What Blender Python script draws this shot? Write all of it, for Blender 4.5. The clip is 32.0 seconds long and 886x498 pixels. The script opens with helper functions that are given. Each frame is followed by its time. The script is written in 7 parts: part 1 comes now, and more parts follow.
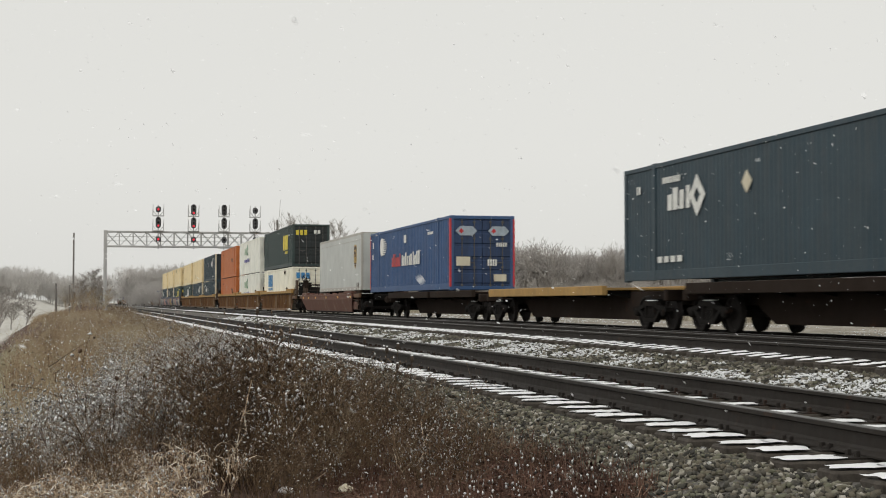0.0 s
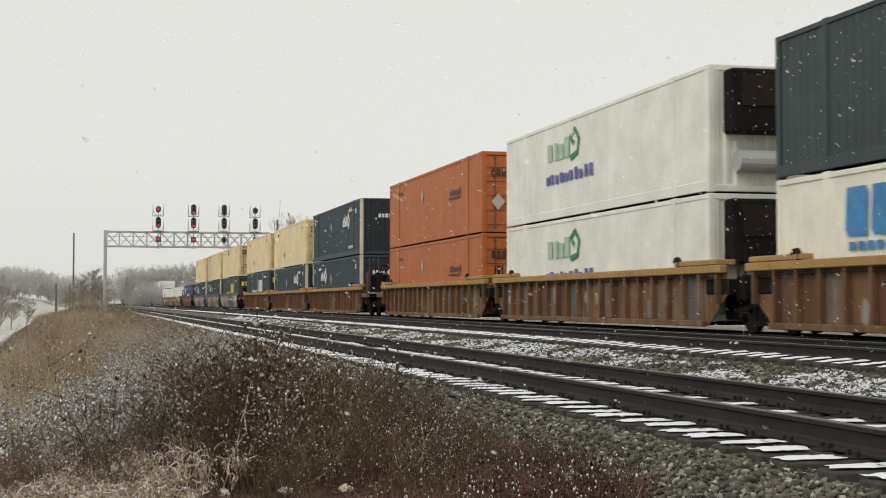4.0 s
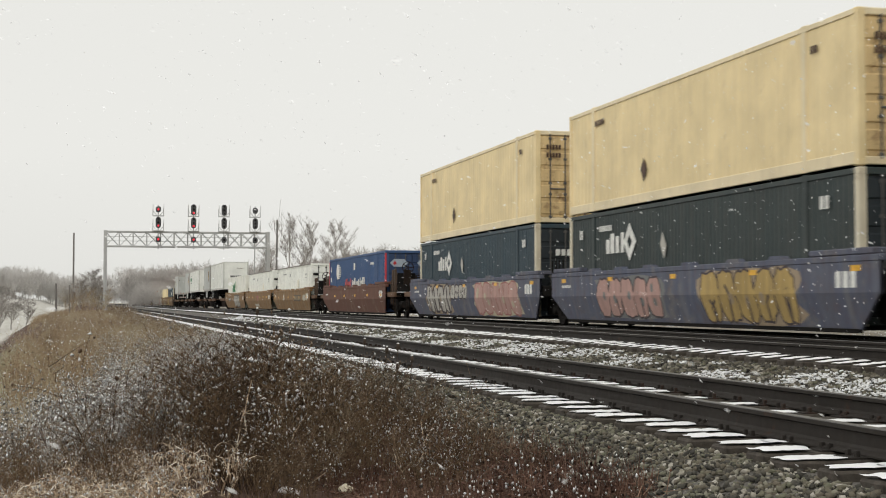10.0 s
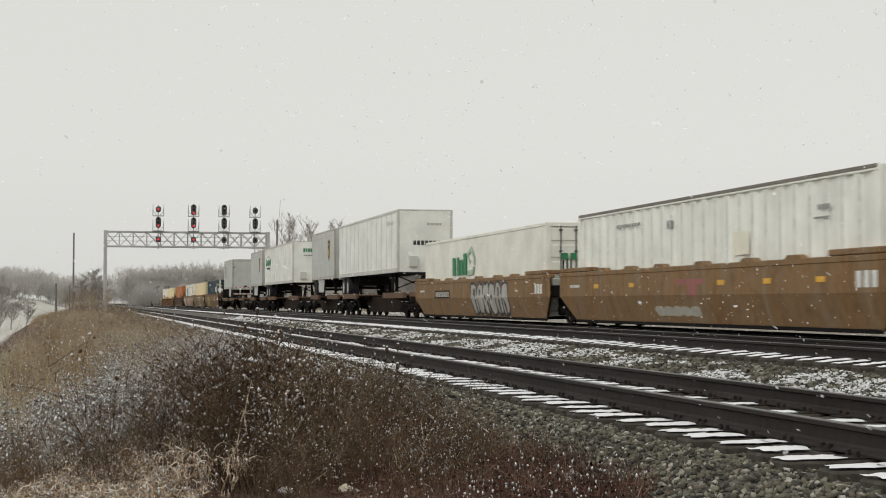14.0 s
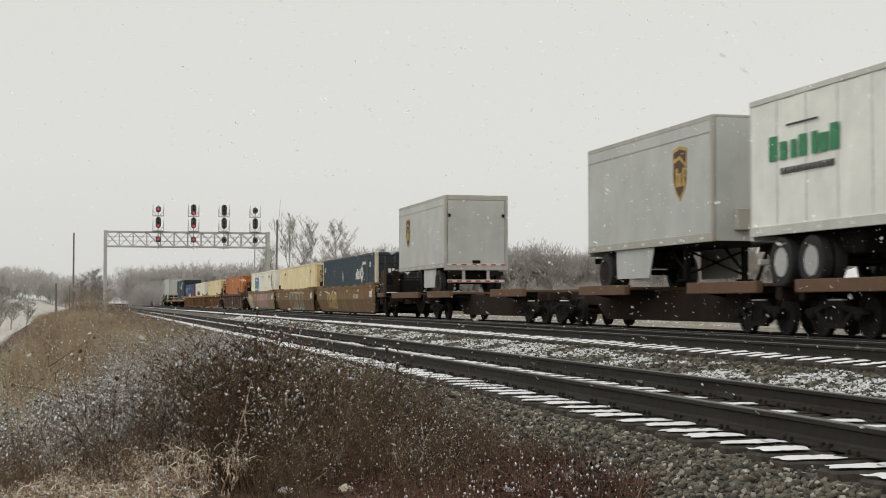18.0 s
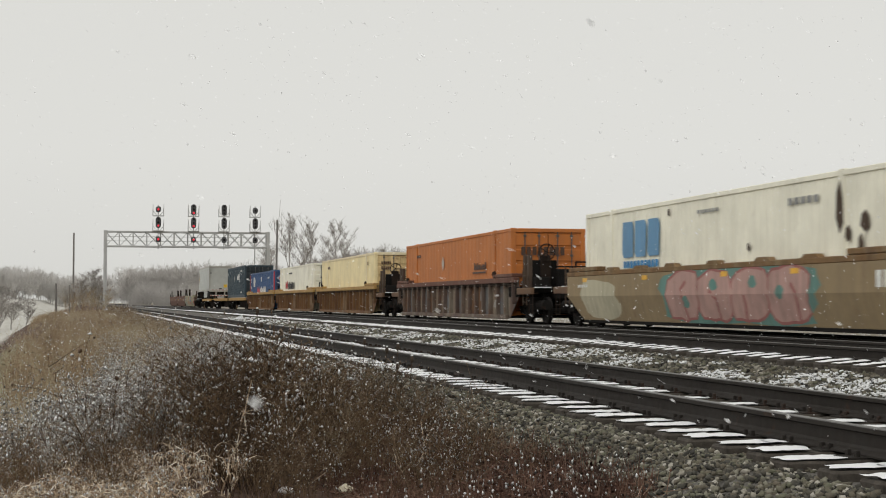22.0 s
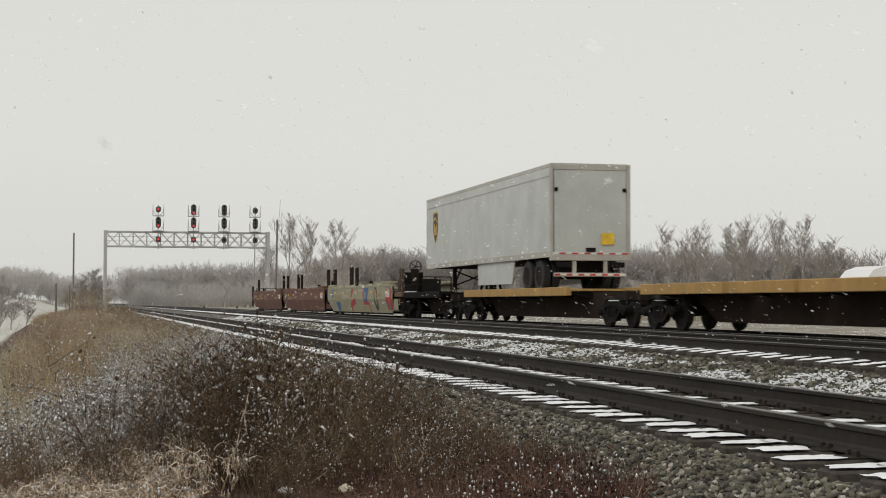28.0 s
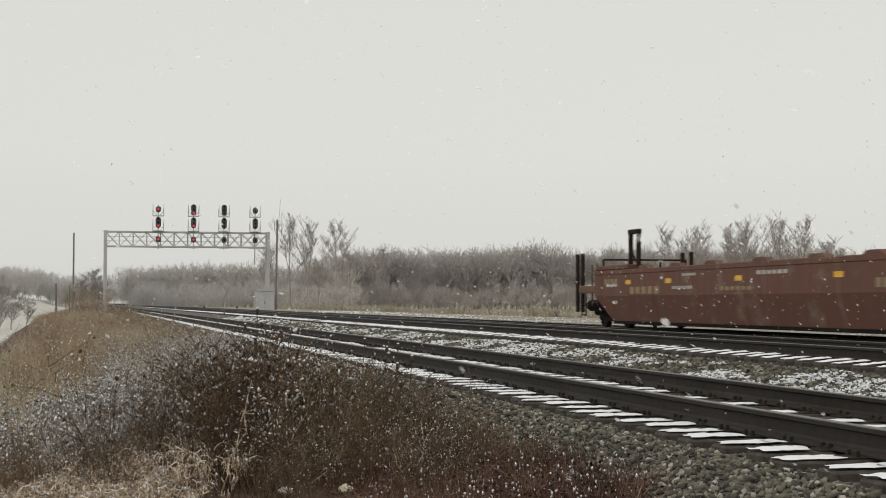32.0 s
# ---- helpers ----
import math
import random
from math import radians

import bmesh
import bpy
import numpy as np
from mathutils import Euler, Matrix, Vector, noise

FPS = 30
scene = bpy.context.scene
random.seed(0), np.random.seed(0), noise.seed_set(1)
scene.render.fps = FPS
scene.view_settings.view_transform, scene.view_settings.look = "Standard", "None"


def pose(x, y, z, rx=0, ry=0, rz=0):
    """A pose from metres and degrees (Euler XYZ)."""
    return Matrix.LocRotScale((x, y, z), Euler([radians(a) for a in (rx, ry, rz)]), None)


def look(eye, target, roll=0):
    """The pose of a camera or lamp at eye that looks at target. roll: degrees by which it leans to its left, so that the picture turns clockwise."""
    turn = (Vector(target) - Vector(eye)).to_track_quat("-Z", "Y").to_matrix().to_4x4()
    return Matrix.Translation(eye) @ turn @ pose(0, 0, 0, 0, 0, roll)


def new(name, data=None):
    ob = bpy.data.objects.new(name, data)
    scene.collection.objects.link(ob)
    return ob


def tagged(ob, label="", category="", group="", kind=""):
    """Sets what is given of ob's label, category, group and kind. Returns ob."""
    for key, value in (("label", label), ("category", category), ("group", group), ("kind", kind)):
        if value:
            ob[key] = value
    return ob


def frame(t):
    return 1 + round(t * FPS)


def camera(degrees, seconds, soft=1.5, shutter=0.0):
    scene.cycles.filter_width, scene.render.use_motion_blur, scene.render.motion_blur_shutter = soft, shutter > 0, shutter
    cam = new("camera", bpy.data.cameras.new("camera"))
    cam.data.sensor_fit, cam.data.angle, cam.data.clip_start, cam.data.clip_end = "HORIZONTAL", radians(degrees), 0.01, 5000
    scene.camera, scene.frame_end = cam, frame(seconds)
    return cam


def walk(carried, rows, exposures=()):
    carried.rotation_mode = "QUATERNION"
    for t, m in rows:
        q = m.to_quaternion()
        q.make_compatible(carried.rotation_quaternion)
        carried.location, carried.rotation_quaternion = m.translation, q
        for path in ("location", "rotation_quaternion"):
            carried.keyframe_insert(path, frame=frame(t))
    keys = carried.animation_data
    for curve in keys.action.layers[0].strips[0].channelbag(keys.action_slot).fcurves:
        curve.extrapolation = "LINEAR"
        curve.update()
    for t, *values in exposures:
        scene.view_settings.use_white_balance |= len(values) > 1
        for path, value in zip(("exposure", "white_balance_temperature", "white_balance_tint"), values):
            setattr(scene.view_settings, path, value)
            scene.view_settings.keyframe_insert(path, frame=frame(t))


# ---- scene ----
cam = camera(34.14, 32.0, soft=1.02, shutter=0.2)
EYE = (0.0, 0.0, 0.68)
VIEW = look(EYE, (0.238043 * 100, 0.970542 * 100, 0.68 + 3.7202))
walk(cam, [(0.0, VIEW), (32.0, VIEW)], exposures=[(0.0, 0.05), (3.0, 0.07), (6.0, 0.17), (9.0, 0.18), (11.0, 0.17), (11.9, 0.03), (13.5, 0.0), (32.0, -0.02)])

# ---- overcast snow sky ----
world = bpy.data.worlds.new("sky")
scene.world = world
world.use_nodes = True
wn, wl = world.node_tree.nodes, world.node_tree.links
sky = wn.new("ShaderNodeTexSky")
sky.sky_type, sky.sun_disc = "NISHITA", False
sky.sun_elevation, sky.sun_rotation = radians(40), radians(236)
grey = wn.new("ShaderNodeHueSaturation")
grey.inputs["Saturation"].default_value = 0.06
grey.inputs["Value"].default_value = 0.11
cloud = wn.new("ShaderNodeMix")
cloud.data_type = "RGBA"
cloud.inputs["Factor"].default_value = 0.93
cloud.inputs["B"].default_value = (0.738, 0.735, 0.70, 1)
wl.new(sky.outputs[0], grey.inputs["Color"])
wl.new(grey.outputs[0], cloud.inputs["A"])
# thicker, greyer air towards the horizon, brighter cloud overhead
ray = wn.new("ShaderNodeTexCoord")
height = wn.new("ShaderNodeSeparateXYZ")
wl.new(ray.outputs["Generated"], height.inputs[0])
lift = wn.new("ShaderNodeValToRGB")
for at_z, tone in ((0.0, 0.925), (0.1, 0.965), (0.2, 1.0), (1.0, 1.0)):
    e = lift.color_ramp.elements[0] if at_z == 0.0 else lift.color_ramp.elements[1] if at_z == 1.0 else lift.color_ramp.elements.new(at_z)
    e.color = (tone, tone, tone, 1)
wl.new(height.outputs["Z"], lift.inputs[0])
veil = wn.new("ShaderNodeMix")
veil.data_type, veil.blend_type = "RGBA", "MULTIPLY"
veil.inputs["Factor"].default_value = 1.0
wl.new(cloud.outputs["Result"], veil.inputs["A"])
wl.new(lift.outputs["Color"], veil.inputs["B"])
wl.new(veil.outputs["Result"], wn["Background"].inputs["Color"])
wn["Background"].inputs["Strength"].default_value = 1.0

sun = new("sun", bpy.data.lights.new("sun", "SUN"))
sun.data.energy, sun.data.angle, sun.data.color = 0.8, radians(40), (1.0, 0.985, 0.96)
sun.matrix_world = look((0, 0, 30), (30, 20, 0))
# ---- materials ----
def material(name, rough=0.6, metal=0.0):
    m = bpy.data.materials.new(name)
    m.use_nodes = True
    b = m.node_tree.nodes["Principled BSDF"]
    b.inputs["Roughness"].default_value, b.inputs["Metallic"].default_value = rough, metal
    return m, m.node_tree.nodes, m.node_tree.links, b


def coords(n, l, stretch=(1, 1, 1)):
    tc = n.new("ShaderNodeTexCoord")
    mp = n.new("ShaderNodeMapping")
    mp.inputs["Scale"].default_value = stretch
    l.new(tc.outputs["Object"], mp.inputs["Vector"])
    return mp.outputs[0]


def noise_of(n, l, vec, scale, detail=4, rough=0.6):
    t = n.new("ShaderNodeTexNoise")
    t.inputs["Scale"].default_value, t.inputs["Detail"].default_value, t.inputs["Roughness"].default_value = scale, detail, rough
    l.new(vec, t.inputs["Vector"])
    return t.outputs["Fac"]


def ramp(n, l, fac, stops):
    r = n.new("ShaderNodeValToRGB")
    e = r.color_ramp.elements
    while len(e) < len(stops):
        e.new(0.5)
    for el, (p, c) in zip(e, stops):
        el.position, el.color = p, (*c, 1)
    l.new(fac, r.inputs[0])
    return r.outputs[0]


def blend(n, l, fac, a, b, how="MIX"):
    x = n.new("ShaderNodeMix")
    x.data_type, x.blend_type = "RGBA", how
    for sock, v in (("Factor", fac), ("A", a), ("B", b)):
        if hasattr(v, "is_output"):
            l.new(v, x.inputs[sock])
        elif sock == "Factor":
            x.inputs[sock].default_value = v
        else:
            x.inputs[sock].default_value = (*v, 1)
    return x.outputs["Result"]


def relief(n, l, b, fac, strength, dist):
    bp = n.new("ShaderNodeBump")
    bp.inputs["Strength"].default_value, bp.inputs["Distance"].default_value = strength, dist
    l.new(fac, bp.inputs["Height"])
    l.new(bp.outputs[0], b.inputs["Normal"])


def paint(name, colour, worn=0.35, rust=0.25, rough=0.5, dirt=(0.12, 0.1, 0.08), bloom=0.6, gloss=0.5):
    """Painted steel with run-down grime, chalky fading and rust blooms."""
    m, n, l, b = material(name, rough)
    v = coords(n, l)
    streak = coords(n, l, (5, 5, 0.35))
    b.inputs["Specular IOR Level"].default_value = gloss
    pale = tuple(min(1, c * 1.1 + 0.008) for c in colour)
    dark = tuple(c * 0.88 for c in colour)
    c = ramp(n, l, noise_of(n, l, v, 0.9, 5), [(0.3, dark), (0.7, pale)])
    s = ramp(n, l, noise_of(n, l, streak, 1.2, 6, 0.7), [(0.42, (0, 0, 0)), (0.75, (worn, worn, worn))])
    c = blend(n, l, s, c, dirt)
    r = ramp(n, l, noise_of(n, l, v, 2.3, 8, 0.72), [(bloom, (0, 0, 0)), (bloom + 0.13, (rust, rust, rust))])
    c = blend(n, l, r, c, (0.16, 0.06, 0.025))
    l.new(c, b.inputs["Base Color"])
    rr = n.new("ShaderNodeMapRange")
    rr.inputs["To Min"].default_value, rr.inputs["To Max"].default_value = rough - 0.08, rough + 0.25
    l.new(noise_of(n, l, v, 14, 4), rr.inputs["Value"])
    l.new(rr.outputs[0], b.inputs["Roughness"])
    relief(n, l, b, noise_of(n, l, v, 6, 5), 0.12, 0.01)
    return m


def speckled(name, stops, scale, rough=0.9, bump=0.3, dist=0.02, detail=6):
    """A rough natural surface whose tone runs through the stops."""
    m, n, l, b = material(name, rough)
    v = coords(n, l)
    c = ramp(n, l, noise_of(n, l, v, scale, detail, 0.65), stops)
    c = blend(n, l, 0.35, c, ramp(n, l, noise_of(n, l, v, scale * 7, 4), [(0.3, (0.3, 0.3, 0.3)), (0.7, (0.75, 0.75, 0.75))]), "OVERLAY")
    l.new(c, b.inputs["Base Color"])
    relief(n, l, b, noise_of(n, l, v, scale * 5, 6), bump, dist)
    return m


def island(name, stops, rough=0.9):
    """A tone picked piece by piece, with fine grain on each."""
    m, n, l, b = material(name, rough)
    g = n.new("ShaderNodeNewGeometry")
    c = ramp(n, l, g.outputs["Random Per Island"], stops)
    v = coords(n, l)
    c = blend(n, l, 0.4, c, ramp(n, l, noise_of(n, l, v, 60, 3), [(0.3, (0.3, 0.3, 0.3)), (0.7, (0.7, 0.7, 0.7))]), "OVERLAY")
    l.new(c, b.inputs["Base Color"])
    return m


def plain(name, colour, rough=0.6, metal=0.0, grain=0.2):
    m, n, l, b = material(name, rough, metal)
    v = coords(n, l)
    c = ramp(n, l, noise_of(n, l, v, 5, 5), [(0.3, tuple(x * (1 - grain) for x in colour)), (0.7, tuple(min(1, x * (1 + grain)) for x in colour))])
    l.new(c, b.inputs["Base Color"])
    return m


def wellpaint(name, tones, worn=0.5, rust=0.6):
    """Old car sides: tones that change panel by panel along the car, streaked with rust and grime."""
    m, n, l, b = material(name, 0.78)
    v = coords(n, l)
    band = coords(n, l, (0.0, 0.85, 0.1))
    c = ramp(n, l, noise_of(n, l, band, 1.0, 3, 0.7), [(0.32, tones[0]), (0.46, tones[1]), (0.56, tones[2]), (0.7, tones[3])])
    s = ramp(n, l, noise_of(n, l, coords(n, l, (6, 6, 0.4)), 1.4, 6, 0.7), [(0.42, (0, 0, 0)), (0.72, (worn, worn, worn))])
    c = blend(n, l, s, c, (0.05, 0.03, 0.018))
    r = ramp(n, l, noise_of(n, l, v, 2.6, 8, 0.75), [(0.5, (0, 0, 0)), (0.66, (rust, rust, rust))])
    c = blend(n, l, r, c, (0.13, 0.05, 0.02))
    p = ramp(n, l, noise_of(n, l, coords(n, l, (1, 0.6, 0.6)), 1.7, 7, 0.7), [(0.55, (0, 0, 0)), (0.7, (0.5, 0.5, 0.5))])
    c = blend(n, l, p, c, (0.3, 0.26, 0.19))
    l.new(c, b.inputs["Base Color"])
    relief(n, l, b, noise_of(n, l, v, 9, 5), 0.2, 0.01)
    return m


NAVY = paint("navy_paint", (0.0195, 0.045, 0.062), 0.25, 0.1)
NAVYB = paint("blue_black_paint", (0.022, 0.036, 0.036), 0.25, 0.1)
GREENB = paint("dark_green_paint", (0.026, 0.055, 0.058), 0.25, 0.12)
CHAR = paint("charcoal_green_paint", (0.024, 0.046, 0.044), 0.25, 0.1)
BLUE = paint("blue_paint", (0.03, 0.085, 0.21), 0.25, 0.15)
BEIGE = paint("beige_paint", (0.82, 0.66, 0.37), 0.13, 0.22, dirt=(0.3, 0.2, 0.1))
BEIGE2 = paint("pale_yellow_paint", (0.87, 0.735, 0.42), 0.15, 0.22, dirt=(0.3, 0.2, 0.1))
BEIGERAIL = paint("pale_rail_paint", (0.8, 0.68, 0.45), 0.15, 0.4, dirt=(0.3, 0.2, 0.1))
BEIGEDOOR = paint("rusty_beige_doors", (0.7, 0.52, 0.26), 0.5, 0.8, dirt=(0.22, 0.12, 0.05), bloom=0.52)
BAR = plain("dull_bar_steel", (0.09, 0.085, 0.08), 0.6)
CREAM = paint("cream_paint", (0.87, 0.84, 0.7), 0.12, 0.22, dirt=(0.3, 0.22, 0.12))
WHITE = paint("white_paint", (0.85, 0.86, 0.8), 0.07, 0.05, dirt=(0.35, 0.33, 0.28))
RIBWHITE = paint("dingy_ribbed_white", (0.88, 0.89, 0.82), 0.12, 0.04, dirt=(0.4, 0.38, 0.3))
REEFER = paint("reefer_white_paint", (0.84, 0.84, 0.75), 0.07, 0.05, dirt=(0.4, 0.36, 0.26))
ORANGE = paint("orange_paint", (0.48, 0.125, 0.018), 0.2, 0.1)
ORANGE2 = paint("bright_orange_paint", (0.5, 0.15, 0.018), 0.25, 0.2)
SILVER = paint("grey_trailer_skin", (0.5, 0.515, 0.485), 0.1, 0.03, 0.4, dirt=(0.3, 0.28, 0.25))
SILVERD = paint("grey_trailer_frame", (0.44, 0.42, 0.375), 0.2, 0.08, 0.45)
WELLY = wellpaint("rusty_yellow_steel", [(0.06, 0.03, 0.016), (0.23, 0.12, 0.045), (0.135, 0.065, 0.028), (0.36, 0.27, 0.17)])
WELLT = paint("yellow_sill_steel", (0.42, 0.25, 0.075), 0.4, 0.6, 0.7)
WELLB = paint("rust_brown_steel", (0.14, 0.073, 0.036), 0.55, 0.7, 0.75)
WELLO = wellpaint("tan_orange_steel", [(0.19, 0.105, 0.045), (0.28, 0.16, 0.064), (0.25, 0.16, 0.08), (0.33, 0.235, 0.135)], 0.45, 0.5)
WELLG = wellpaint("blue_grey_steel", [(0.085, 0.095, 0.14), (0.12, 0.13, 0.17), (0.095, 0.11, 0.165), (0.19, 0.19, 0.2)], 0.4, 0.25)
WELLM = wellpaint("maroon_steel", [(0.095, 0.04, 0.028), (0.155, 0.066, 0.044), (0.135, 0.062, 0.044), (0.2, 0.11, 0.075)], 0.4, 0.4)
WELLP = wellpaint("dull_purple_steel", [(0.075, 0.05, 0.043), (0.13, 0.092, 0.075), (0.17, 0.13, 0.1), (0.27, 0.24, 0.19)])
WELLN = wellpaint("drab_brown_steel", [(0.1, 0.056, 0.024), (0.23, 0.13, 0.05), (0.19, 0.115, 0.05), (0.32, 0.24, 0.13)], 0.45, 0.45)
WELLD = paint("faded_tan_steel", (0.30, 0.22, 0.12), 0.45, 0.5, 0.7)
WELLS = wellpaint("sage_grey_steel", [(0.27, 0.26, 0.17), (0.35, 0.335, 0.22), (0.32, 0.305, 0.21), (0.38, 0.35, 0.25)], 0.3, 0.25)
BLACK = paint("grimy_black_steel", (0.011, 0.01, 0.0092), 0.3, 0.2, 0.85, dirt=(0.026, 0.02, 0.016), gloss=0.08)
DARK = paint("dark_brown_steel", (0.024, 0.016, 0.012), 0.4, 0.35, 0.8, dirt=(0.04, 0.03, 0.023), gloss=0.1)
WHEEL = paint("oily_wheel_steel", (0.014, 0.012, 0.011), 0.3, 0.25, 0.7, dirt=(0.03, 0.024, 0.02), gloss=0.15)
RUSTPOST = paint("rust_brown_post", (0.06, 0.034, 0.019), 0.5, 0.6, 0.8)
# container ends: base tone darker than the side walls, with grime streaks over it
NAVYEND = paint("dark_grimy_navy_end", (0.011, 0.019, 0.025), 0.5, 0.25, dirt=(0.012, 0.011, 0.01))
CHAREND = paint("dark_grimy_charcoal_end", (0.012, 0.019, 0.02), 0.5, 0.3, dirt=(0.014, 0.012, 0.01))
BLUEEND = paint("dark_grimy_blue_end", (0.02, 0.05, 0.13), 0.55, 0.3, dirt=(0.012, 0.011, 0.012))
PALEBLUE = plain("pale_blue_marking", (0.36, 0.42, 0.48), 0.6)
DIRTYEDGE = plain("grey_brown_edging", (0.2, 0.185, 0.155), 0.7)
RUBBER = plain("black_rubber", (0.02, 0.02, 0.02), 0.85)
CHALK = plain("white_marking", (0.72, 0.72, 0.68), 0.6)
POSTW = paint("cream_post_paint", (0.66, 0.61, 0.47), 0.3, 0.6, dirt=(0.35, 0.2, 0.08))
YELLOW = plain("yellow_marking", (0.75, 0.48, 0.03), 0.6)
GOLD = plain("dull_gold", (0.5, 0.32, 0.06), 0.5)
LIME = plain("yellow_letters", (0.72, 0.58, 0.06), 0.6)
AMBER = plain("amber_reflector", (0.75, 0.40, 0.02), 0.4)
RED = plain("red_marking", (0.5, 0.03, 0.035), 0.5)
CYAN = plain("blue_letters", (0.05, 0.24, 0.5), 0.6)
FADEBLUE = paint("faded_blue_letters", (0.12, 0.29, 0.48), 0.3, 0.1)
GREEN = plain("green_letters", (0.03, 0.22, 0.09), 0.6)
PALEG = plain("pale_green_letters", (0.42, 0.55, 0.4), 0.6)
PURPLE = plain("violet_letters", (0.13, 0.12, 0.34), 0.6)
INK = plain("black_letters", (0.03, 0.03, 0.03), 0.6)
BROWNL = plain("brown_letters", (0.07, 0.035, 0.02), 0.6)
PINK = paint("pink_spray", (0.5, 0.31, 0.27), 0.45, 0.3, 0.7)
TEAL = paint("teal_spray", (0.13, 0.27, 0.235), 0.45, 0.3, 0.7)
SPRAYW = paint("white_spray", (0.5, 0.48, 0.43), 0.4, 0.25, 0.7)
SPRAYY = paint("yellow_spray", (0.46, 0.32, 0.11), 0.45, 0.3, 0.7)
SPRAYC = paint("cream_spray", (0.5, 0.46, 0.33), 0.4, 0.25, 0.7)
SPRAYR = paint("red_spray", (0.42, 0.045, 0.04), 0.3, 0.15, 0.7)
DUSK = paint("dark_spray_line", (0.05, 0.035, 0.04), 0.3, 0.2, 0.7)
ROSE = paint("rose_spray_line", (0.36, 0.13, 0.12), 0.4, 0.2, 0.7)
SPRAYB = paint("blue_spray", (0.05, 0.13, 0.31), 0.35, 0.2, 0.7)
GALV = paint("galvanised_steel", (0.46, 0.46, 0.45), 0.12, 0.03, 0.5, dirt=(0.3, 0.3, 0.28))
WHITEF = paint("pale_trailer_frame", (0.6, 0.6, 0.55), 0.2, 0.1, 0.5, dirt=(0.3, 0.27, 0.22))
PALEWALL = paint("pale_sprayed_ground", (0.34, 0.32, 0.29), 0.35, 0.3, 0.7)
GREYWALL = paint("blue_grey_remains", (0.19, 0.2, 0.2), 0.4, 0.4, 0.7)
BAYS = [wellpaint(name, tones, 0.55, 0.6) for name, tones in (
    ("brown_bay", [(0.06, 0.03, 0.016), (0.15, 0.075, 0.034), (0.12, 0.06, 0.03), (0.22, 0.14, 0.08)]),
    ("ochre_bay", [(0.12, 0.062, 0.026), (0.24, 0.13, 0.05), (0.2, 0.11, 0.045), (0.3, 0.2, 0.1)]),
    ("red_brown_bay", [(0.09, 0.035, 0.02), (0.16, 0.065, 0.034), (0.13, 0.055, 0.03), (0.2, 0.1, 0.06)]),
    ("dusty_bay", [(0.13, 0.09, 0.06), (0.22, 0.165, 0.115), (0.19, 0.14, 0.1), (0.3, 0.26, 0.2)]),
    ("blue_grey_bay", [(0.08, 0.075, 0.07), (0.14, 0.14, 0.14), (0.12, 0.12, 0.12), (0.22, 0.2, 0.18)]))]
BAYODDS = [5, 4, 2, 3, 1]
TANWALL = paint("tan_sprayed_ground", (0.36, 0.28, 0.19), 0.35, 0.3, 0.7)
SNOW = speckled("snow", [(0.3, (0.78, 0.79, 0.8)), (0.7, (0.88, 0.88, 0.88))], 8, 0.7, 0.3, 0.01)
RAIL = paint("brown_rail_steel", (0.024, 0.02, 0.017), 0.3, 0.3, 0.6, dirt=(0.05, 0.04, 0.032), gloss=0.2)
RAILTOP = plain("worn_rail_top", (0.12, 0.115, 0.11), 0.45, 0.6)
TIEWOOD = speckled("tarred_tie_wood", [(0.3, (0.03, 0.025, 0.02)), (0.7, (0.09, 0.075, 0.06))], 9, 0.9)
STONE = island("ballast_stone", [(0.0, (0.022, 0.02, 0.016)), (0.3, (0.075, 0.07, 0.056)), (0.55, (0.13, 0.11, 0.08)), (0.75, (0.135, 0.135, 0.092)), (0.9, (0.26, 0.24, 0.19)), (1.0, (0.44, 0.41, 0.36))])
REDLAMP, _n, _l, _b = material("red_signal_light")
_b.inputs["Base Color"].default_value = (0.5, 0.01, 0.02, 1)
_b.inputs["Emission Color"].default_value = (1.0, 0.06, 0.09, 1)
_b.inputs["Emission Strength"].default_value = 0.75
LENS = plain("dark_lens", (0.04, 0.035, 0.035), 0.2)

FLAKE = bpy.data.materials.new("snowflake")
FLAKE.use_nodes = True
_n, _l = FLAKE.node_tree.nodes, FLAKE.node_tree.links
_d, _t, _m = _n.new("ShaderNodeBsdfDiffuse"), _n.new("ShaderNodeBsdfTranslucent"), _n.new("ShaderNodeAddShader")
for _s, _z in ((_d, 1.0), (_t, -1.0)):
    _s.inputs["Color"].default_value = (0.82, 0.82, 0.82, 1)
    _up = _n.new("ShaderNodeCombineXYZ")
    _up.inputs["Z"].default_value = _z
    _l.new(_up.outputs[0], _s.inputs["Normal"])
_l.new(_d.outputs[0], _m.inputs[0]), _l.new(_t.outputs[0], _m.inputs[1])
_v, _x = _n.new("ShaderNodeBsdfTransparent"), _n.new("ShaderNodeMixShader")
_x.inputs[0].default_value = 0.6
_l.new(_v.outputs[0], _x.inputs[1]), _l.new(_m.outputs[0], _x.inputs[2])
_l.new(_x.outputs[0], _n["Material Output"].inputs["Surface"])
# black signal paint lifted to grey: distance haze put into the colour
SIGBLACK = plain("haze_greyed_signal_black", (0.1, 0.1, 0.102), 0.6)
# pole wood greyed in its base colour to stand for haze
POLEWOOD = speckled("haze_grey_pole_wood", [(0.3, (0.13, 0.12, 0.11)), (0.7, (0.24, 0.225, 0.21))], 6, 0.9)
MARKGREY = plain("faded_grey_marking", (0.28, 0.28, 0.27), 0.6)
RIBGREY = plain("pale_rib_line", (0.7, 0.71, 0.66), 0.6)
SEAMGREY = plain("grey_seam", (0.64, 0.64, 0.6), 0.6)
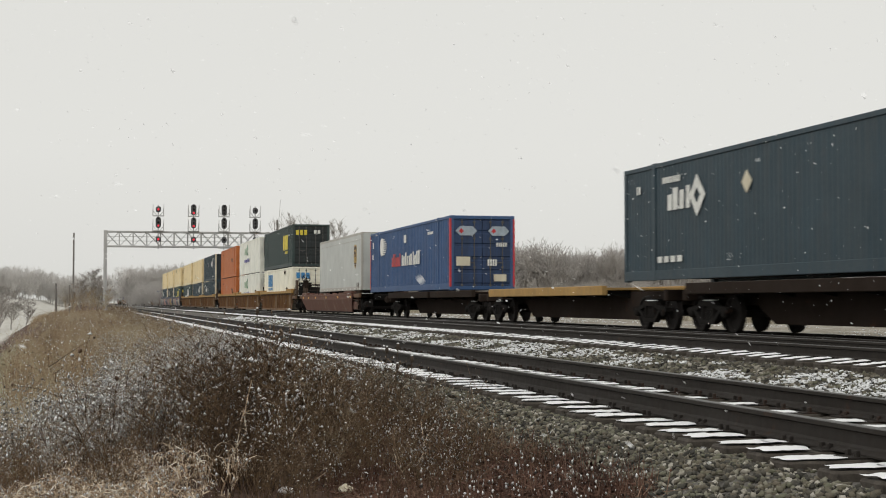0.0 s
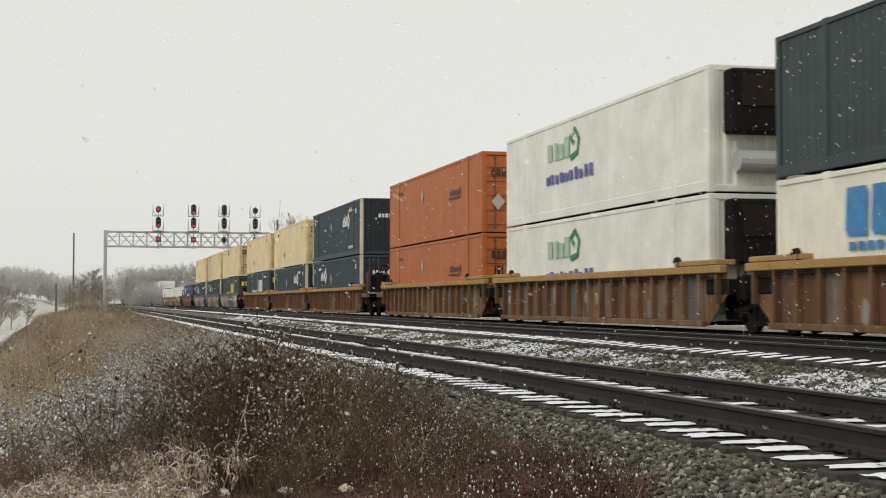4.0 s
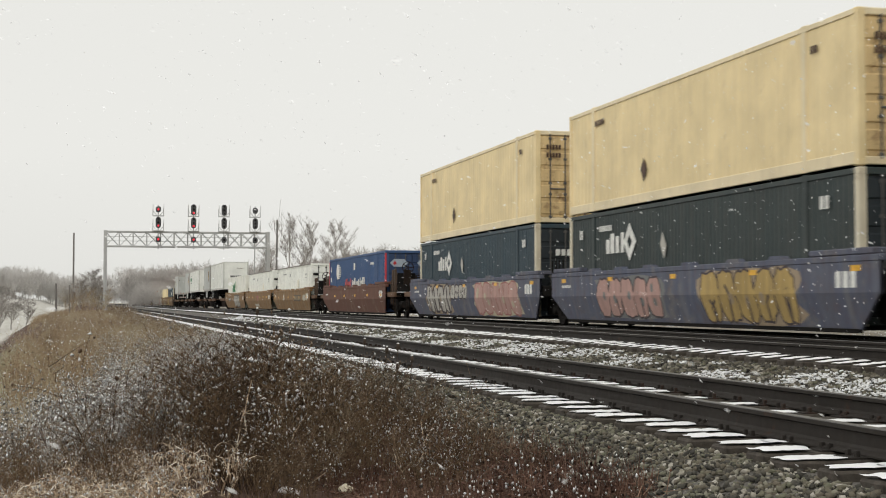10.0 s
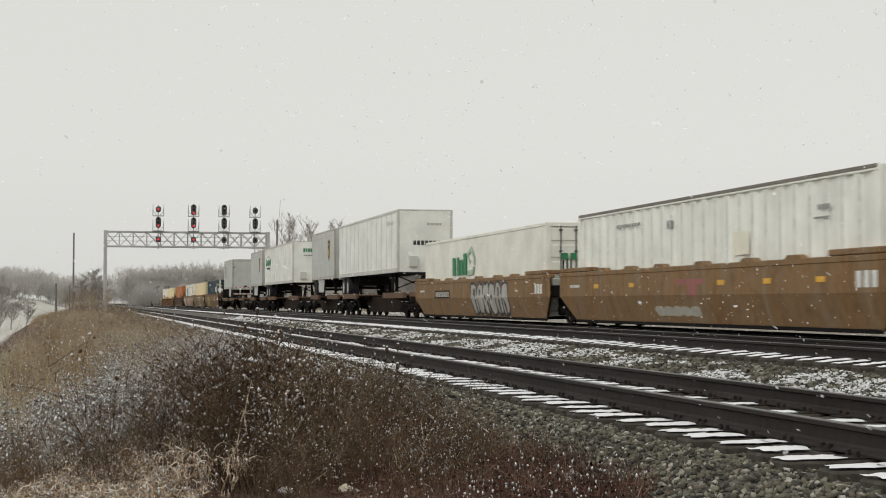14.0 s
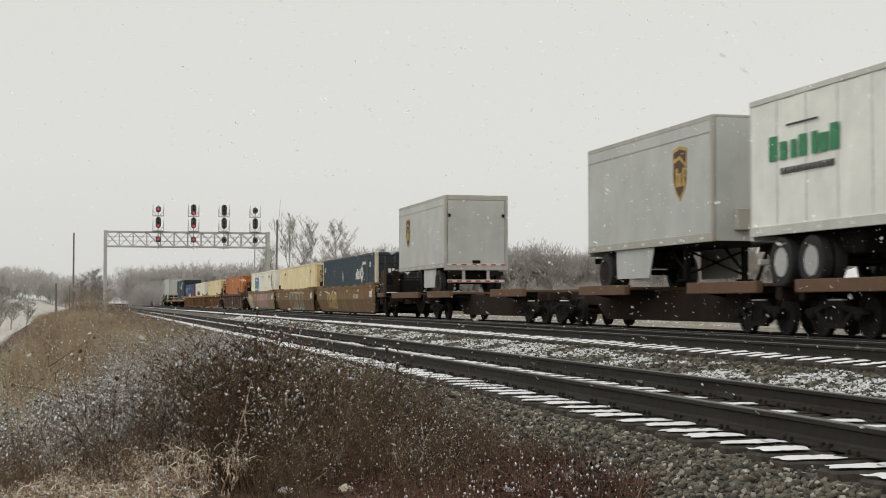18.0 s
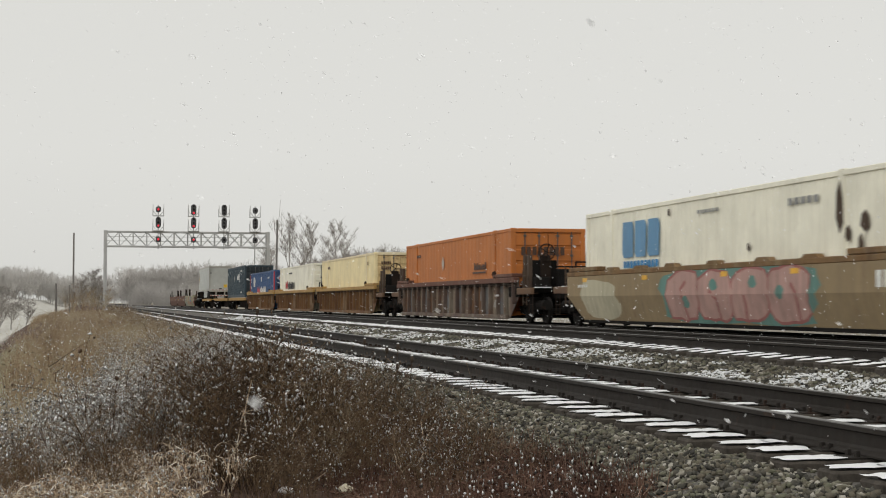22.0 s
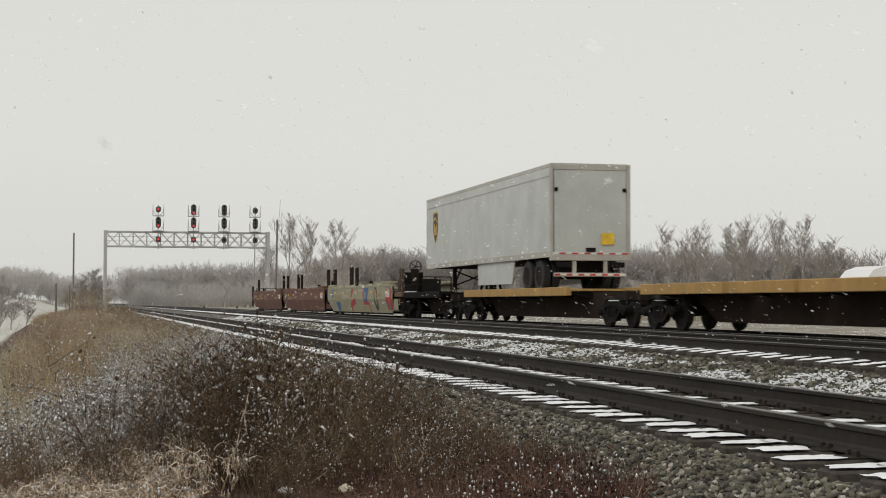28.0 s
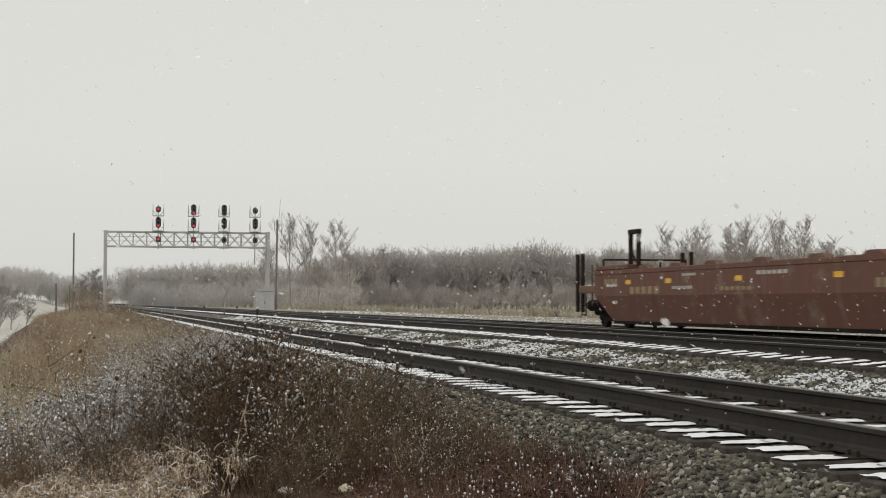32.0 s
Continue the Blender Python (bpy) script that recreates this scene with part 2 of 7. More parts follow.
# ---- mesh building ----
class Geo:
    """Collects faces for one mesh."""

    def __init__(self):
        self.v, self.f, self.mi = [], [], []

    def add(self, verts, faces, mi=0):
        k = len(self.v)
        self.v += verts
        self.f += [tuple(i + k for i in f) for f in faces]
        self.mi += [mi] * len(faces)
        return self

    def box(self, x0, x1, y0, y1, z0, z1, mi=0):
        vs = [(x, y, z) for x in (x0, x1) for y in (y0, y1) for z in (z0, z1)]
        return self.add(vs, [(0, 1, 3, 2), (4, 6, 7, 5), (0, 4, 5, 1), (2, 3, 7, 6), (0, 2, 6, 4), (1, 5, 7, 3)], mi)

    def cbox(self, x0, x1, y0, y1, z0, z1, c=0.02, mi=0):
        """A box with chamfered edges."""
        lo, hi = (x0, y0, z0), (x1, y1, z1)
        idx, vs = {}, []
        for sx in (0, 1):
            for sy in (0, 1):
                for sz in (0, 1):
                    s = (sx, sy, sz)
                    for a in range(3):
                        p = [0, 0, 0]
                        for k in range(3):
                            edge = hi[k] if s[k] else lo[k]
                            p[k] = edge if k == a else edge + (-c if s[k] else c)
                        idx[s + (a,)] = len(vs)
                        vs.append(tuple(p))
        fs = []
        for a in range(3):
            b, d = [k for k in range(3) if k != a]
            for side in (0, 1):
                q = []
                for sb, sd in ((0, 0), (1, 0), (1, 1), (0, 1)):
                    s = [0, 0, 0]
                    s[a], s[b], s[d] = side, sb, sd
                    q.append(idx[tuple(s) + (a,)])
                fs.append(tuple(q))
            for sb in (0, 1):
                for sd in (0, 1):
                    s0, s1 = [0, 0, 0], [0, 0, 0]
                    s0[a], s1[a] = 0, 1
                    s0[b] = s1[b] = sb
                    s0[d] = s1[d] = sd
                    fs.append((idx[tuple(s0) + (b,)], idx[tuple(s1) + (b,)], idx[tuple(s1) + (d,)], idx[tuple(s0) + (d,)]))
        for sx in (0, 1):
            for sy in (0, 1):
                for sz in (0, 1):
                    fs.append(tuple(idx[(sx, sy, sz, a)] for a in range(3)))
        return self.add(vs, fs, mi)

    def prism(self, pts, axis, a, b, mi=0):
        """A polygon pushed along an axis from a to b; pts lie in the two other axes, in order."""
        def at(p, q):
            o = list(p)
            o.insert(axis, q)
            return tuple(o)
        n = len(pts)
        vs = [at(p, a) for p in pts] + [at(p, b) for p in pts]
        fs = [tuple(range(n)), tuple(range(n, 2 * n))] + [(i, (i + 1) % n, n + (i + 1) % n, n + i) for i in range(n)]
        return self.add(vs, fs, mi)

    def rod(self, p, q, r, n=8, r2=None, mi=0):
        """A round bar from p to q, tapering to r2."""
        p, q = Vector(p), Vector(q)
        d = (q - p).normalized()
        e = d.orthogonal().normalized()
        g = d.cross(e)
        r2 = r if r2 is None else r2
        vs = [tuple(c + (e * math.cos(t) + g * math.sin(t)) * k) for c, k in ((p, r), (q, r2)) for t in [2 * math.pi * i / n for i in range(n)]]
        fs = [(i, (i + 1) % n, n + (i + 1) % n, n + i) for i in range(n)] + [tuple(range(n)), tuple(range(n, 2 * n))]
        return self.add(vs, fs, mi)

    def lathe(self, c, axis, prof, n=20, mi=0, caps=True):
        """Rings of (along, radius) round an axis through c."""
        vs, fs = [], []
        for a, r in prof:
            for i in range(n):
                t = 2 * math.pi * i / n
                o = [r * math.cos(t), r * math.sin(t)]
                o.insert(axis, a)
                vs.append((c[0] + o[0], c[1] + o[1], c[2] + o[2]))
        for k in range(len(prof) - 1):
            for i in range(n):
                j = (i + 1) % n
                fs.append((k * n + i, k * n + j, (k + 1) * n + j, (k + 1) * n + i))
        if caps:
            fs += [tuple(range(n)), tuple(range((len(prof) - 1) * n, len(prof) * n))]
        return self.add(vs, fs, mi)

    def mesh(self, name, mats, smooth=False):
        me = bpy.data.meshes.new(name)
        me.from_pydata(self.v, [], self.f)
        for m in mats if isinstance(mats, (list, tuple)) else [mats]:
            me.materials.append(m)
        if any(self.mi):
            me.polygons.foreach_set("material_index", self.mi)
        bm = bmesh.new()
        bm.from_mesh(me)
        bmesh.ops.recalc_face_normals(bm, faces=bm.faces)
        bm.to_mesh(me)
        bm.free()
        if smooth:
            me.polygons.foreach_set("use_smooth", [True] * len(me.polygons))
        return me


def thing(name, label, category, group="", kind="", at=None):
    ob = tagged(new(name), label, category, group, kind)
    ob.matrix_basis = at or Matrix()
    return ob


def part(name, g, mat, parent, label="", smooth=False):
    """Links a Geo, or a ready mesh, as one mesh object under a thing or a part."""
    ob = new(name, g.mesh(name, mat, smooth) if isinstance(g, Geo) else g)
    ob.parent = parent
    return tagged(ob, label)
# ---- ground, tracks ----
NEAR_X, NEAR_Z = 5.53, -0.10
MID_X, MID_Z = 10.2, 0.117
MAIN_X, MAIN_Z = 14.79, 0.0
RAIL_H = 0.18


def lerp_table(x, rows):
    for (a, p), (b, q) in zip(rows, rows[1:]):
        if x <= b:
            k = max(0.0, min(1.0, (x - a) / (b - a)))
            return p + (q - p) * k
    return rows[-1][1]


SECTION = [(-60, -2.6), (-9, -2.6), (-7, -2.55), (-4.5, -2.2), (-2.4, -1.4), (-1.2, -0.95), (0, -0.85), (2.2, -0.82), (2.85, -0.74), (3.95, -0.355), (7.35, -0.355), (8.2, -0.22), (8.8, -0.145),
           (11.7, -0.16), (12.6, -0.24), (16.3, -0.25), (17.2, -0.2), (18.5, -0.13), (26, -0.15), (30, -0.5), (38, -0.9), (3000, -0.9)]


def ground_z(x, y):
    far = max(0.0, min(1.0, (y - 50) / 50))
    z = lerp_table(min(0.0, x + 2.5 * far) if x < 0 else x, SECTION)
    z += 0.4 * max(0.0, min(1.0, (y - 24) / 45)) * max(0.0, min(1.0, (2.9 - x) / 0.9)) * max(0.0, min(1.0, (x + 2.4 + 2.5 * far) / 1.5))
    if x < -2:
        far = max(0.0, min(1.0, (y - 150) / 300))
        z += far * 4.6 * min(1.0, (-2 - x) / 14)
    if x < 3:
        z += 0.10 * noise.noise((x * 0.35, y * 0.2, 3.1)) * min(1.0, (3 - x) / 1.5)
    if x > 34:
        z += 0.2 * noise.noise((x * 0.05, y * 0.05, 1.7))
    return z


def ground_sheet():
    xs = [-3000, -1200, -500, -200, -120, -80, -50, -30, -20, -14, -11, -9] + [-8 + 0.5 * i for i in range(14)] + [-1 + 0.35 * i for i in range(10)]
    xs += [2.6, 2.85, 3.2, 3.6, 3.95, 5, 6, 7, 7.35, 8.2, 8.8, 10, 11.7, 12.6, 14, 16.3, 17.2, 18.5, 22, 26, 30, 34, 38, 46, 60, 90, 140, 220, 400, 900, 3000]
    ys = [-800, -200, -60, -20, 0] + [4 + 1.0 * i for i in range(36)] + [40 + 3 * i for i in range(20)] + [100, 112, 125, 140, 160, 185, 215, 250, 300, 360, 440, 550, 800, 1500, 4000]
    vs = [(x, y, ground_z(x, y)) for x in xs for y in ys]
    n = len(ys)
    fs = [(i * n + j, (i + 1) * n + j, (i + 1) * n + j + 1, i * n + j + 1) for i in range(len(xs) - 1) for j in range(n - 1)]
    m, nn, l, b = material("ground_surface", 0.95)
    v = coords(nn, l)
    sep = nn.new("ShaderNodeSeparateXYZ")
    l.new(v, sep.inputs[0])
    wob = nn.new("ShaderNodeMath")
    wob.operation = "MULTIPLY_ADD"
    wob.inputs[1].default_value = 1.4
    l.new(noise_of(nn, l, v, 0.8, 5), wob.inputs[0])
    l.new(sep.outputs[0], wob.inputs[2])
    scaled = nn.new("ShaderNodeMapRange")
    scaled.inputs["From Min"].default_value, scaled.inputs["From Max"].default_value = -20, 40
    l.new(wob.outputs[0], scaled.inputs["Value"])
    at = lambda x: (x + 0.7 + 20) / 60
    field = ramp(nn, l, noise_of(nn, l, coords(nn, l, (2.2, 0.16, 1)), 0.8, 7, 0.7), [(0.25, (0.36, 0.33, 0.26)), (0.45, (0.52, 0.5, 0.45)), (0.8, (0.66, 0.65, 0.62))])
    soil = ramp(nn, l, noise_of(nn, l, v, 3.5, 8, 0.7), [(0.3, (0.03, 0.017, 0.012)), (0.5, (0.08, 0.04, 0.026)), (0.75, (0.15, 0.1, 0.065))])
    gravel = ramp(nn, l, noise_of(nn, l, v, 14, 6, 0.7), [(0.3, (0.05, 0.045, 0.04)), (0.55, (0.13, 0.12, 0.105)), (0.78, (0.3, 0.28, 0.25))])
    grass = ramp(nn, l, noise_of(nn, l, v, 0.5, 8, 0.7), [(0.3, (0.24, 0.19, 0.11)), (0.55, (0.36, 0.3, 0.19)), (0.75, (0.55, 0.52, 0.42))])
    shoulder = ramp(nn, l, noise_of(nn, l, v, 1.3, 8, 0.75), [(0.3, (0.13, 0.11, 0.085)), (0.5, (0.28, 0.25, 0.2)), (0.7, (0.6, 0.58, 0.54))])
    c = blend(nn, l, ramp(nn, l, scaled.outputs[0], [(at(-5.4), (0, 0, 0)), (at(-4.6), (1, 1, 1))]), field, soil)
    c = blend(nn, l, ramp(nn, l, scaled.outputs[0], [(at(2.7), (0, 0, 0)), (at(3.3), (1, 1, 1))]), c, gravel)
    c = blend(nn, l, ramp(nn, l, scaled.outputs[0], [(at(16.9), (0, 0, 0)), (at(17.5), (1, 1, 1))]), c, shoulder)
    c = blend(nn, l, ramp(nn, l, scaled.outputs[0], [(at(25.5), (0, 0, 0)), (at(28.0), (1, 1, 1))]), c, grass)
    l.new(c, b.inputs["Base Color"])
    relief(nn, l, b, noise_of(nn, l, v, 12, 8, 0.7), 0.6, 0.05)
    g = Geo()
    g.v, g.f, g.mi = vs, fs, [0] * len(fs)
    ob = new("ground", g.mesh("ground", m, True))
    tagged(ob, "embankment soil, snow-dusted field and grey ballast bed", "ground", kind="structure")
    return ob


ground = ground_sheet()


def rail_profile(x, z):
    """Section of a rail whose top is at z, split into body and worn top."""
    h = RAIL_H
    body = [(-0.075, -h), (0.075, -h), (0.075, -h + 0.012), (0.02, -h + 0.035), (0.009, -h + 0.055), (0.009, -0.045), (0.036, -0.035), (0.036, -0.006),
            (-0.036, -0.006), (-0.036, -0.035), (-0.009, -0.045), (-0.009, -h + 0.055), (-0.02, -h + 0.035), (-0.075, -h + 0.012)]
    top = [(-0.036, -0.006), (0.036, -0.006), (0.033, 0), (-0.033, 0)]
    return [(x + a, z + b) for a, b in body], [(x + a, z + b) for a, b in top]


def rails(name, cx, z, label):
    tr = thing(name, label, "railway track", kind="structure")
    for sx in (-0.754, 0.754):
        body, top = rail_profile(cx + sx, z)
        r = part("rail", Geo().prism(body, 1, -60, 900), RAIL, tr, "dark brown steel rail")
        part("railhead", Geo().prism(top, 1, -60, 900), RAILTOP, r, "worn shiny rail top")
    return tr


track_near = rails("track_1", NEAR_X, NEAR_Z, "rusty steel railway track with snow on its wooden ties")
track_mid = rails("track_2", MID_X, MID_Z, "railway track with snow lying on the tie ends")
track_main = rails("track_3", MAIN_X, MAIN_Z, "railway track that carries the freight train")
# ---- ballast, ties and snow on them ----
def big_mesh(name, V, F, mats, mi=None, smooth=False):
    """A mesh from arrays of places and of equal-sided faces."""
    me = bpy.data.meshes.new(name)
    k = F.shape[1]
    me.vertices.add(len(V))
    me.vertices.foreach_set("co", np.ascontiguousarray(V, dtype=np.float32).ravel())
    me.loops.add(F.size)
    me.loops.foreach_set("vertex_index", np.ascontiguousarray(F, dtype=np.int32).ravel())
    me.polygons.add(len(F))
    me.polygons.foreach_set("loop_start", np.arange(0, F.size, k, dtype=np.int32))
    for m in mats if isinstance(mats, (list, tuple)) else [mats]:
        me.materials.append(m)
    if mi is not None:
        me.polygons.foreach_set("material_index", np.ascontiguousarray(mi, dtype=np.int32))
    if smooth:
        me.polygons.foreach_set("use_smooth", np.ones(len(F), dtype=bool))
    me.update(calc_edges=True)
    me.validate()
    return me


def scatter(tv, tf, pos, size, rng, squash=1.0, spin_only=False):
    """Copies of templates (lists of places and faces) at pos, each turned and sized at random; returns joined arrays."""
    Vs, Fs, k = [], [], 0
    pick = rng.integers(0, len(tv), len(pos))
    for i, (v, f) in enumerate(zip(tv, tf)):
        p, s = pos[pick == i], size[pick == i]
        n = len(p)
        if not n:
            continue
        a = rng.uniform(0, 2 * np.pi, n)
        R = np.zeros((n, 3, 3))
        R[:, 0, 0], R[:, 0, 1], R[:, 1, 0], R[:, 1, 1], R[:, 2, 2] = np.cos(a), -np.sin(a), np.sin(a), np.cos(a), 1
        if not spin_only:
            b = rng.uniform(-0.6, 0.6, n)
            T = np.zeros((n, 3, 3))
            T[:, 0, 0], T[:, 1, 1], T[:, 1, 2], T[:, 2, 1], T[:, 2, 2] = 1, np.cos(b), -np.sin(b), np.sin(b), np.cos(b)
            R = R @ T
        w = np.einsum("nij,vj->nvi", R, v * (1, 1, squash)) * s[:, None, None] + p[:, None, :]
        Vs.append(w.reshape(-1, 3))
        Fs.append((f[None] + (np.arange(n) * len(v))[:, None, None]).reshape(-1, f.shape[1]) + k)
        k += n * len(v)
    return np.concatenate(Vs), np.concatenate(Fs)


def stone_templates(rng, n, fine):
    tv, tf = [], []
    for _ in range(n):
        bm = bmesh.new()
        bmesh.ops.create_icosphere(bm, subdivisions=1, radius=1) if fine else bmesh.ops.create_cube(bm, size=1.5)
        for v in bm.verts:
            v.co *= rng.uniform(0.5, 1.35)
        bmesh.ops.triangulate(bm, faces=bm.faces)
        bm.verts.index_update()
        q = rng.uniform(0.7, 1.2, 3)
        tv.append(np.array([tuple(v.co) for v in bm.verts]) * q)
        tf.append(np.array([[v.index for v in f.verts] for f in bm.faces]))
        bm.free()
    return tv, tf


SX, SZ = np.array([a for a, b in SECTION]), np.array([b for a, b in SECTION])


def gz(x, y):
    z = np.interp(x, SX, SZ)
    far = np.clip((y - 150) / 300, 0, 1)
    return z + np.where(x < -2, far * 4.6 * np.minimum(1, (-2 - x) / 14), 0)


def ballast():
    rng = np.random.default_rng(5)
    fv, ff = stone_templates(rng, 10, True)
    cv, cf = stone_templates(rng, 10, False)

    def zone(x0, x1, y0, y1, per, r0, r1):
        n = int((x1 - x0) * (y1 - y0) * per)
        x, y = rng.uniform(x0, x1, n), rng.uniform(y0, y1, n)
        return np.stack([x, y, gz(x, y) + rng.uniform(-0.012, 0.02, n)], 1), rng.uniform(r0, r1, n) ** 1.0

    def build(zones, tv, tf):
        P = np.concatenate([z[0] for z in zones])
        S = np.concatenate([z[1] for z in zones])
        return scatter(tv, tf, P, S, rng, 0.75)

    V, F = build([zone(2.5, 4.15, 6.9, 15, 1150, 0.012, 0.033)], fv, ff)
    V2, F2 = build([zone(2.6, 4.15, 15, 32, 380, 0.02, 0.044), zone(4.15, 6.9, 8, 24, 200, 0.014, 0.032), zone(6.9, 8.72, 11, 40, 270, 0.02, 0.046), zone(8.72, 9.3, 11, 40, 120, 0.012, 0.024),
                    zone(9.3, 12.6, 15, 36, 50, 0.02, 0.04), zone(2.9, 4.6, 34, 70, 90, 0.04, 0.07), zone(6.6, 8.7, 40, 80, 60, 0.04, 0.075)], cv, cf)
    me = big_mesh("ballast", np.concatenate([V, V2]), np.concatenate([F, F2 + len(V)]), STONE)
    tagged(new("ballast", me), "loose grey and brown crushed ballast stones", "gravel", kind="stuff")

    # snow caught between the stones of the two nearer tracks
    n = 23000
    x, y = rng.uniform(6.75, 8.7, n), 11 + 75 * rng.uniform(0, 1, n) ** 1.6
    keep = np.array([noise.noise((a * 1.7, b * 0.8, 0.4)) + 0.7 * noise.noise((a * 5, b * 3, 2.0)) for a, b in zip(x, y)]) > 0.2 - 0.2 * np.exp(-((x - 8.1) / 0.6) ** 2)
    x, y = x[keep], y[keep]
    n2 = 3600
    x2, y2 = rng.uniform(5.15, 6.45, n2), 12 + 70 * rng.uniform(0, 1, n2) ** 1.5
    k2 = np.array([noise.noise((a * 1.5, b * 1.1, 5.4)) for a, b in zip(x2, y2)]) > 0.08
    x, y = np.concatenate([x, x2[k2]]), np.concatenate([y, y2[k2]])
    x3, y3 = rng.uniform(3.0, 4.15, 2600), rng.uniform(19, 62, 2600)
    k3 = np.array([noise.noise((a * 1.8, b * 0.7, 7.7)) for a, b in zip(x3, y3)]) > 0.0
    x, y = np.concatenate([x, x3[k3]]), np.concatenate([y, y3[k3]])
    # the shoulder beyond the train, and far snow along the ties of the middle track
    n4 = 2600
    x4, y4 = rng.uniform(17.0, 25, n4), 24 + 110 * rng.uniform(0, 1, n4) ** 1.5
    k4 = np.array([noise.noise((a * 0.5, b * 0.2, 3.7)) for a, b in zip(x4, y4)]) > 0.0
    x, y = np.concatenate([x, x4[k4]]), np.concatenate([y, y4[k4]])
    P = np.stack([x, y, gz(x, y) + np.where(x < 9, 0.03, 0.01)], 1)
    V, F = scatter(cv, cf, P, rng.uniform(0.009, 0.03, len(x)) * (1 + (y - 11) / 60), rng, 0.5)
    tagged(new("snow_patches", big_mesh("snow_patches", V, F, SNOW)), "thin white snow lying among the ballast stones", "snow", kind="stuff")


ballast()


def snow_slab(rng, x0, x1, w, h, wedge=0.0):
    """A low rounded bank of snow on a tie, with an uneven rim."""
    nx, ny = 9, 5
    g = Geo()
    vs = []
    for j in range(ny):
        for i in range(nx):
            u, v = i / (nx - 1), j / (ny - 1)
            rim = (0.6 if i in (0, nx - 1) or j in (0, ny - 1) else 1.0)
            z = h * rim * rng.uniform(0.8, 1.1) + wedge * u
            ex = 0.02 * rng.normal() if 0 < j < ny - 1 else 0.012 * rng.normal()
            vs.append((x0 + (x1 - x0) * u + ex, -w / 2 + w * v + 0.008 * rng.normal(), z))
    fs = [(j * nx + i, j * nx + i + 1, (j + 1) * nx + i + 1, (j + 1) * nx + i) for j in range(ny - 1) for i in range(nx - 1)]
    g.add(vs, fs)
    return g


def ties(track, cx, z, y0, count, seed, near_caps, inner, cap_w=0.19, cap_h=(0.022, 0.04), wedge=0.0):
    rng = np.random.default_rng(seed)
    rnd = random.Random(seed)
    woods = []
    for k in range(4):
        g = Geo().cbox(-1.37, 1.37, -0.115, 0.115, -0.18, 0, 0.015)
        for sx in (-0.754, 0.754):
            g.cbox(sx - 0.17, sx + 0.17, -0.09, 0.09, -0.002, 0.014, 0.004, 1)
            for dx, dy in ((-0.1, 0.05), (0.1, -0.05), (-0.1, -0.06)):
                g.cbox(sx + dx - 0.016, sx + dx + 0.016, dy - 0.016, dy + 0.016, 0.0, 0.055, 0.005, 1)
        woods.append(g.mesh("tie", [TIEWOOD, RAIL]))
    caps = [snow_slab(rng, -1.36 + rng.uniform(0, 0.05), -0.88 - rng.uniform(0, 0.1), cap_w + rng.uniform(-0.02, 0.02), rng.uniform(*cap_h), wedge).mesh("snow_cap", SNOW, True) for _ in range(6)]
    mids = [snow_slab(rng, -0.1 + rng.uniform(0, 0.35), 0.56 + rng.uniform(0, 0.06), 0.17, rng.uniform(0.02, 0.034)).mesh("snow_strip", SNOW, True) for _ in range(6)]
    for i in range(count):
        y = y0 + 0.495 * i + rnd.uniform(-0.03, 0.03)
        t = part("tie", rnd.choice(woods), None, track)
        t.location, t.rotation_euler = (cx + rnd.uniform(-0.04, 0.04), y, z - RAIL_H - 0.012 - (0.0 if near_caps else 0.0)), (0, 0, rnd.uniform(-0.02, 0.02))
        if near_caps and rnd.random() < 0.97:
            part("snow_cap", rnd.choice(caps), None, t)
        if inner and (rnd.random() < (0.85 if i > 14 else 0.6)):
            part("snow_strip", rnd.choice(mids), None, t)
    return track


ties(track_near, NEAR_X, NEAR_Z, 5.2, 290, 11, True, True)
ties(track_mid, MID_X, MID_Z, 9.0, 260, 12, True, True, 0.19, (0.022, 0.034), 0.034)
# the far stretch: ties and their snow, too small to tell apart
for track, cx, z, y0 in ((track_near, NEAR_X, NEAR_Z, 149), (track_mid, MID_X, MID_Z, 138)):
    g, s = Geo(), Geo()
    for i in range(300):
        y = y0 + 0.495 * i
        g.box(cx - 1.37, cx + 1.37, y - 0.115, y + 0.115, z - 0.36, z - 0.19)
        s.box(cx - 1.35, cx - 0.9, y - 0.1, y + 0.1, z - 0.19, z - 0.155)
    tagged(part("far_ties", g, TIEWOOD, track), kind="stuff")
    tagged(part("far_snow", s, SNOW, track), kind="stuff")
g = Geo()
for i in range(420):
    y = 12 + 0.495 * i
    g.box(MAIN_X - 1.37, MAIN_X + 1.37, y - 0.115, y + 0.115, -0.36, -0.185)
tagged(part("ties", g, TIEWOOD, track_main), kind="stuff")
# ---- the train ----
TRAIN = []          # (thing, place along the train in metres)
SIDE = 1.295
MOVE_TIMES = [0, 2, 4, 6, 8, 10, 12, 14, 16, 18, 20, 22, 24, 26, 28, 30, 32]


def run(t):
    """Metres that the train has come nearer since the clip's middle."""
    k = t - 16
    return 21.5677 * k - 0.018663 * k * k - 0.00022705 * k * k * k


def ride(ob, along, z):
    TRAIN.append((ob, along, z))
    ob.matrix_basis = pose(MAIN_X, along - run(0), z)
    return ob


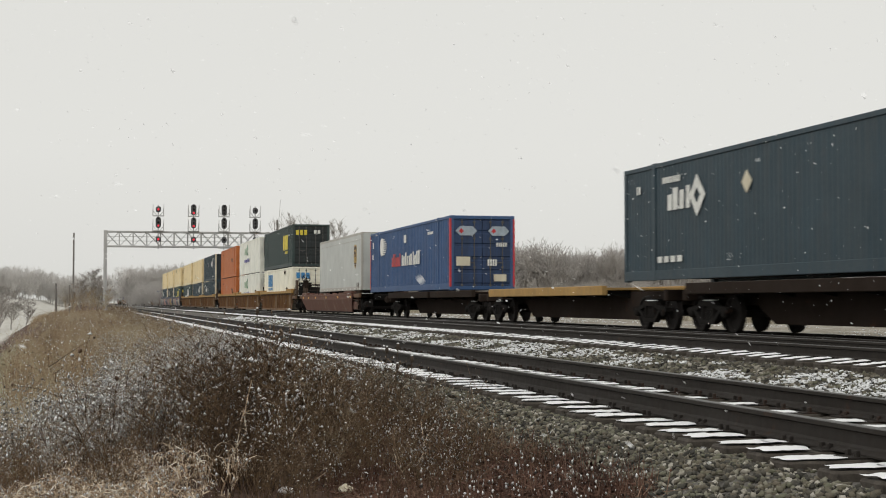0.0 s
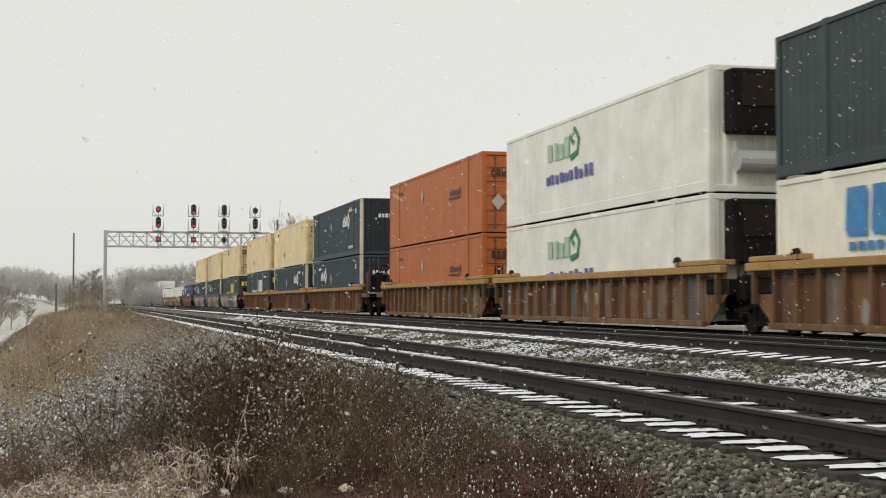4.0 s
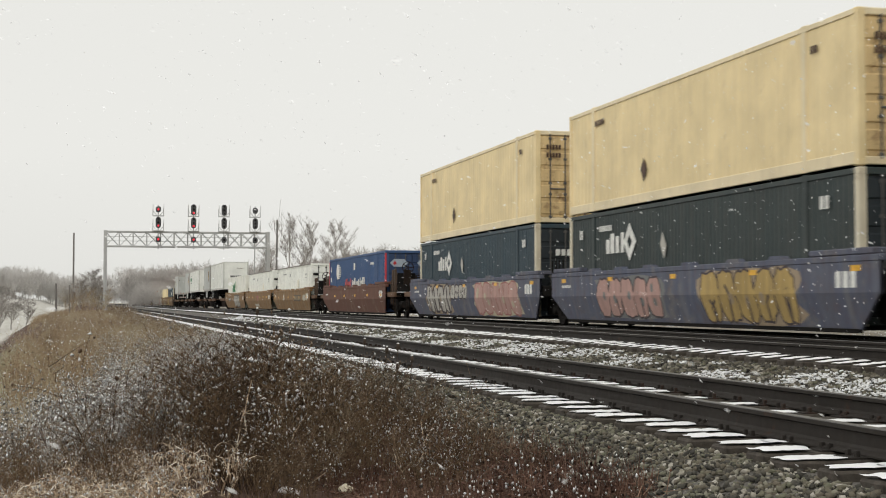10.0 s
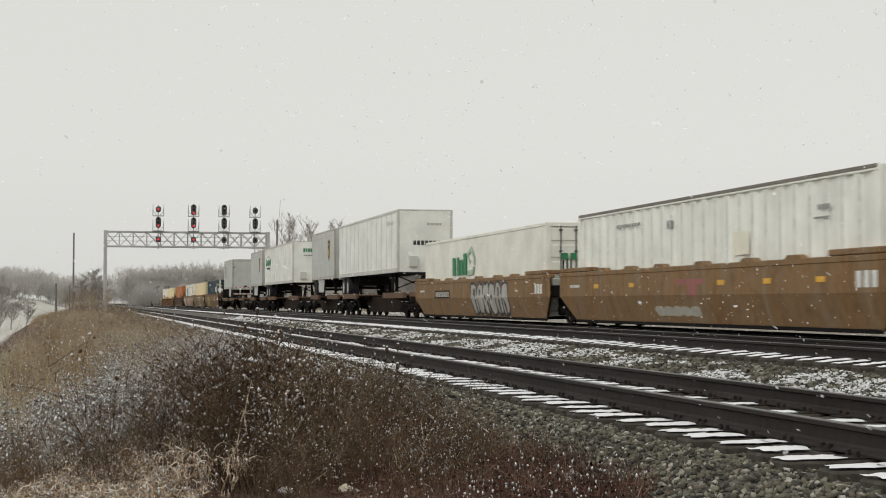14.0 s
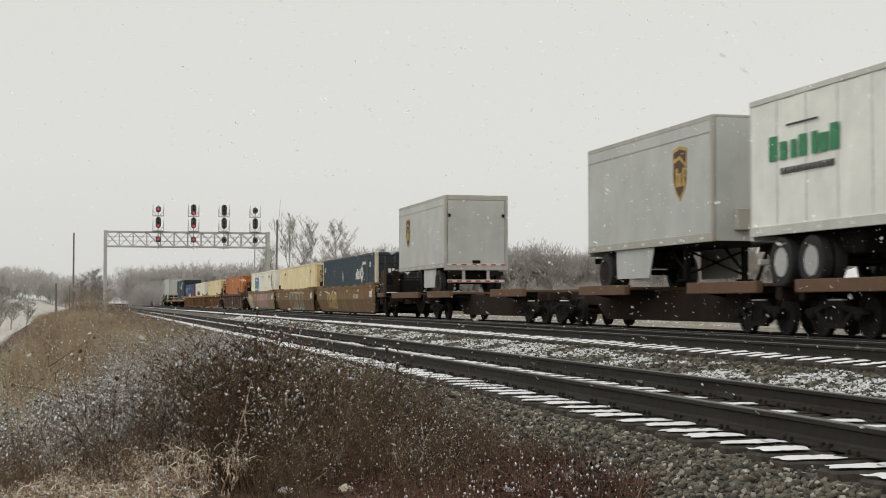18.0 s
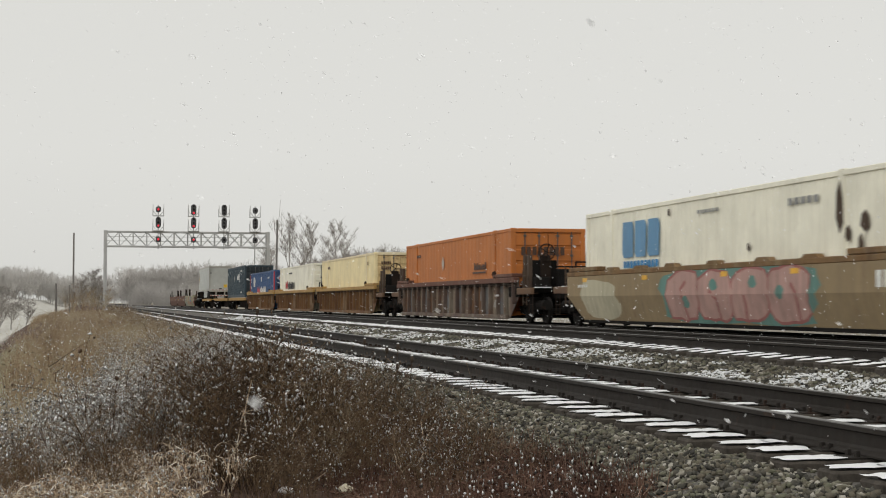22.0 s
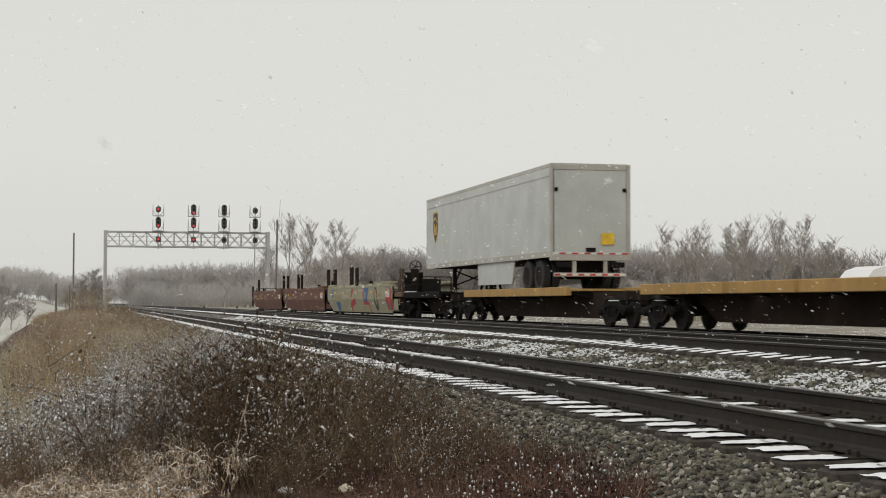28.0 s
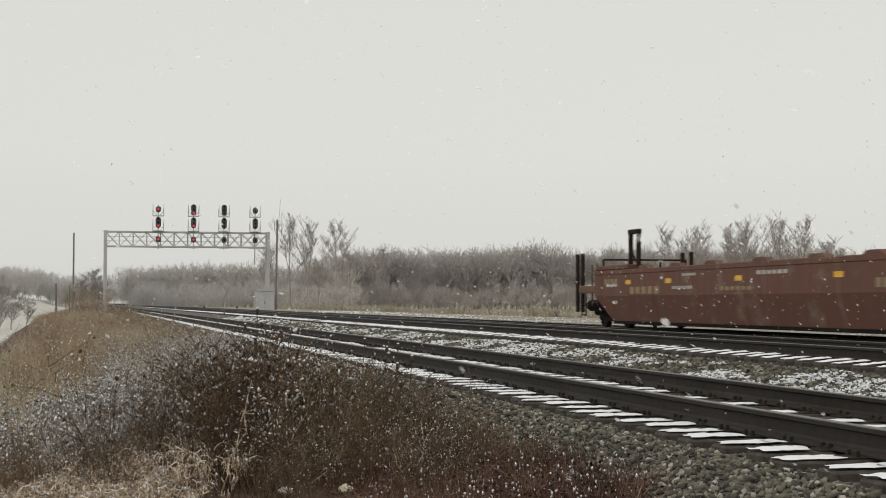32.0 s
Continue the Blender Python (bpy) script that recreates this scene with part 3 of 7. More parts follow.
def corrugated(y0, y1, z0, z1, x, out, pitch, depth, mi=0):
    """A ribbed wall along y at x; ribs stand inwards by depth. out: +1 or -1, the way it faces."""
    n = max(1, round((y1 - y0) / pitch))
    p = (y1 - y0) / n
    ys = []
    for i in range(n):
        a = y0 + i * p
        ys += [(a, 0), (a + 0.34 * p, 0), (a + 0.46 * p, depth), (a + 0.88 * p, depth)]
    ys.append((y1, 0))
    g = Geo()
    vs = [(x - out * d, y, z) for y, d in ys for z in (z0, z1)]
    g.add(vs, [(2 * i, 2 * i + 2, 2 * i + 3, 2 * i + 1) for i in range(len(ys) - 1)], mi)
    return g


def flat(pts, x, th=0.004):
    """A thin plate on the near side of a thing: points in (along, up), pushed out from x."""
    return Geo().prism(pts, 0, x - th, x)


def plate(y0, y1, z0, z1, x, th=0.004):
    return flat([(y0, z0), (y1, z0), (y1, z1), (y0, z1)], x, th)


def bars(parent, y0, y1, z0, z1, x, mat, n, name="marking", seed=1, gap=0.3):
    """A word as a row of upright bars, running the way it is read along the near side."""
    rnd = random.Random(seed)
    g = Geo()
    step = (y1 - y0) / n
    for i in range(n):
        a = y0 + i * step
        zt = z1
        if name == "marking":
            g.prism([(a, z0), (a + step * (1 - gap), z0), (a + step * (1 - gap), zt), (a, zt)], 0, x - 0.004, x)
        else:
            wide, tall = step * rnd.uniform(0.55, 0.86), (zt - z0) * (1.0 if i == 0 else rnd.choice((0.72, 0.72, 0.85, 1.0)))
            g.prism([(a, z0), (a + wide, z0), (a + wide, z0 + tall), (a, z0 + tall)], 0, x - 0.004, x)
        if name != "marking":
            part(name, g, mat, parent)
            g = Geo()
    return part(name, g, mat, parent) if name == "marking" else None


def end_bars(parent, x0, x1, z0, z1, y, mat, n, name="marking"):
    g = Geo()
    step = (x1 - x0) / n
    for i in range(n):
        g.box(x0 + i * step, x0 + (i + 0.72) * step, y - 0.004, y, z0, z1)
    return part(name, g, mat, parent)


def ribbon(path, width, x, th=0.004):
    """One painted stroke along a polyline (along, up), as a thin plate on the near side."""
    g = Geo()
    L, R = [], []
    for i, (a, b) in enumerate(path):
        (p, q), (r, s) = path[max(0, i - 1)], path[min(len(path) - 1, i + 1)]
        d = Vector((r - p, s - q))
        k = Vector((-d.y, d.x)).normalized() * width / 2 if d.length else Vector((0, width / 2))
        L.append((a + k.x, b + k.y))
        R.append((a - k.x, b - k.y))
    n = len(path)
    vs = [(x - th, *p) for p in L + R] + [(x, *p) for p in L + R]
    fs = []
    for i in range(n - 1):
        fs += [(i, i + 1, n + i + 1, n + i), (2 * n + i, 2 * n + i + 1, i + 1, i), (3 * n + i, 3 * n + i + 1, n + i + 1, n + i)]
    return g.add(vs, fs)


def container(label, along, z, mat, post=None, rail=None, end="doors", H=2.896, L=16.15, pitch=0.29, depth=0.045, endmat=None, posts=True, group="containers on the train"):
    """A 53 foot box: ribbed walls, roof, posts, rails and two doors or a ribbed blind end."""
    post, rail, endmat = post or mat, rail or mat, endmat or mat
    c = thing("shipping_container", label, "container", group)
    h, S = L / 2, SIDE
    part("side_wall", corrugated(-h + 0.12, h - 0.12, 0.18, H - 0.1, -S + 0.022, -1, pitch, depth), mat, c)
    part("side_wall", Geo().box(S - 0.05, S - 0.022, -h + 0.12, h - 0.12, 0.18, H - 0.1), mat, c)
    part("roof", corrugated(-h + 0.1, h - 0.1, -S + 0.05, S - 0.05, H - 0.03, 1, 0.5, 0.02).turned(), rail, c)
    part("floor", Geo().cbox(-S + 0.05, S - 0.05, -h + 0.1, h - 0.1, 0.1, 0.2, 0.01), BLACK, c)
    for sx in (-1, 1):
        part("top_rail", Geo().cbox(sx * S - 0.03, sx * S + 0.03, -h + 0.1, h - 0.1, H - 0.12, H - 0.01, 0.012).shift(-sx * 0.03), rail, c)
        part("bottom_rail", Geo().cbox(sx * S - 0.03, sx * S + 0.03, -h + 0.1, h - 0.1, 0.03, 0.27, 0.012).shift(-sx * 0.03), rail, c)
        for sy in (-1, 1):
            g = Geo()
            x0, x1 = (-S, -S + 0.17) if sx < 0 else (S - 0.17, S)
            y0, y1 = (-h, -h + 0.16) if sy < 0 else (h - 0.16, h)
            g.cbox(x0, x1, y0, y1, 0.1, H - 0.1, 0.015)
            g.cbox(x0 - 0.004, x1 + 0.004, y0 - 0.004, y1 + 0.004, 0, 0.13, 0.02)
            g.cbox(x0 - 0.004, x1 + 0.004, y0 - 0.004, y1 + 0.004, H - 0.13, H, 0.02)
            part("corner_post", g, post, c)
        if posts:
            for py in (-6.05, 6.05):
                g = Geo().cbox(sx * S - 0.022, sx * S + 0.022, py - 0.09, py + 0.09, 0.02, H - 0.02, 0.008).shift(-sx * 0.012)
                g.cbox(sx * S - 0.05, sx * S + 0.05, py - 0.13, py + 0.13, H - 0.1, H + 0.012, 0.015).shift(-sx * 0.045, 26)
                part("lifting_post", g, rail, c)
    e = -h
    part("end_wall", Geo().box(-S + 0.15, S - 0.15, h - 0.08, h - 0.05, 0.15, H - 0.12), mat, c)
    part("header", Geo().cbox(-S + 0.15, S - 0.15, e, e + 0.12, H - 0.14, H - 0.005, 0.015), rail if end == "doors" else endmat, c)
    part("sill", Geo().cbox(-S + 0.15, S - 0.15, e, e + 0.12, 0.02, 0.17, 0.015), rail, c)
    if end == "doors":
        for sx in (-1, 1):
            x0, x1 = (-S + 0.17, -0.012) if sx < 0 else (0.012, S - 0.17)
            nb = 5
            hz = (H - 0.34) / nb
            prof = [(e + 0.09, 0.18), (e + 0.055, 0.18)]
            for i in range(nb):
                lo, hi = 0.2 + i * hz + 0.07, 0.2 + (i + 1) * hz - 0.04
                prof += [(e + 0.055, lo), (e + 0.028, lo + 0.03), (e + 0.028, hi - 0.03), (e + 0.055, hi)]
            prof += [(e + 0.055, H - 0.15), (e + 0.09, H - 0.15)]
            g = Geo().prism(prof, 0, x0, x1)
            d = part("door", g, endmat, c)
            for k in (0.28, 0.72):
                bx = x0 + (x1 - x0) * k
                gb = Geo().rod((bx, e + 0.005, 0.12), (bx, e + 0.005, H - 0.12), 0.02, 8)
                for bz in (0.2, 0.9, 1.25, 2.0, H - 0.25):
                    gb.cbox(bx - 0.05, bx + 0.05, e - 0.012, e + 0.045, bz - 0.035, bz + 0.035, 0.01)
                gb.cbox(bx - 0.02, bx + 0.26 * (1 if k < 0.5 else -1), e - 0.02, e + 0.01, 1.05, 1.09, 0.008) if k < 0.5 else gb.cbox(bx - 0.26, bx + 0.02, e - 0.02, e + 0.01, 1.05, 1.09, 0.008)
                part("locking_bar", gb, BAR, d)
    else:
        g = corrugated(-S + 0.17, S - 0.17, 0.17, H - 0.14, 0, -1, 0.24, 0.04)
        g.v = [(y, e + 0.02 - x * -1 if False else e + 0.02 + abs(x), zz) for x, y, zz in g.v]
        part("front_wall", g, endmat, c)
    return ride(c, along, z)


def turned(self):
    """Lays a wall down as a roof: what ran up runs across."""
    self.v = [(z, y, x) for x, y, z in self.v]
    return self


def shift(self, dx, last=24):
    k = len(self.v) - last if last > 24 else 0
    self.v = [(x + dx, y, z) if i >= k or last == 24 else (x, y, z) for i, (x, y, z) in enumerate(self.v)]
    return self


Geo.turned, Geo.shift = turned, shift
FACE = -SIDE + 0.02      # the near side's outer skin


def bogie(parent, y, z=0.0, roller=True):
    """A two-axle truck as a part: side frames, bolster, and four wheels."""
    g = Geo()
    for sx in (-1, 1):
        x0, x1 = sx * 0.98 - 0.07, sx * 0.98 + 0.07
        g.prism([(y - 1.1, 0.46), (y - 1.1, 0.56), (y - 0.5, 0.62), (y - 0.34, 0.72), (y + 0.34, 0.72), (y + 0.5, 0.62), (y + 1.1, 0.56), (y + 1.1, 0.46), (y + 0.5, 0.52), (y + 0.3, 0.6), (y - 0.3, 0.6), (y - 0.5, 0.52)], 0, x0, x1)
        g.prism([(y - 0.74, 0.5), (y - 0.62, 0.52), (y - 0.3, 0.29), (y + 0.3, 0.29), (y + 0.62, 0.52), (y + 0.74, 0.5), (y + 0.36, 0.19), (y - 0.36, 0.19)], 0, x0, x1)
        for k in (-0.27, 0.27):
            g.cbox(x0, x1, y + k - 0.04, y + k + 0.04, 0.28, 0.62, 0.01)
        for a in (-0.89, 0.89):
            g.lathe((sx * 1.0, y + a, 0.44), 0, [(-0.06 * sx, 0.11), (0.05 * sx, 0.11), (0.08 * sx, 0.07), (0.085 * sx, 0.01)], 10)
        for k in (-0.14, 0, 0.14):
            g.rod((sx * 0.98, y + k, 0.28), (sx * 0.98, y + k, 0.52), 0.05, 8)
    g.cbox(-1.0, 1.0, y - 0.2, y + 0.2, 0.5, 0.78, 0.03)
    t = part("bogie", g, BLACK, parent, "grimy black steel two-axle truck")
    part("packed_snow", Geo().cbox(-1.04, -0.93, y - 0.3, y + 0.22, 0.722, 0.75, 0.01), SNOW, t, "snow lying on the side frame")
    for a in (-0.89, 0.89):
        for sx in (-1, 1):
            w = Geo().lathe((sx * 0.75, y + a, 0.43), 0, [(-0.07 * sx, 0.1), (-0.07 * sx, 0.36), (-0.055 * sx, 0.45), (-0.03 * sx, 0.43), (0.06 * sx, 0.42), (0.065 * sx, 0.36), (0.02 * sx, 0.34), (0.03 * sx, 0.14), (0.07 * sx, 0.12), (0.07 * sx, 0.05)], 20)
            part("wheel", w, WHEEL, t)
        part("axle", Geo().rod((-0.75, y + a, 0.43), (0.75, y + a, 0.43), 0.08, 8), WHEEL, t)
    return t
def car_end(parent, y, s, mat, brake=False):
    """The end platform beyond the body at y, pointing s along the train: frame, coupler, ladder posts."""
    a, b = sorted((y, y + s * 1.75))
    part("end_platform", Geo().cbox(-0.55, 0.55, a, b, 0.8, 1.12, 0.03).cbox(-1.25, 1.25, y + s * 0.9 - 0.3, y + s * 0.9 + 0.3, 1.0, 1.14, 0.02), BLACK, parent)
    g = Geo().cbox(-0.14, 0.14, min(y + s * 1.7, y + s * 2.7), max(y + s * 1.7, y + s * 2.7), 0.72, 0.95, 0.04)
    g.cbox(-0.2, 0.2, y + s * 2.45 - 0.2, y + s * 2.45 + 0.2, 0.66, 1.02, 0.06)
    part("coupler", g, DARK, parent)
    for sx in (-1.3, 1.3):
        g = Geo()
        for dy in (0.35, 0.75):
            g.rod((sx, y + s * dy, 0.6), (sx, y + s * dy, 1.72), 0.022, 6)
        for k in range(4):
            g.rod((sx, y + s * 0.35, 0.7 + 0.28 * k), (sx, y + s * 0.75, 0.7 + 0.28 * k), 0.014, 6)
        g.cbox(min(sx, sx * 0.6), max(sx, sx * 0.6), y + s * 0.3 - 0.04, y + s * 0.3 + 0.04, 0.95, 1.05, 0.01)
        part("ladder", g, RUSTPOST, parent)
    part("end_sill", Geo().cbox(-1.42, -1.3, min(y, y + s * 1.55), max(y, y + s * 1.55), 0.94, 1.15, 0.02), WELLB, parent)
    for dy in (0.18, 0.62):
        part("end_post", Geo().cbox(-1.22, -1.1, y + s * dy - 0.11, y + s * dy + 0.11, 1.0, 2.2 if brake else 1.6, 0.02), RUSTPOST, parent, "rust-brown upright post")
    part("brake_cylinder", Geo().rod((-0.95, y + s * 1.05, 0.6), (-0.95, y + s * 1.75, 0.6), 0.16, 12).cbox(-1.12, -0.78, y + s * 0.7 - 0.2, y + s * 0.7 + 0.2, 0.42, 0.86, 0.03), BLACK, parent)
    part("step", Geo().rod((-1.34, y + s * 1.15, 0.95), (-1.34, y + s * 1.15, 0.32), 0.018, 6).rod((-1.34, y + s * 1.5, 0.95), (-1.34, y + s * 1.5, 0.32), 0.018, 6).rod((-1.34, y + s * 1.15, 0.34), (-1.34, y + s * 1.5, 0.34), 0.018, 6).rod((-1.34, y + s * 1.15, 0.62), (-1.34, y + s * 1.5, 0.62), 0.018, 6), DARK, parent)
    part("packed_snow", Geo().cbox(-1.2, -0.7, y + s * 1.3 - 0.16, y + s * 1.3 + 0.16, 1.14, 1.175, 0.012), SNOW, parent, "snow lying on the end platform")
    part("air_tank", Geo().rod((-0.75, y + s * 0.55, 0.72), (0.75, y + s * 0.55, 0.72), 0.17, 12), BLACK, parent)
    part("valve_box", Geo().cbox(-1.1, -0.65, y + s * 0.95 - 0.2, y + s * 0.95 + 0.2, 1.14, 1.5, 0.03), BLACK, parent)
    part("air_hose", Geo().rod((0.3, y + s * 1.9, 0.85), (0.25, y + s * 2.3, 0.45), 0.03, 6), RUBBER, parent)
    g = Geo()
    for x in (-1.2, -0.45, 0.45, 1.2):
        g.rod((x, y + s * 0.12, 0.9), (x, y + s * 0.12, 1.85), 0.03, 6)
    g.rod((-1.2, y + s * 0.12, 1.85), (1.2, y + s * 0.12, 1.85), 0.025, 6).rod((-1.2, y + s * 0.12, 1.45), (1.2, y + s * 0.12, 1.45), 0.025, 6)
    part("end_railing", g, DARK, parent)
    if brake:
        part("control_panel", Geo().cbox(-1.0, -0.15, y + s * 0.28 - 0.05, y + s * 0.28 + 0.05, 1.1, 2.05, 0.02).cbox(-0.3, 0.5, y + s * 0.85 - 0.18, y + s * 0.85 + 0.18, 1.1, 1.75, 0.03), BLACK, parent, "black brake control panel")
        g = Geo().lathe((-0.55, y + s * 0.5, 2.3), 1, [(-0.02, 0.28), (0.02, 0.28), (0.02, 0.245), (-0.02, 0.245), (-0.02, 0.28)], 18, 0, False)
        for k in range(5):
            t = 2 * math.pi * k / 5
            g.rod((-0.55, y + s * 0.5, 2.3), (-0.55 + 0.27 * math.cos(t), y + s * 0.5, 2.3 + 0.27 * math.sin(t)), 0.02, 5)
        g.cbox(-0.72, -0.38, y + s * 0.35 - 0.08, y + s * 0.35 + 0.08, 1.1, 2.2, 0.03)
        part("brake_wheel", g, DARK, parent, "rusty brake wheel on its housing")


def reflectors(parent, ys, z, x=-1.504):
    for y in ys:
        part("reflector", Geo().cbox(x - 0.006, x + 0.004, y - 0.17, y + 0.17, z - 0.055, z + 0.055, 0.002), AMBER, parent)


def well_shell(parent, mat, top, W=1.5, zb=0.16, zt=1.47, L=9.1, ribbed=True, step=0.93):
    cut = 1.0
    outline = [(-L, 0.86), (-L + cut, zb), (L - cut, zb), (L, 0.86), (L, zt), (-L, zt)]
    for sx in (-1, 1):
        if ribbed:
            part("side_sheet", Geo().prism(outline, 0, sx * (W - 0.17) - 0.012, sx * (W - 0.17) + 0.012), mat, parent)
            part("bottom_chord", Geo().cbox(sx * (W - 0.06) - 0.06, sx * (W - 0.06) + 0.06, -L + cut, L - cut, zb - 0.015, zb + 0.12, 0.015), mat, parent)
            n = round((2 * L - 0.6) / step)
            if sx < 0:
                rnd = random.Random(7 * len(TRAIN))
                for i in range(1, n - 1):
                    a, b = (-L + 0.3 + (2 * L - 0.6) * (i + k) / n for k in (0, 1))
                    bay = part("side_panel", plate(a + 0.05, b - 0.05, zb + 0.13, zt - 0.17, -W + 0.155, 0.01), BAYS[rnd.choices(range(len(BAYS)), [3, 0, 2, 5, 3] if mat is WELLP else BAYODDS)[0]], parent)
                    if rnd.random() < 0.3:
                        y, z, w, h = (a + b) / 2 + rnd.uniform(-0.1, 0.1), rnd.uniform(0.5, 0.95), rnd.uniform(0.15, 0.27), rnd.uniform(0.15, 0.35)
                        pts = [(y + w * rnd.uniform(0.6, 1) * math.cos(t), z + h * rnd.uniform(0.6, 1) * math.sin(t)) for t in [2 * math.pi * q / 11 for q in range(11)]]
                        part("paint_remains", flat(pts, -W + 0.143), rnd.choice([PALEWALL, TANWALL, GREYWALL]), bay)
            for i in range(n + 1):
                y = -L + 0.3 + (2 * L - 0.6) * i / n
                z0 = max(zb, 0.86 - (L - abs(y)) * (0.86 - zb) / cut)
                if sx > 0 and i % 2:
                    continue
                part("rib", Geo().cbox(sx * (W - 0.08) - 0.07, sx * (W - 0.08) + 0.07, y - 0.045, y + 0.045, z0, zt - 0.1, 0.012), mat, parent)
        else:
            fold = 0.78
            g = Geo()
            lo, hi = [(-L, 0.86), (-L + cut, zb), (L - cut, zb), (L, 0.86)], None
            xs = lambda z: sx * (W - (0.2 * max(0, fold - z) / (fold - zb)))
            ring = [(-L, 0.86), (-L + cut, zb), (L - cut, zb), (L, 0.86), (L, zt), (-L, zt)]
            k = [(xs(z), y, z) for y, z in ring[:4]] + [(sx * W, L, fold + 0.08), (sx * W, -L, fold + 0.08)]
            g.add(k, [(0, 1, 2, 3, 4, 5)])
            g.add([(sx * W, -L, fold + 0.08), (sx * W, L, fold + 0.08), (sx * W, L, zt), (sx * W, -L, zt)], [(0, 1, 2, 3)])
            inner = [(x - sx * 0.06, y, z) for x, y, z in k[:4]] + [(sx * (W - 0.06), L, zt), (sx * (W - 0.06), -L, zt)]
            g.add(inner, [(0, 1, 2, 3, 4, 5)])
            g.add([k[1], k[2], inner[2], inner[1]], [(0, 1, 2, 3)])
            part("side_sheet", g, mat, parent)
            part("bottom_chord", Geo().cbox(sx * (W - 0.21) - 0.05, sx * (W - 0.21) + 0.05, -L + cut, L - cut, zb - 0.03, zb + 0.05, 0.012), BLACK, parent)
        part("top_chord", Geo().cbox(sx * (W - 0.07) - 0.085, sx * (W - 0.07) + 0.085, -L, L, zt - (0.14 if ribbed else 0.09), zt + 0.035, 0.018), top, parent, "weathered top sill")
    if ribbed:
        for y in (-6.7, 6.9):
            part("lift_lug", Geo().prism([(y - 0.2, zt + 0.03), (y - 0.17, zt + 0.18), (y - 0.06, zt + 0.27), (y + 0.1, zt + 0.25), (y + 0.2, zt + 0.14), (y + 0.12, zt + 0.12), (y + 0.05, zt + 0.18), (y - 0.05, zt + 0.18), (y - 0.1, zt + 0.03)], 0, -W - 0.02, -W + 0.06), DARK, parent)
        for z in (zt - 0.22, zt - 0.17):
            part("brake_pipe", Geo().rod((-W + 0.03, -L + 0.4, z), (-W + 0.03, L - 0.4, z), 0.016, 6), DARK, parent)
    else:
        for y in (-5.2, -3.2, -0.8, 1.6, 3.6, 5.6):
            part("hold_down", Geo().prism([(y - 0.35, zt + 0.03), (y + 0.35, zt + 0.03), (y + 0.22, zt + 0.11), (y - 0.22, zt + 0.11)], 0, -W - 0.01, -W + 0.16), top, parent)
        bars(parent, 7.4, 8.2, 1.1, 1.18, -W - 0.002, CHALK, 5)
        bars(parent, -8.3, -7.5, 0.95, 1.25, -W - 0.002, CHALK, 3)
    part("well_floor", Geo().cbox(-1.3, 1.3, -L + 1.4, L - 1.4, 0.17, 0.27, 0.02), BLACK, parent)
    for s in (-1, 1):
        a, b = sorted((s * (L - 1.05), s * L))
        part("bulkhead", Geo().cbox(-W + 0.12, W - 0.12, a, b, 0.86, 1.2, 0.03), BLACK, parent)
        for sx in (-1, 1):
            part("walkway", Geo().cbox(sx * (W - 0.22) - 0.24, sx * (W - 0.22) + 0.24, s * (L - 1.35) - 1.15, s * (L - 1.35) + 1.15, zt + 0.04, zt + 0.16, 0.02), top, parent)


def well_car(along, mat, top=None, ribbed=True, ends=(0, 0), label="", bogies=(1, 1), name="well_car", zt=1.47, reach=9.35, L=9.1, group="well cars of the train"):
    c = thing(name, label, "freight car", group)
    well_shell(c, mat, top or mat, ribbed=ribbed, zt=zt, L=L)
    for s, e, b in ((-1, ends[0], bogies[0]), (1, ends[1], bogies[1])):
        # added black block for the shade round the truck; it closes the see-through gap
        part("shade_filler_block", Geo().cbox(-0.9, 0.9, min(s * (L - 1.3), s * (reach + 0.5)), max(s * (L - 1.3), s * (reach + 0.5)), 0.3, 0.84, 0.03), BLACK, c)
        if b:
            bogie(c, s * reach)
        if e:
            car_end(c, s * L, s, top or mat, brake=e == 2)
        else:
            part("joint_casting", Geo().cbox(-1.1, 1.1, min(s * (L - 0.1), s * (reach + 0.2)), max(s * (L - 0.1), s * (reach + 0.2)), 0.72, 1.28, 0.05), BLACK, c)
            for sx in (-1.12, 1.12):
                g = Geo()
                for dy in (0.1, 0.45):
                    g.rod((sx, s * (L + dy), 0.7), (sx, s * (L + dy), 1.95), 0.025, 6)
                part("guide_post", g, BLACK, c)
    return ride(c, along, 0)


def guide_frames(c, ys, mat, z=1.5, h=1.05):
    """Tall portal frames on the sills of an empty well."""
    for y in ys:
        for sx in (-1.3,):
            g = Geo().cbox(sx - 0.05, sx + 0.05, y - 0.32, y - 0.22, z, z + h, 0.012).cbox(sx - 0.05, sx + 0.05, y + 0.22, y + 0.32, z, z + h, 0.012)
            g.cbox(sx - 0.06, sx + 0.06, y - 0.34, y + 0.34, z + h - 0.12, z + h, 0.015)
            g.rod((sx, y - 0.24, z + 0.1), (sx, y + 0.24, z + h * 0.5), 0.025, 6)
            part("guide_frame", g, mat, c, "dark upright steel guide frame")


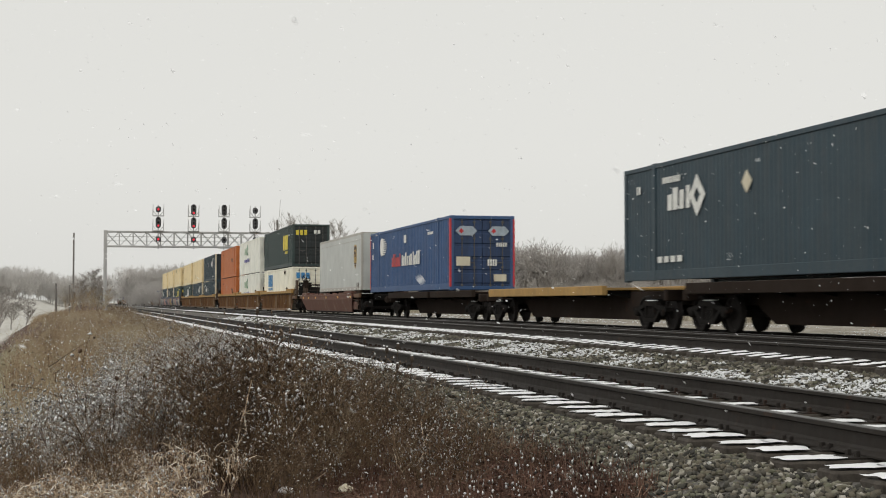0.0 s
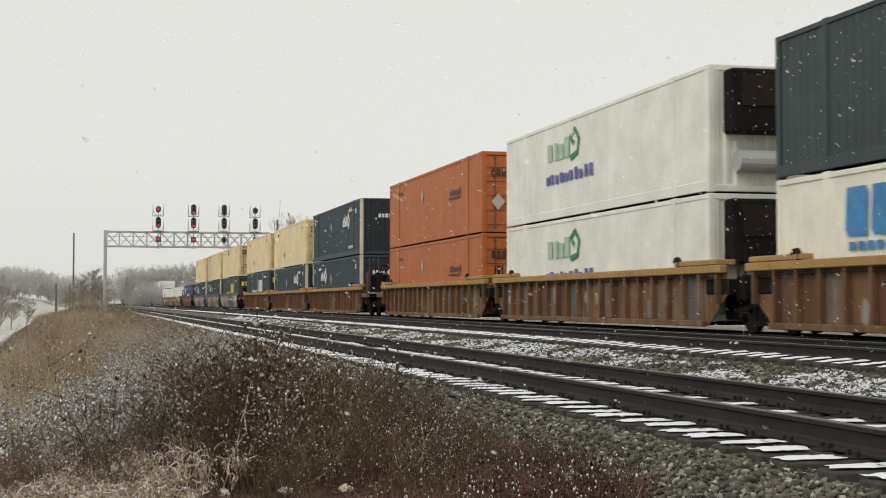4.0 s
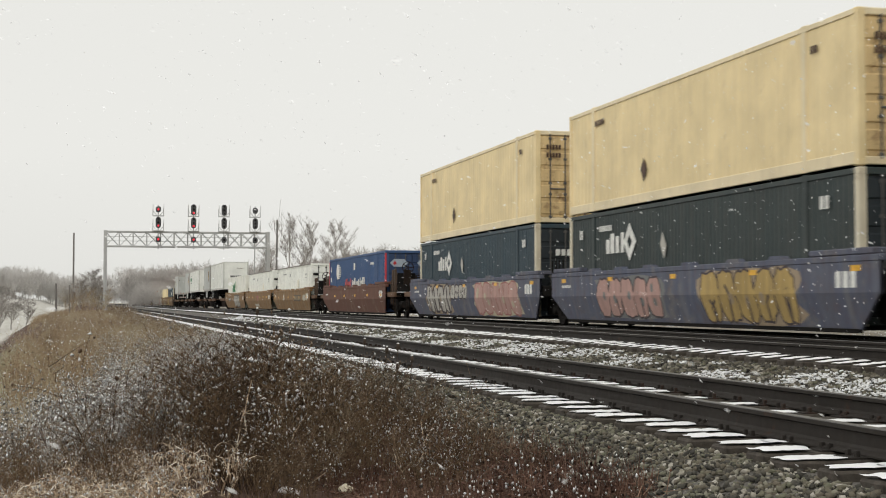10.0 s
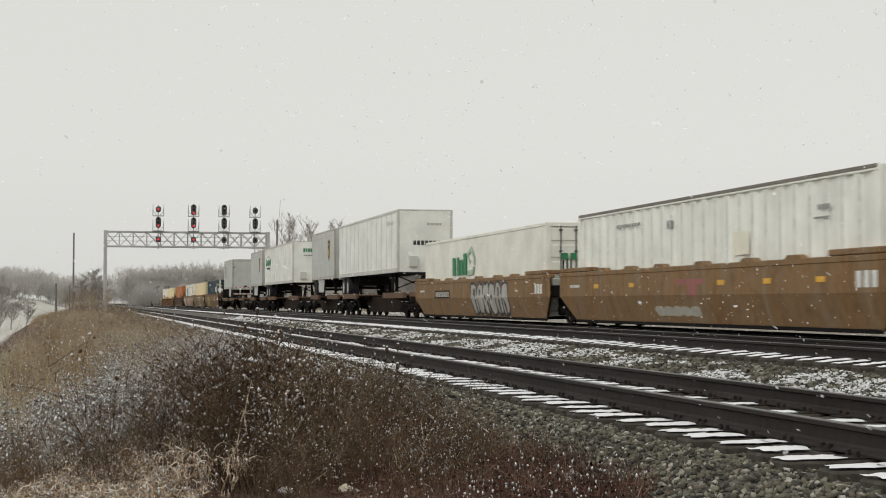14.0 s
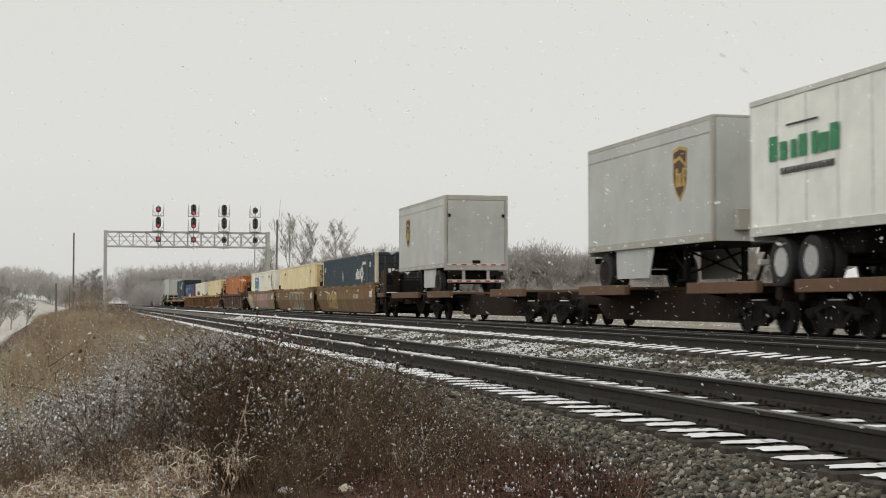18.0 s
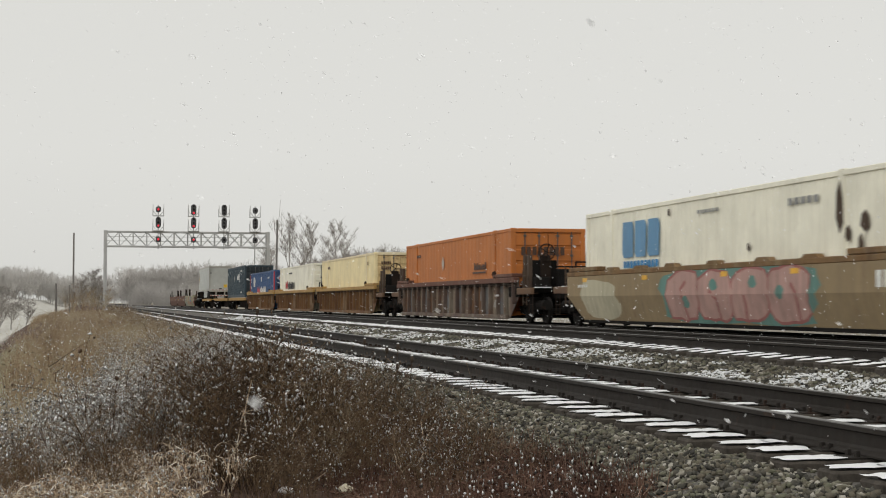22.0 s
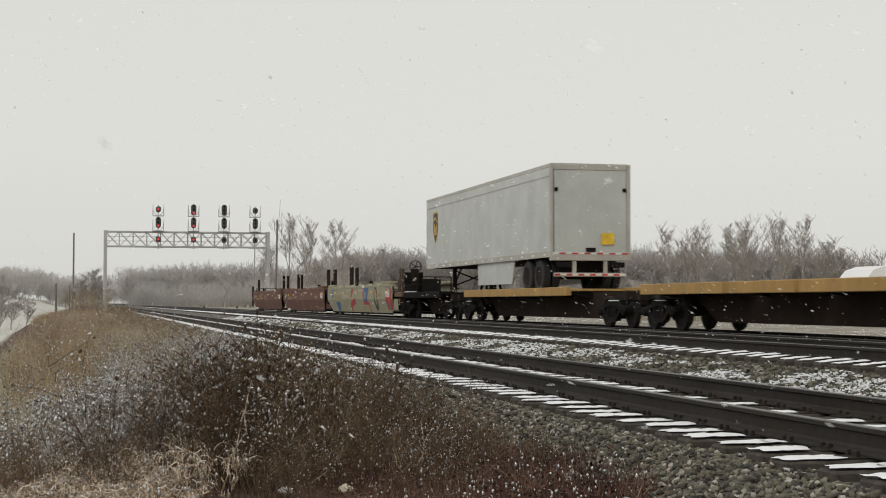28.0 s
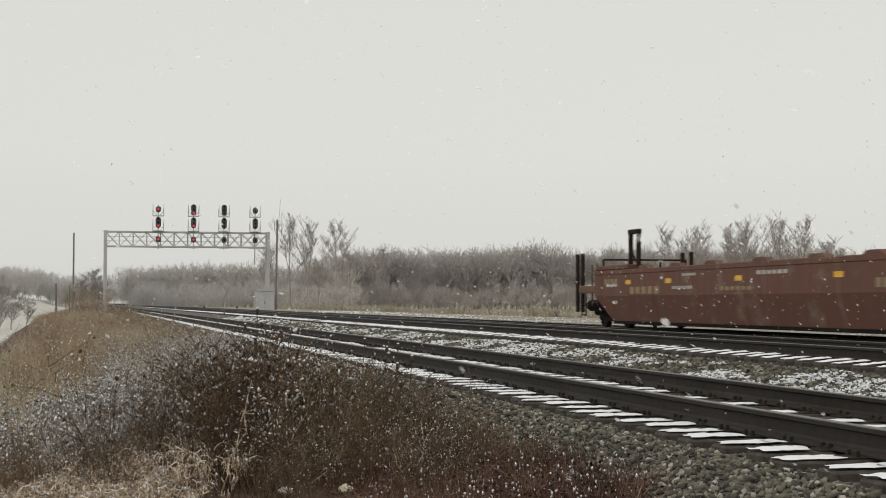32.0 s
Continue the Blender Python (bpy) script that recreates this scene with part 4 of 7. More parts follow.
def spine_car(a, b, decks, label="low spine car with a rusty yellow deck", hitch=(), deckmat=None, trucks=True, group="spine cars of the train"):
    """A spine platform from a to b along the train; decks: stretches (from, to) of raised side decking, in metres from its middle."""
    mid, h = (a + b) / 2, (b - a) / 2
    c = thing("spine_car", label, "freight car", group)
    part("centre_sill", Geo().prism([(-h, 0.62), (-h + 2.6, 0.62), (-h + 3.4, 0.22), (h - 3.4, 0.22), (h - 2.6, 0.62), (h, 0.62), (h, 0.98), (-h, 0.98)], 0, -0.42, 0.42), DARK, c)
    for y0, y1 in decks:
        for sx in (-1, 1):
            part("deck_edge", Geo().cbox(sx * 1.22 - 0.08, sx * 1.22 + 0.08, y0, y1, 0.88, 1.14, 0.015), deckmat or WELLT, c)
            n = max(2, round((y1 - y0) / 1.6))
            for i in range(n):
                y = y0 + 0.2 + (y1 - y0 - 0.4) * i / (n - 1)
                x0, x1 = sorted((sx * 0.4, sx * 1.16))
                part("deck_arm", Geo().prism([(x0, 0.8 if sx > 0 else 0.94), (x1, 0.94 if sx > 0 else 0.8), (x1, 1.0), (x0, 1.0)], 1, y - 0.05, y + 0.05), BLACK, c)
        part("deck_plate", Geo().cbox(-1.16, 1.16, y0 + 0.02, y1 - 0.02, 1.02, 1.09, 0.01), deckmat or WELLT, c)
    for y in hitch:
        g = Geo()
        for sx in (-0.3, 0.3):
            g.rod((sx, y - 0.5, 1.0), (sx * 0.6, y, 1.95), 0.05, 6).rod((sx, y + 0.5, 1.0), (sx * 0.6, y, 1.95), 0.05, 6)
        g.cbox(-0.45, 0.45, y - 0.35, y + 0.35, 1.92, 2.02, 0.02).cbox(-0.7, 0.7, y - 0.7, y + 0.7, 0.99, 1.08, 0.02)
        part("trailer_hitch", g, BLACK, c, "black folding trailer hitch")
    for s in (-1, 1):
        if trucks:
            bogie(c, s * (h - 1.25))
        part("end_beam", Geo().cbox(-1.1, 1.1, s * (h - 0.1) - 0.12, s * (h - 0.1) + 0.12, 0.72, 1.0, 0.03).cbox(-0.14, 0.14, s * h - 0.45, s * h + 0.45, 0.62, 0.86, 0.03), DARK, c)
    return ride(c, mid, 0)


def tyre_pair(parent, y, r=0.5, rims=None):
    for sx in (-1, 1):
        for k in (0.0, 0.3):
            x = sx * (1.13 - k)
            w = Geo().lathe((x, y, r), 0, [(-0.12, r * 0.62), (-0.12, r * 0.93), (-0.09, r), (0.09, r), (0.12, r * 0.93), (0.12, r * 0.62), (0.1, r * 0.6), (-0.1, r * 0.6), (-0.12, r * 0.62)], 22, 0, False)
            t = part("tyre", w, RUBBER, parent, smooth=False)
            part("rim", Geo().lathe((x, y, r), 0, [(-0.1, r * 0.6), (-0.1, r * 0.5), (-0.04, r * 0.4), (-0.06, r * 0.2), (-0.11, r * 0.14), (-0.11, 0.01)] if sx < 0 else [(0.1, r * 0.6), (0.1, r * 0.5), (0.04, r * 0.4), (0.06, r * 0.2), (0.11, r * 0.14), (0.11, 0.01)], 18), rims or DARK, t, "pale steel wheel rim" if rims else "")
    part("axle", Geo().rod((-1.0, y, r), (1.0, y, r), 0.07, 8), BLACK, parent)


def trailer(label, along, L, skin, frame_mat, front="near", axles=2, base=1.0, zb=1.05, H=2.86, skirt=None, seams=0.0, z=None):
    """A box trailer standing on a flat car; front: which end (near or far along the line) is its blind front."""
    c = thing("semi_trailer", label, "trailer", "trailers on the train")
    h, S, zt = L / 2, SIDE, zb + H
    s = 1 if front == "near" else -1          # the way to the rear end
    for sx in (-1, 1):
        wall = corrugated(-h + 0.06, h - 0.06, zb + 0.16, zt - 0.1, sx * (S - 0.015), sx, seams, 0.012) if seams else Geo().box(sx * (S - 0.02) - 0.012, sx * (S - 0.02) + 0.012, -h + 0.06, h - 0.06, zb + 0.16, zt - 0.1)
        part("side_wall", wall, skin, c)
        part("bottom_rail", Geo().cbox(sx * (S - 0.015) - 0.025, sx * (S - 0.015) + 0.025, -h, h, zb, zb + 0.2, 0.01), frame_mat, c)
        part("top_rail", Geo().cbox(sx * (S - 0.02) - 0.025, sx * (S - 0.02) + 0.025, -h, h, zt - 0.13, zt - 0.01, 0.012), frame_mat, c)
        n = round(L / 1.2)
        g = Geo()
        for i in range(n):
            y = -h + 0.5 + (L - 1.0) * i / max(1, n - 1)
            g.cbox(sx * S - 0.012, sx * S + 0.016, y - 0.1, y + 0.1, zb + 0.06, zb + 0.12, 0.004)
        part("marker_strip", g, RED if sx > 0 else CHALK, c)
    if seams:
        n = round(L / seams)
        for i in range(1, n):
            y = -h + L * i / n
            part("panel_seam", Geo().box(-S - 0.004, -S + 0.006, y - 0.012, y + 0.012, zb + 0.22, zt - 0.14), SEAMGREY, c)
    else:
        part("trim_line", Geo().box(-S - 0.006, -S + 0.008, -h + 0.05, h - 0.05, zt - 0.4, zt - 0.38), SILVERD, c)
        part("upper_band", Geo().box(-S - 0.003, -S + 0.008, -h + 0.05, h - 0.05, zt - 0.38, zt - 0.13), skin, c)
    part("roof", Geo().prism([(-S + 0.01, zt - 0.05), (-S + 0.06, zt), (S - 0.06, zt), (S - 0.01, zt - 0.05)], 1, -h + 0.01, h - 0.01), frame_mat, c)
    part("floor", Geo().cbox(-S + 0.05, S - 0.05, -h + 0.03, h - 0.03, zb + 0.02, zb + 0.16, 0.01), BLACK, c)
    for y in (-h, h):
        for sx in (-1, 1):
            part("corner_post", Geo().cbox(sx * (S - 0.06) - 0.065, sx * (S - 0.06) + 0.065, y - 0.07 if y > 0 else y, y if y > 0 else y + 0.07, zb, zt - 0.02, 0.03), frame_mat, c)
    yr, yf = s * h, -s * h
    part("front_wall", Geo().box(-S + 0.12, S - 0.12, min(yf, yf + s * 0.04), max(yf, yf + s * 0.04), zb + 0.02, zt - 0.06), skin, c)
    if front == "near":
        part("connector_box", Geo().cbox(-0.75, -0.35, yf - 0.16, yf, zb + 0.25, zb + 0.75, 0.02), frame_mat, c)
    # rear door, sill and guard
    dy0, dy1 = sorted((yr - s * 0.05, yr - s * 0.02))
    part("rear_door", Geo().box(-S + 0.14, S - 0.14, dy0, dy1, zb + 0.16, zt - 0.2), skin, c)
    part("rear_header", Geo().cbox(-S + 0.12, S - 0.12, min(yr, yr - s * 0.08), max(yr, yr - s * 0.08), zt - 0.2, zt - 0.03, 0.015), frame_mat, c)
    part("rear_sill", Geo().cbox(-S, S, min(yr, yr - s * 0.1), max(yr, yr - s * 0.1), zb - 0.1, zb + 0.17, 0.02), frame_mat, c)
    g = Geo()
    for i in range(12):
        g.box(-S + 0.1 + i * 0.2, -S + 0.1 + i * 0.2 + 0.19, yr + s * 0.004 - 0.004, yr + s * 0.004 + 0.004, zb + 0.1, zb + 0.145, i % 2)
    part("reflector_strip", g, [CHALK, RED], c)
    for x in (-S + 0.2, S - 0.2):
        part("door_hinge", Geo().cbox(x - 0.05, x + 0.05, yr + s * 0.01 - 0.02, yr + s * 0.01 + 0.02, zb + 2.0, zb + 2.12, 0.008), BLACK, c)
    part("door_latch", Geo().cbox(-0.15, 0.15, yr + s * 0.01 - 0.03, yr + s * 0.01 + 0.03, zb + 0.18, zb + 0.3, 0.01), BLACK, c)
    for x in (-0.85, 0.85):
        part("tail_light", Geo().cbox(x - 0.25, x + 0.25, yr - s * 0.02 - 0.02, yr - s * 0.02 + 0.02, zb - 0.3, zb - 0.14, 0.01), BLACK, c)
    g = Geo().cbox(-1.15, 1.15, yr - s * 0.08 - 0.05, yr - s * 0.08 + 0.05, zb - 0.58, zb - 0.46, 0.015)
    for sx in (-0.5, 0.5):
        g.cbox(sx - 0.06, sx + 0.06, yr - s * 0.08 - 0.04, yr - s * 0.08 + 0.04, zb - 0.5, zb, 0.01)
    u = part("underride_guard", g, frame_mat, c)
    g = Geo()
    for i in range(12):
        g.box(-1.15 + i * 0.19, -1.15 + i * 0.19 + 0.18, yr - s * 0.026 - 0.006, yr - s * 0.026 + 0.006, zb - 0.545, zb - 0.495, i % 2)
    part("reflector_strip", g, [RED, CHALK], u)
    # running gear
    first = yr - s * 1.25
    for i in range(axles):
        tyre_pair(c, first - s * 1.25 * i, rims=GALV if seams else None)
    part("slider_frame", Geo().cbox(-0.8, 0.8, min(first + s * 0.7, first - s * (1.25 * axles)), max(first + s * 0.7, first - s * (1.25 * axles)), 0.62, zb + 0.02, 0.03), BLACK, c)
    yl = yf + s * 2.6
    g = Geo()
    for sx in (-0.75, 0.75):
        g.cbox(sx - 0.07, sx + 0.07, yl - 0.07, yl + 0.07, 0.25, zb, 0.012).cbox(sx - 0.16, sx + 0.16, yl - 0.16, yl + 0.16, 0.2, 0.25, 0.01)
        g.rod((sx, yl, 0.4), (sx, yl + s * 1.1, zb), 0.035, 6)
    g.rod((-0.75, yl, 0.35), (0.75, yl, 0.95), 0.03, 6).rod((0.75, yl, 0.35), (-0.75, yl, 0.95), 0.03, 6)
    part("landing_gear", g, BLACK, c)
    if skirt:
        y0, y1 = sorted((yr - s * skirt[0], yr - s * skirt[1]))
        for sx in (-1, 1):
            part("side_skirt", Geo().prism([(y0, zb), (y1, zb), (y1 - 0.05, 0.3), (y0 + 0.3, 0.3)], 0, sx * 1.2 - 0.015, sx * 1.2 + 0.015), skin, c, "pale trailer side skirt")
    return ride(c, along, base if z is None else z)


def shield(parent, y, z, h, x=None):
    """A two-tone shield emblem on the near side."""
    x = FACE + 0.008 if x is None else x
    w = h * 0.62
    pts = [(y - w / 2, z + h / 2 - 0.06 * h), (y, z + h / 2), (y + w / 2, z + h / 2 - 0.06 * h), (y + w / 2, z - h * 0.12), (y + w * 0.3, z - h * 0.34), (y, z - h / 2), (y - w * 0.3, z - h * 0.34), (y - w / 2, z - h * 0.12)]
    e = part("emblem", flat(pts, x - 0.03), GOLD, parent, "brown and gold shield emblem")
    k = 0.88
    up = [(y + (a - y) * k, z + (b - z) * k) for a, b in pts]
    part("emblem_top", flat([up[0], up[1], up[2], (up[2][0], z + h * 0.26), (y, z + h * 0.33), (up[0][0], z + h * 0.16)], x - 0.0345), BROWNL, e)
    part("emblem_field", flat([(up[0][0], z + h * 0.1), (y, z + h * 0.25), (up[2][0], z + h * 0.2), up[3], up[4], up[5], up[6], up[7]], x - 0.0345), BROWNL, e)
    bars(e, y - w * 0.36, y + w * 0.36, z - h * 0.24, z + h * 0.1, x - 0.039, GOLD, 3, "emblem_mark")


def diamond_logo(parent, y, z, h, mat=None, rev=1):
    """Block letters followed by a twisted diamond, near side; words read towards -y."""
    mat = mat or CHALK
    x = FACE - 0.028
    bars(parent, y, y + h * 1.5, z - h * 0.28, z + h * 0.28, x, mat, 4, "lettering", 3, 0.35)
    c, r = y - h * 0.42, h * 0.5
    g = Geo()
    for (p, q), (u, v) in (((-1, 0), (0, -1.3)), ((0, -1.3), (0.9, 0)), ((0.9, 0), (0, 1.3)), ((0, 1.3), (-1, 0))):
        g.prism([(c + r * p, z + r * q * 0.8), (c + r * u, z + r * v * 0.8), (c + r * u * 0.4, z + r * v * 0.3), (c + r * p * 0.4, z + r * q * 0.3)], 0, x - 0.004, x)
    part("logo_diamond", g, mat, parent)


def end_diamond(parent, z, w, L=16.15, x=0.0, mat=None):
    y = -L / 2 - 0.025
    end_bars(parent, x - w / 2, x + w * 0.16, z - w * 0.09, z + w * 0.09, y, mat or CHALK, 4, "lettering")
    c, k = x + w * 0.36, w * 0.2
    part("logo_diamond", Geo().add([(c - k, y, z), (c, y, z - k), (c + k, y, z), (c, y, z + k), (c - k * .45, y, z), (c, y, z - k * .45), (c + k * .45, y, z), (c, y, z + k * .45)], [(0, 1, 5, 4), (1, 2, 6, 5), (2, 3, 7, 6), (3, 0, 4, 7)]), mat or CHALK, parent)


def block_logo(parent, y, z, h, w, mat, frame_mat=None):
    """A trade mark as three heavy slanted blocks, with or without brackets on each side."""
    x = FACE - 0.02
    u = w / 3
    for i in range(3):
        a = y - u * i
        lean = lambda p, q: (a - u * (0.06 + 0.86 * p + 0.07 * q), z + h * (q - 0.5))
        block = [(0, 0.14), (0.14, 0), (1, 0), (1, 0.86), (0.86, 1), (0, 1)]
        part("lettering", flat([lean(p, q) for p, q in block], x), mat, parent)
    if frame_mat:
        for yy, d in ((y + w * 0.22, -1), (y - w * 1.2, 1)):
            part("logo_bracket", ribbon([(yy + d * 0.25, z + h * 0.95), (yy, z + h * 0.94), (yy, z - h * 0.74), (yy + d * 0.25, z - h * 0.75)], 0.1, x), frame_mat, parent)


def side_x(z, off):
    """The outer face of a smooth well side, which folds inwards towards its foot."""
    return -1.5 - off + 0.2 * max(0.0, 0.86 - z) / 0.7


def painted(pts, off):
    """A painted patch on a smooth well side: points (along, up), creased where the side folds."""
    g = Geo()
    for above in (True, False):
        q = []
        for (a, b), (c, d) in zip(pts, pts[1:] + pts[:1]):
            inside, after = (b >= 0.86) == above, (d >= 0.86) == above
            if inside:
                q.append((a, b))
            if inside != after:
                k = (0.86 - b) / (d - b)
                q.append((a + (c - a) * k, 0.86))
        if len(q) > 2:
            g.add([(side_x(b, off), a, b) for a, b in q], [tuple(range(len(q)))])
    return g


def brushed(path, width, off):
    """A painted line on a smooth well side."""
    fine = []
    for (a, b), (c, d) in zip(path, path[1:]):
        n = max(1, int(math.hypot(c - a, d - b) / 0.12))
        fine += [(a + (c - a) * k / n, b + (d - b) * k / n) for k in range(n)]
    fine.append(path[-1])
    vs = []
    for i, (a, b) in enumerate(fine):
        (p, q), (r, t) = fine[max(0, i - 1)], fine[min(len(fine) - 1, i + 1)]
        l = math.hypot(r - p, t - q) or 1.0
        ny, nz = -(t - q) / l * width / 2, (r - p) / l * width / 2
        vs += [(side_x(b + nz, off), a + ny, b + nz), (side_x(b - nz, off), a - ny, b - nz)]
    return Geo().add(vs, [(2 * i, 2 * i + 1, 2 * i + 3, 2 * i + 2) for i in range(len(fine) - 1)])


def spray(parent, y0, y1, z0, z1, mat, seed, n=4, line=None, cloud=None, width=0.05):
    """Sprayed graffiti with no meaning: swollen blocks that lean on one another, outlined, over a cloud of colour."""
    rnd = random.Random(seed)
    line = line or DUSK
    w, mid_z, half = (y1 - y0) / n, (z0 + z1) / 2, (z1 - z0) / 2
    if cloud:
        pts = [((y0 + y1) / 2 + (y1 - y0) * rnd.uniform(0.5, 0.6) * max(-0.97, min(0.97, 1.25 * math.cos(t))), mid_z + half * rnd.uniform(0.88, 1.04) * max(-1, min(1, 1.3 * math.sin(t)))) for t in [2 * math.pi * k / 26 for k in range(26)]]
        part("graffiti", painted(pts, 0.002), cloud, parent, "faded cloud of sprayed colour")
    for i in range(n):
        c, lean, sq = y0 + w * (i + 0.5), rnd.uniform(-0.25, 0.25), rnd.uniform(2.4, 4.5)
        ring = []
        for k in range(22):
            t = 2 * math.pi * k / 22
            u, v = math.cos(t), math.sin(t)
            r = (abs(u) ** sq + abs(v) ** sq) ** (-1 / sq) * rnd.uniform(0.9, 1.05)
            ring.append((c + w * 0.53 * u * r + lean * v * w * 0.5, mid_z + half * 0.93 * v * r))
        off = 0.004 + 0.0015 * i
        part("graffiti", painted(ring, off), mat, parent)
        part("graffiti", brushed(ring + ring[:1], width, off + 0.001), line, parent)
        for _ in range(rnd.choice((1, 2, 2))):
            a, b = c + w * rnd.uniform(-0.2, 0.2), mid_z + half * rnd.uniform(-0.45, 0.45)
            if rnd.random() < 0.55:
                hole = [(a + w * 0.13 * math.cos(t) * rnd.uniform(0.7, 1.1), b + half * 0.24 * math.sin(t) * rnd.uniform(0.7, 1.1)) for t in [2 * math.pi * k / 9 for k in range(9)]]
                part("graffiti", painted(hole, off + 0.002), cloud or line, parent)
            else:
                part("graffiti", brushed([(a, mid_z - half * 0.9), (a + w * rnd.uniform(-0.15, 0.15), b), (a + w * rnd.uniform(-0.2, 0.2), b + half * 0.3)], width * 1.6, off + 0.002), line, parent)


# ---- the train in order, leading end first ----
def mid(r):
    return r + 8.075


UP, LOW = 3.17, 0.25

# spine cars with two single containers
spine_car(-334.2, -317.0, [(-8.0, 8.0)], "dark rusty spine car carrying a navy container", deckmat=DARK)
c = container("dark navy container with a white emblem on a spine car", -321.755, 1.2, NAVY, depth=0.02, pitch=0.2)
diamond_logo(c, 3.83, 1.95, 0.94)
part("placard", flat([(0.6, 2.05), (0.85, 2.3), (1.1, 2.05), (0.85, 1.8)], FACE - 0.028), POSTW, c)
bars(c, 4.4, 5.5, 2.35, 2.5, FACE - 0.03, CHALK, 7)
bars(c, 4.3, 5.9, 0.45, 0.6, FACE - 0.03, CHALK, 4)
bars(c, 6.9, 7.2, 2.2, 2.4, FACE - 0.03, CHALK, 2)
spine_car(-316.0, -299.6, [(-4.2, 7.2)], "empty spine car with a rusty yellow deck", deckmat=WELLT)
spine_car(-298.7, -282.6, [(-7.6, -1.0), (-0.6, 7.4)], "spine car under a blue container", hitch=(), deckmat=DARK)


def stack_train(label, along, z, doors=True):
    """Blue box with red end posts and a dotted globe emblem."""
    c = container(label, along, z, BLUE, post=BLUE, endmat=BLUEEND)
    for y in (-8.075, 8.075):
        for sx in (-1, 1):
            x = sx * SIDE
            part("red_edge", Geo().cbox(x - 0.012 if sx < 0 else x - 0.06, x + 0.06 if sx < 0 else x + 0.012, y - 0.012 if y < 0 else y - 0.12, y + 0.12 if y < 0 else y + 0.012, 0.14, 2.77, 0.004), RED, c, "red painted corner edge")
    x = FACE - 0.028
    globe = part("globe_emblem", Geo().lathe((x, 5.2, 2.15), 0, [(-0.003, 0.43), (0.0, 0.43)], 24), CHALK, c, "white disc with stripes trailing off it")
    for i in range(8):
        z0 = 1.76 + i * 0.1
        half = math.sqrt(max(0.05, 1 - ((i - 3.5) / 4.4) ** 2))
        part("stripe", plate(5.2 - 1.15 * half, 5.2 - 0.3 * half, z0, z0 + 0.05, x - 0.004), CHALK, globe)
    bars(c, 1.0, 2.95, 1.15, 1.72, x, RED, 7, "lettering", 5, 0.18)
    bars(c, -2.85, 0.85, 1.15, 1.72, x, CHALK, 10, "lettering", 6, 0.2)
    part("white_panel", plate(-0.2, 0.25, 2.15, 2.5, x), CHALK, c)
    bars(c, -5.3, -4.3, 2.3, 2.42, x, CHALK, 6)
    bars(c, 7.2, 7.6, 2.15, 2.45, x, CHALK, 1, "big_mark")
    bars(c, 7.2, 7.6, 1.6, 1.85, x, CHALK, 2)
    y = -8.075 - 0.02
    for sx in (-0.65, 0.65):
        part("hex_emblem", Geo().prism([(sx - 0.43, 2.3), (sx - 0.25, 2.12), (sx + 0.25, 2.12), (sx + 0.43, 2.3), (sx + 0.25, 2.48), (sx - 0.25, 2.48)], 1, y - 0.006, y), PALEBLUE, c)
        part("hex_core", Geo().prism([(sx - 0.3, 2.28), (sx - 0.2, 2.2), (sx - 0.1, 2.28), (sx - 0.2, 2.4)], 1, y - 0.012, y - 0.006), RED, c)
    part("placard", Geo().box(-1.05, -0.5, y - 0.012, y, 0.95, 1.3), POSTW, c)
    part("placard", Geo().box(0.45, 0.95, y - 0.012, y, 0.35, 0.62), POSTW, c)
    end_bars(c, 0.55, 1.0, 1.7, 1.85, y - 0.01, CHALK, 5)
    end_bars(c, 0.2, 0.6, 0.95, 1.2, y - 0.01, CHALK, 4)
    return c


stack_train("blue ribbed container with red edges and a white globe", mid(-295.04), 1.16)

# grey trailer in a brown well
w = well_car(-265.8, WELLM, WELLM, ribbed=False, ends=(2, 1), label="maroon smooth-sided low well car under a grey trailer", zt=1.12, reach=9.4)
reflectors(w, (-8.6, -4.6, -0.6, 3.4, 6.2, 8.4), 0.98)
t2 = trailer("grey box trailer with a shield emblem riding in a well", -269.57, 13.57, SILVER, SILVERD, front="near", zb=1.0, z=0.32, H=2.98, axles=0)
shield(t2, -5.1, 2.75, 1.3)


def three(rs, mat, top, ribbed, label, brake=(2, 1), zt=1.47):
    cars = []
    for i, r in enumerate(rs):
        e = (brake[0] if i == 0 else 0, brake[1] if i == len(rs) - 1 else 0)
        b = (1 if i == 0 else 0, 1)
        cars.append(well_car(mid(r), mat[i] if isinstance(mat, list) else mat, top[i] if isinstance(top, list) else top, ribbed, e, label[i] if isinstance(label, list) else label, b, zt=zt))
    return cars


three([-250.56, -231.14, -211.89], WELLY, WELLT, True, "rusty yellow ribbed well car with stacked containers")
c = container("cream container with blue block letters, lower of two", mid(-250.56), LOW, CREAM, depth=0.02)
block_logo(c, 5.4, 2.09, 0.9, 2.7, CYAN)
bars(c, 2.7, 5.3, 1.38, 1.54, FACE - 0.03, CYAN, 8)
end_bars(c, -1.0, 0.0, 2.1, 2.5, -8.1, CYAN, 3, "lettering")
part("dark_patch", plate(-4.6, -3.9, 2.45, 2.7, FACE - 0.028), DARK, c)
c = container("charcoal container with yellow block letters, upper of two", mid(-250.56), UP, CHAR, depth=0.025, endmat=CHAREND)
block_logo(c, -3.25, 1.75, 1.05, 2.5, LIME)
bars(c, -5.7, -4.3, 0.95, 1.15, FACE - 0.03, LIME, 5)
bars(c, -6.7, -6.1, 2.15, 2.25, FACE - 0.03, CHALK, 4)
end_bars(c, -1.05, -0.2, 2.15, 2.5, -8.1, LIME, 3, "lettering")
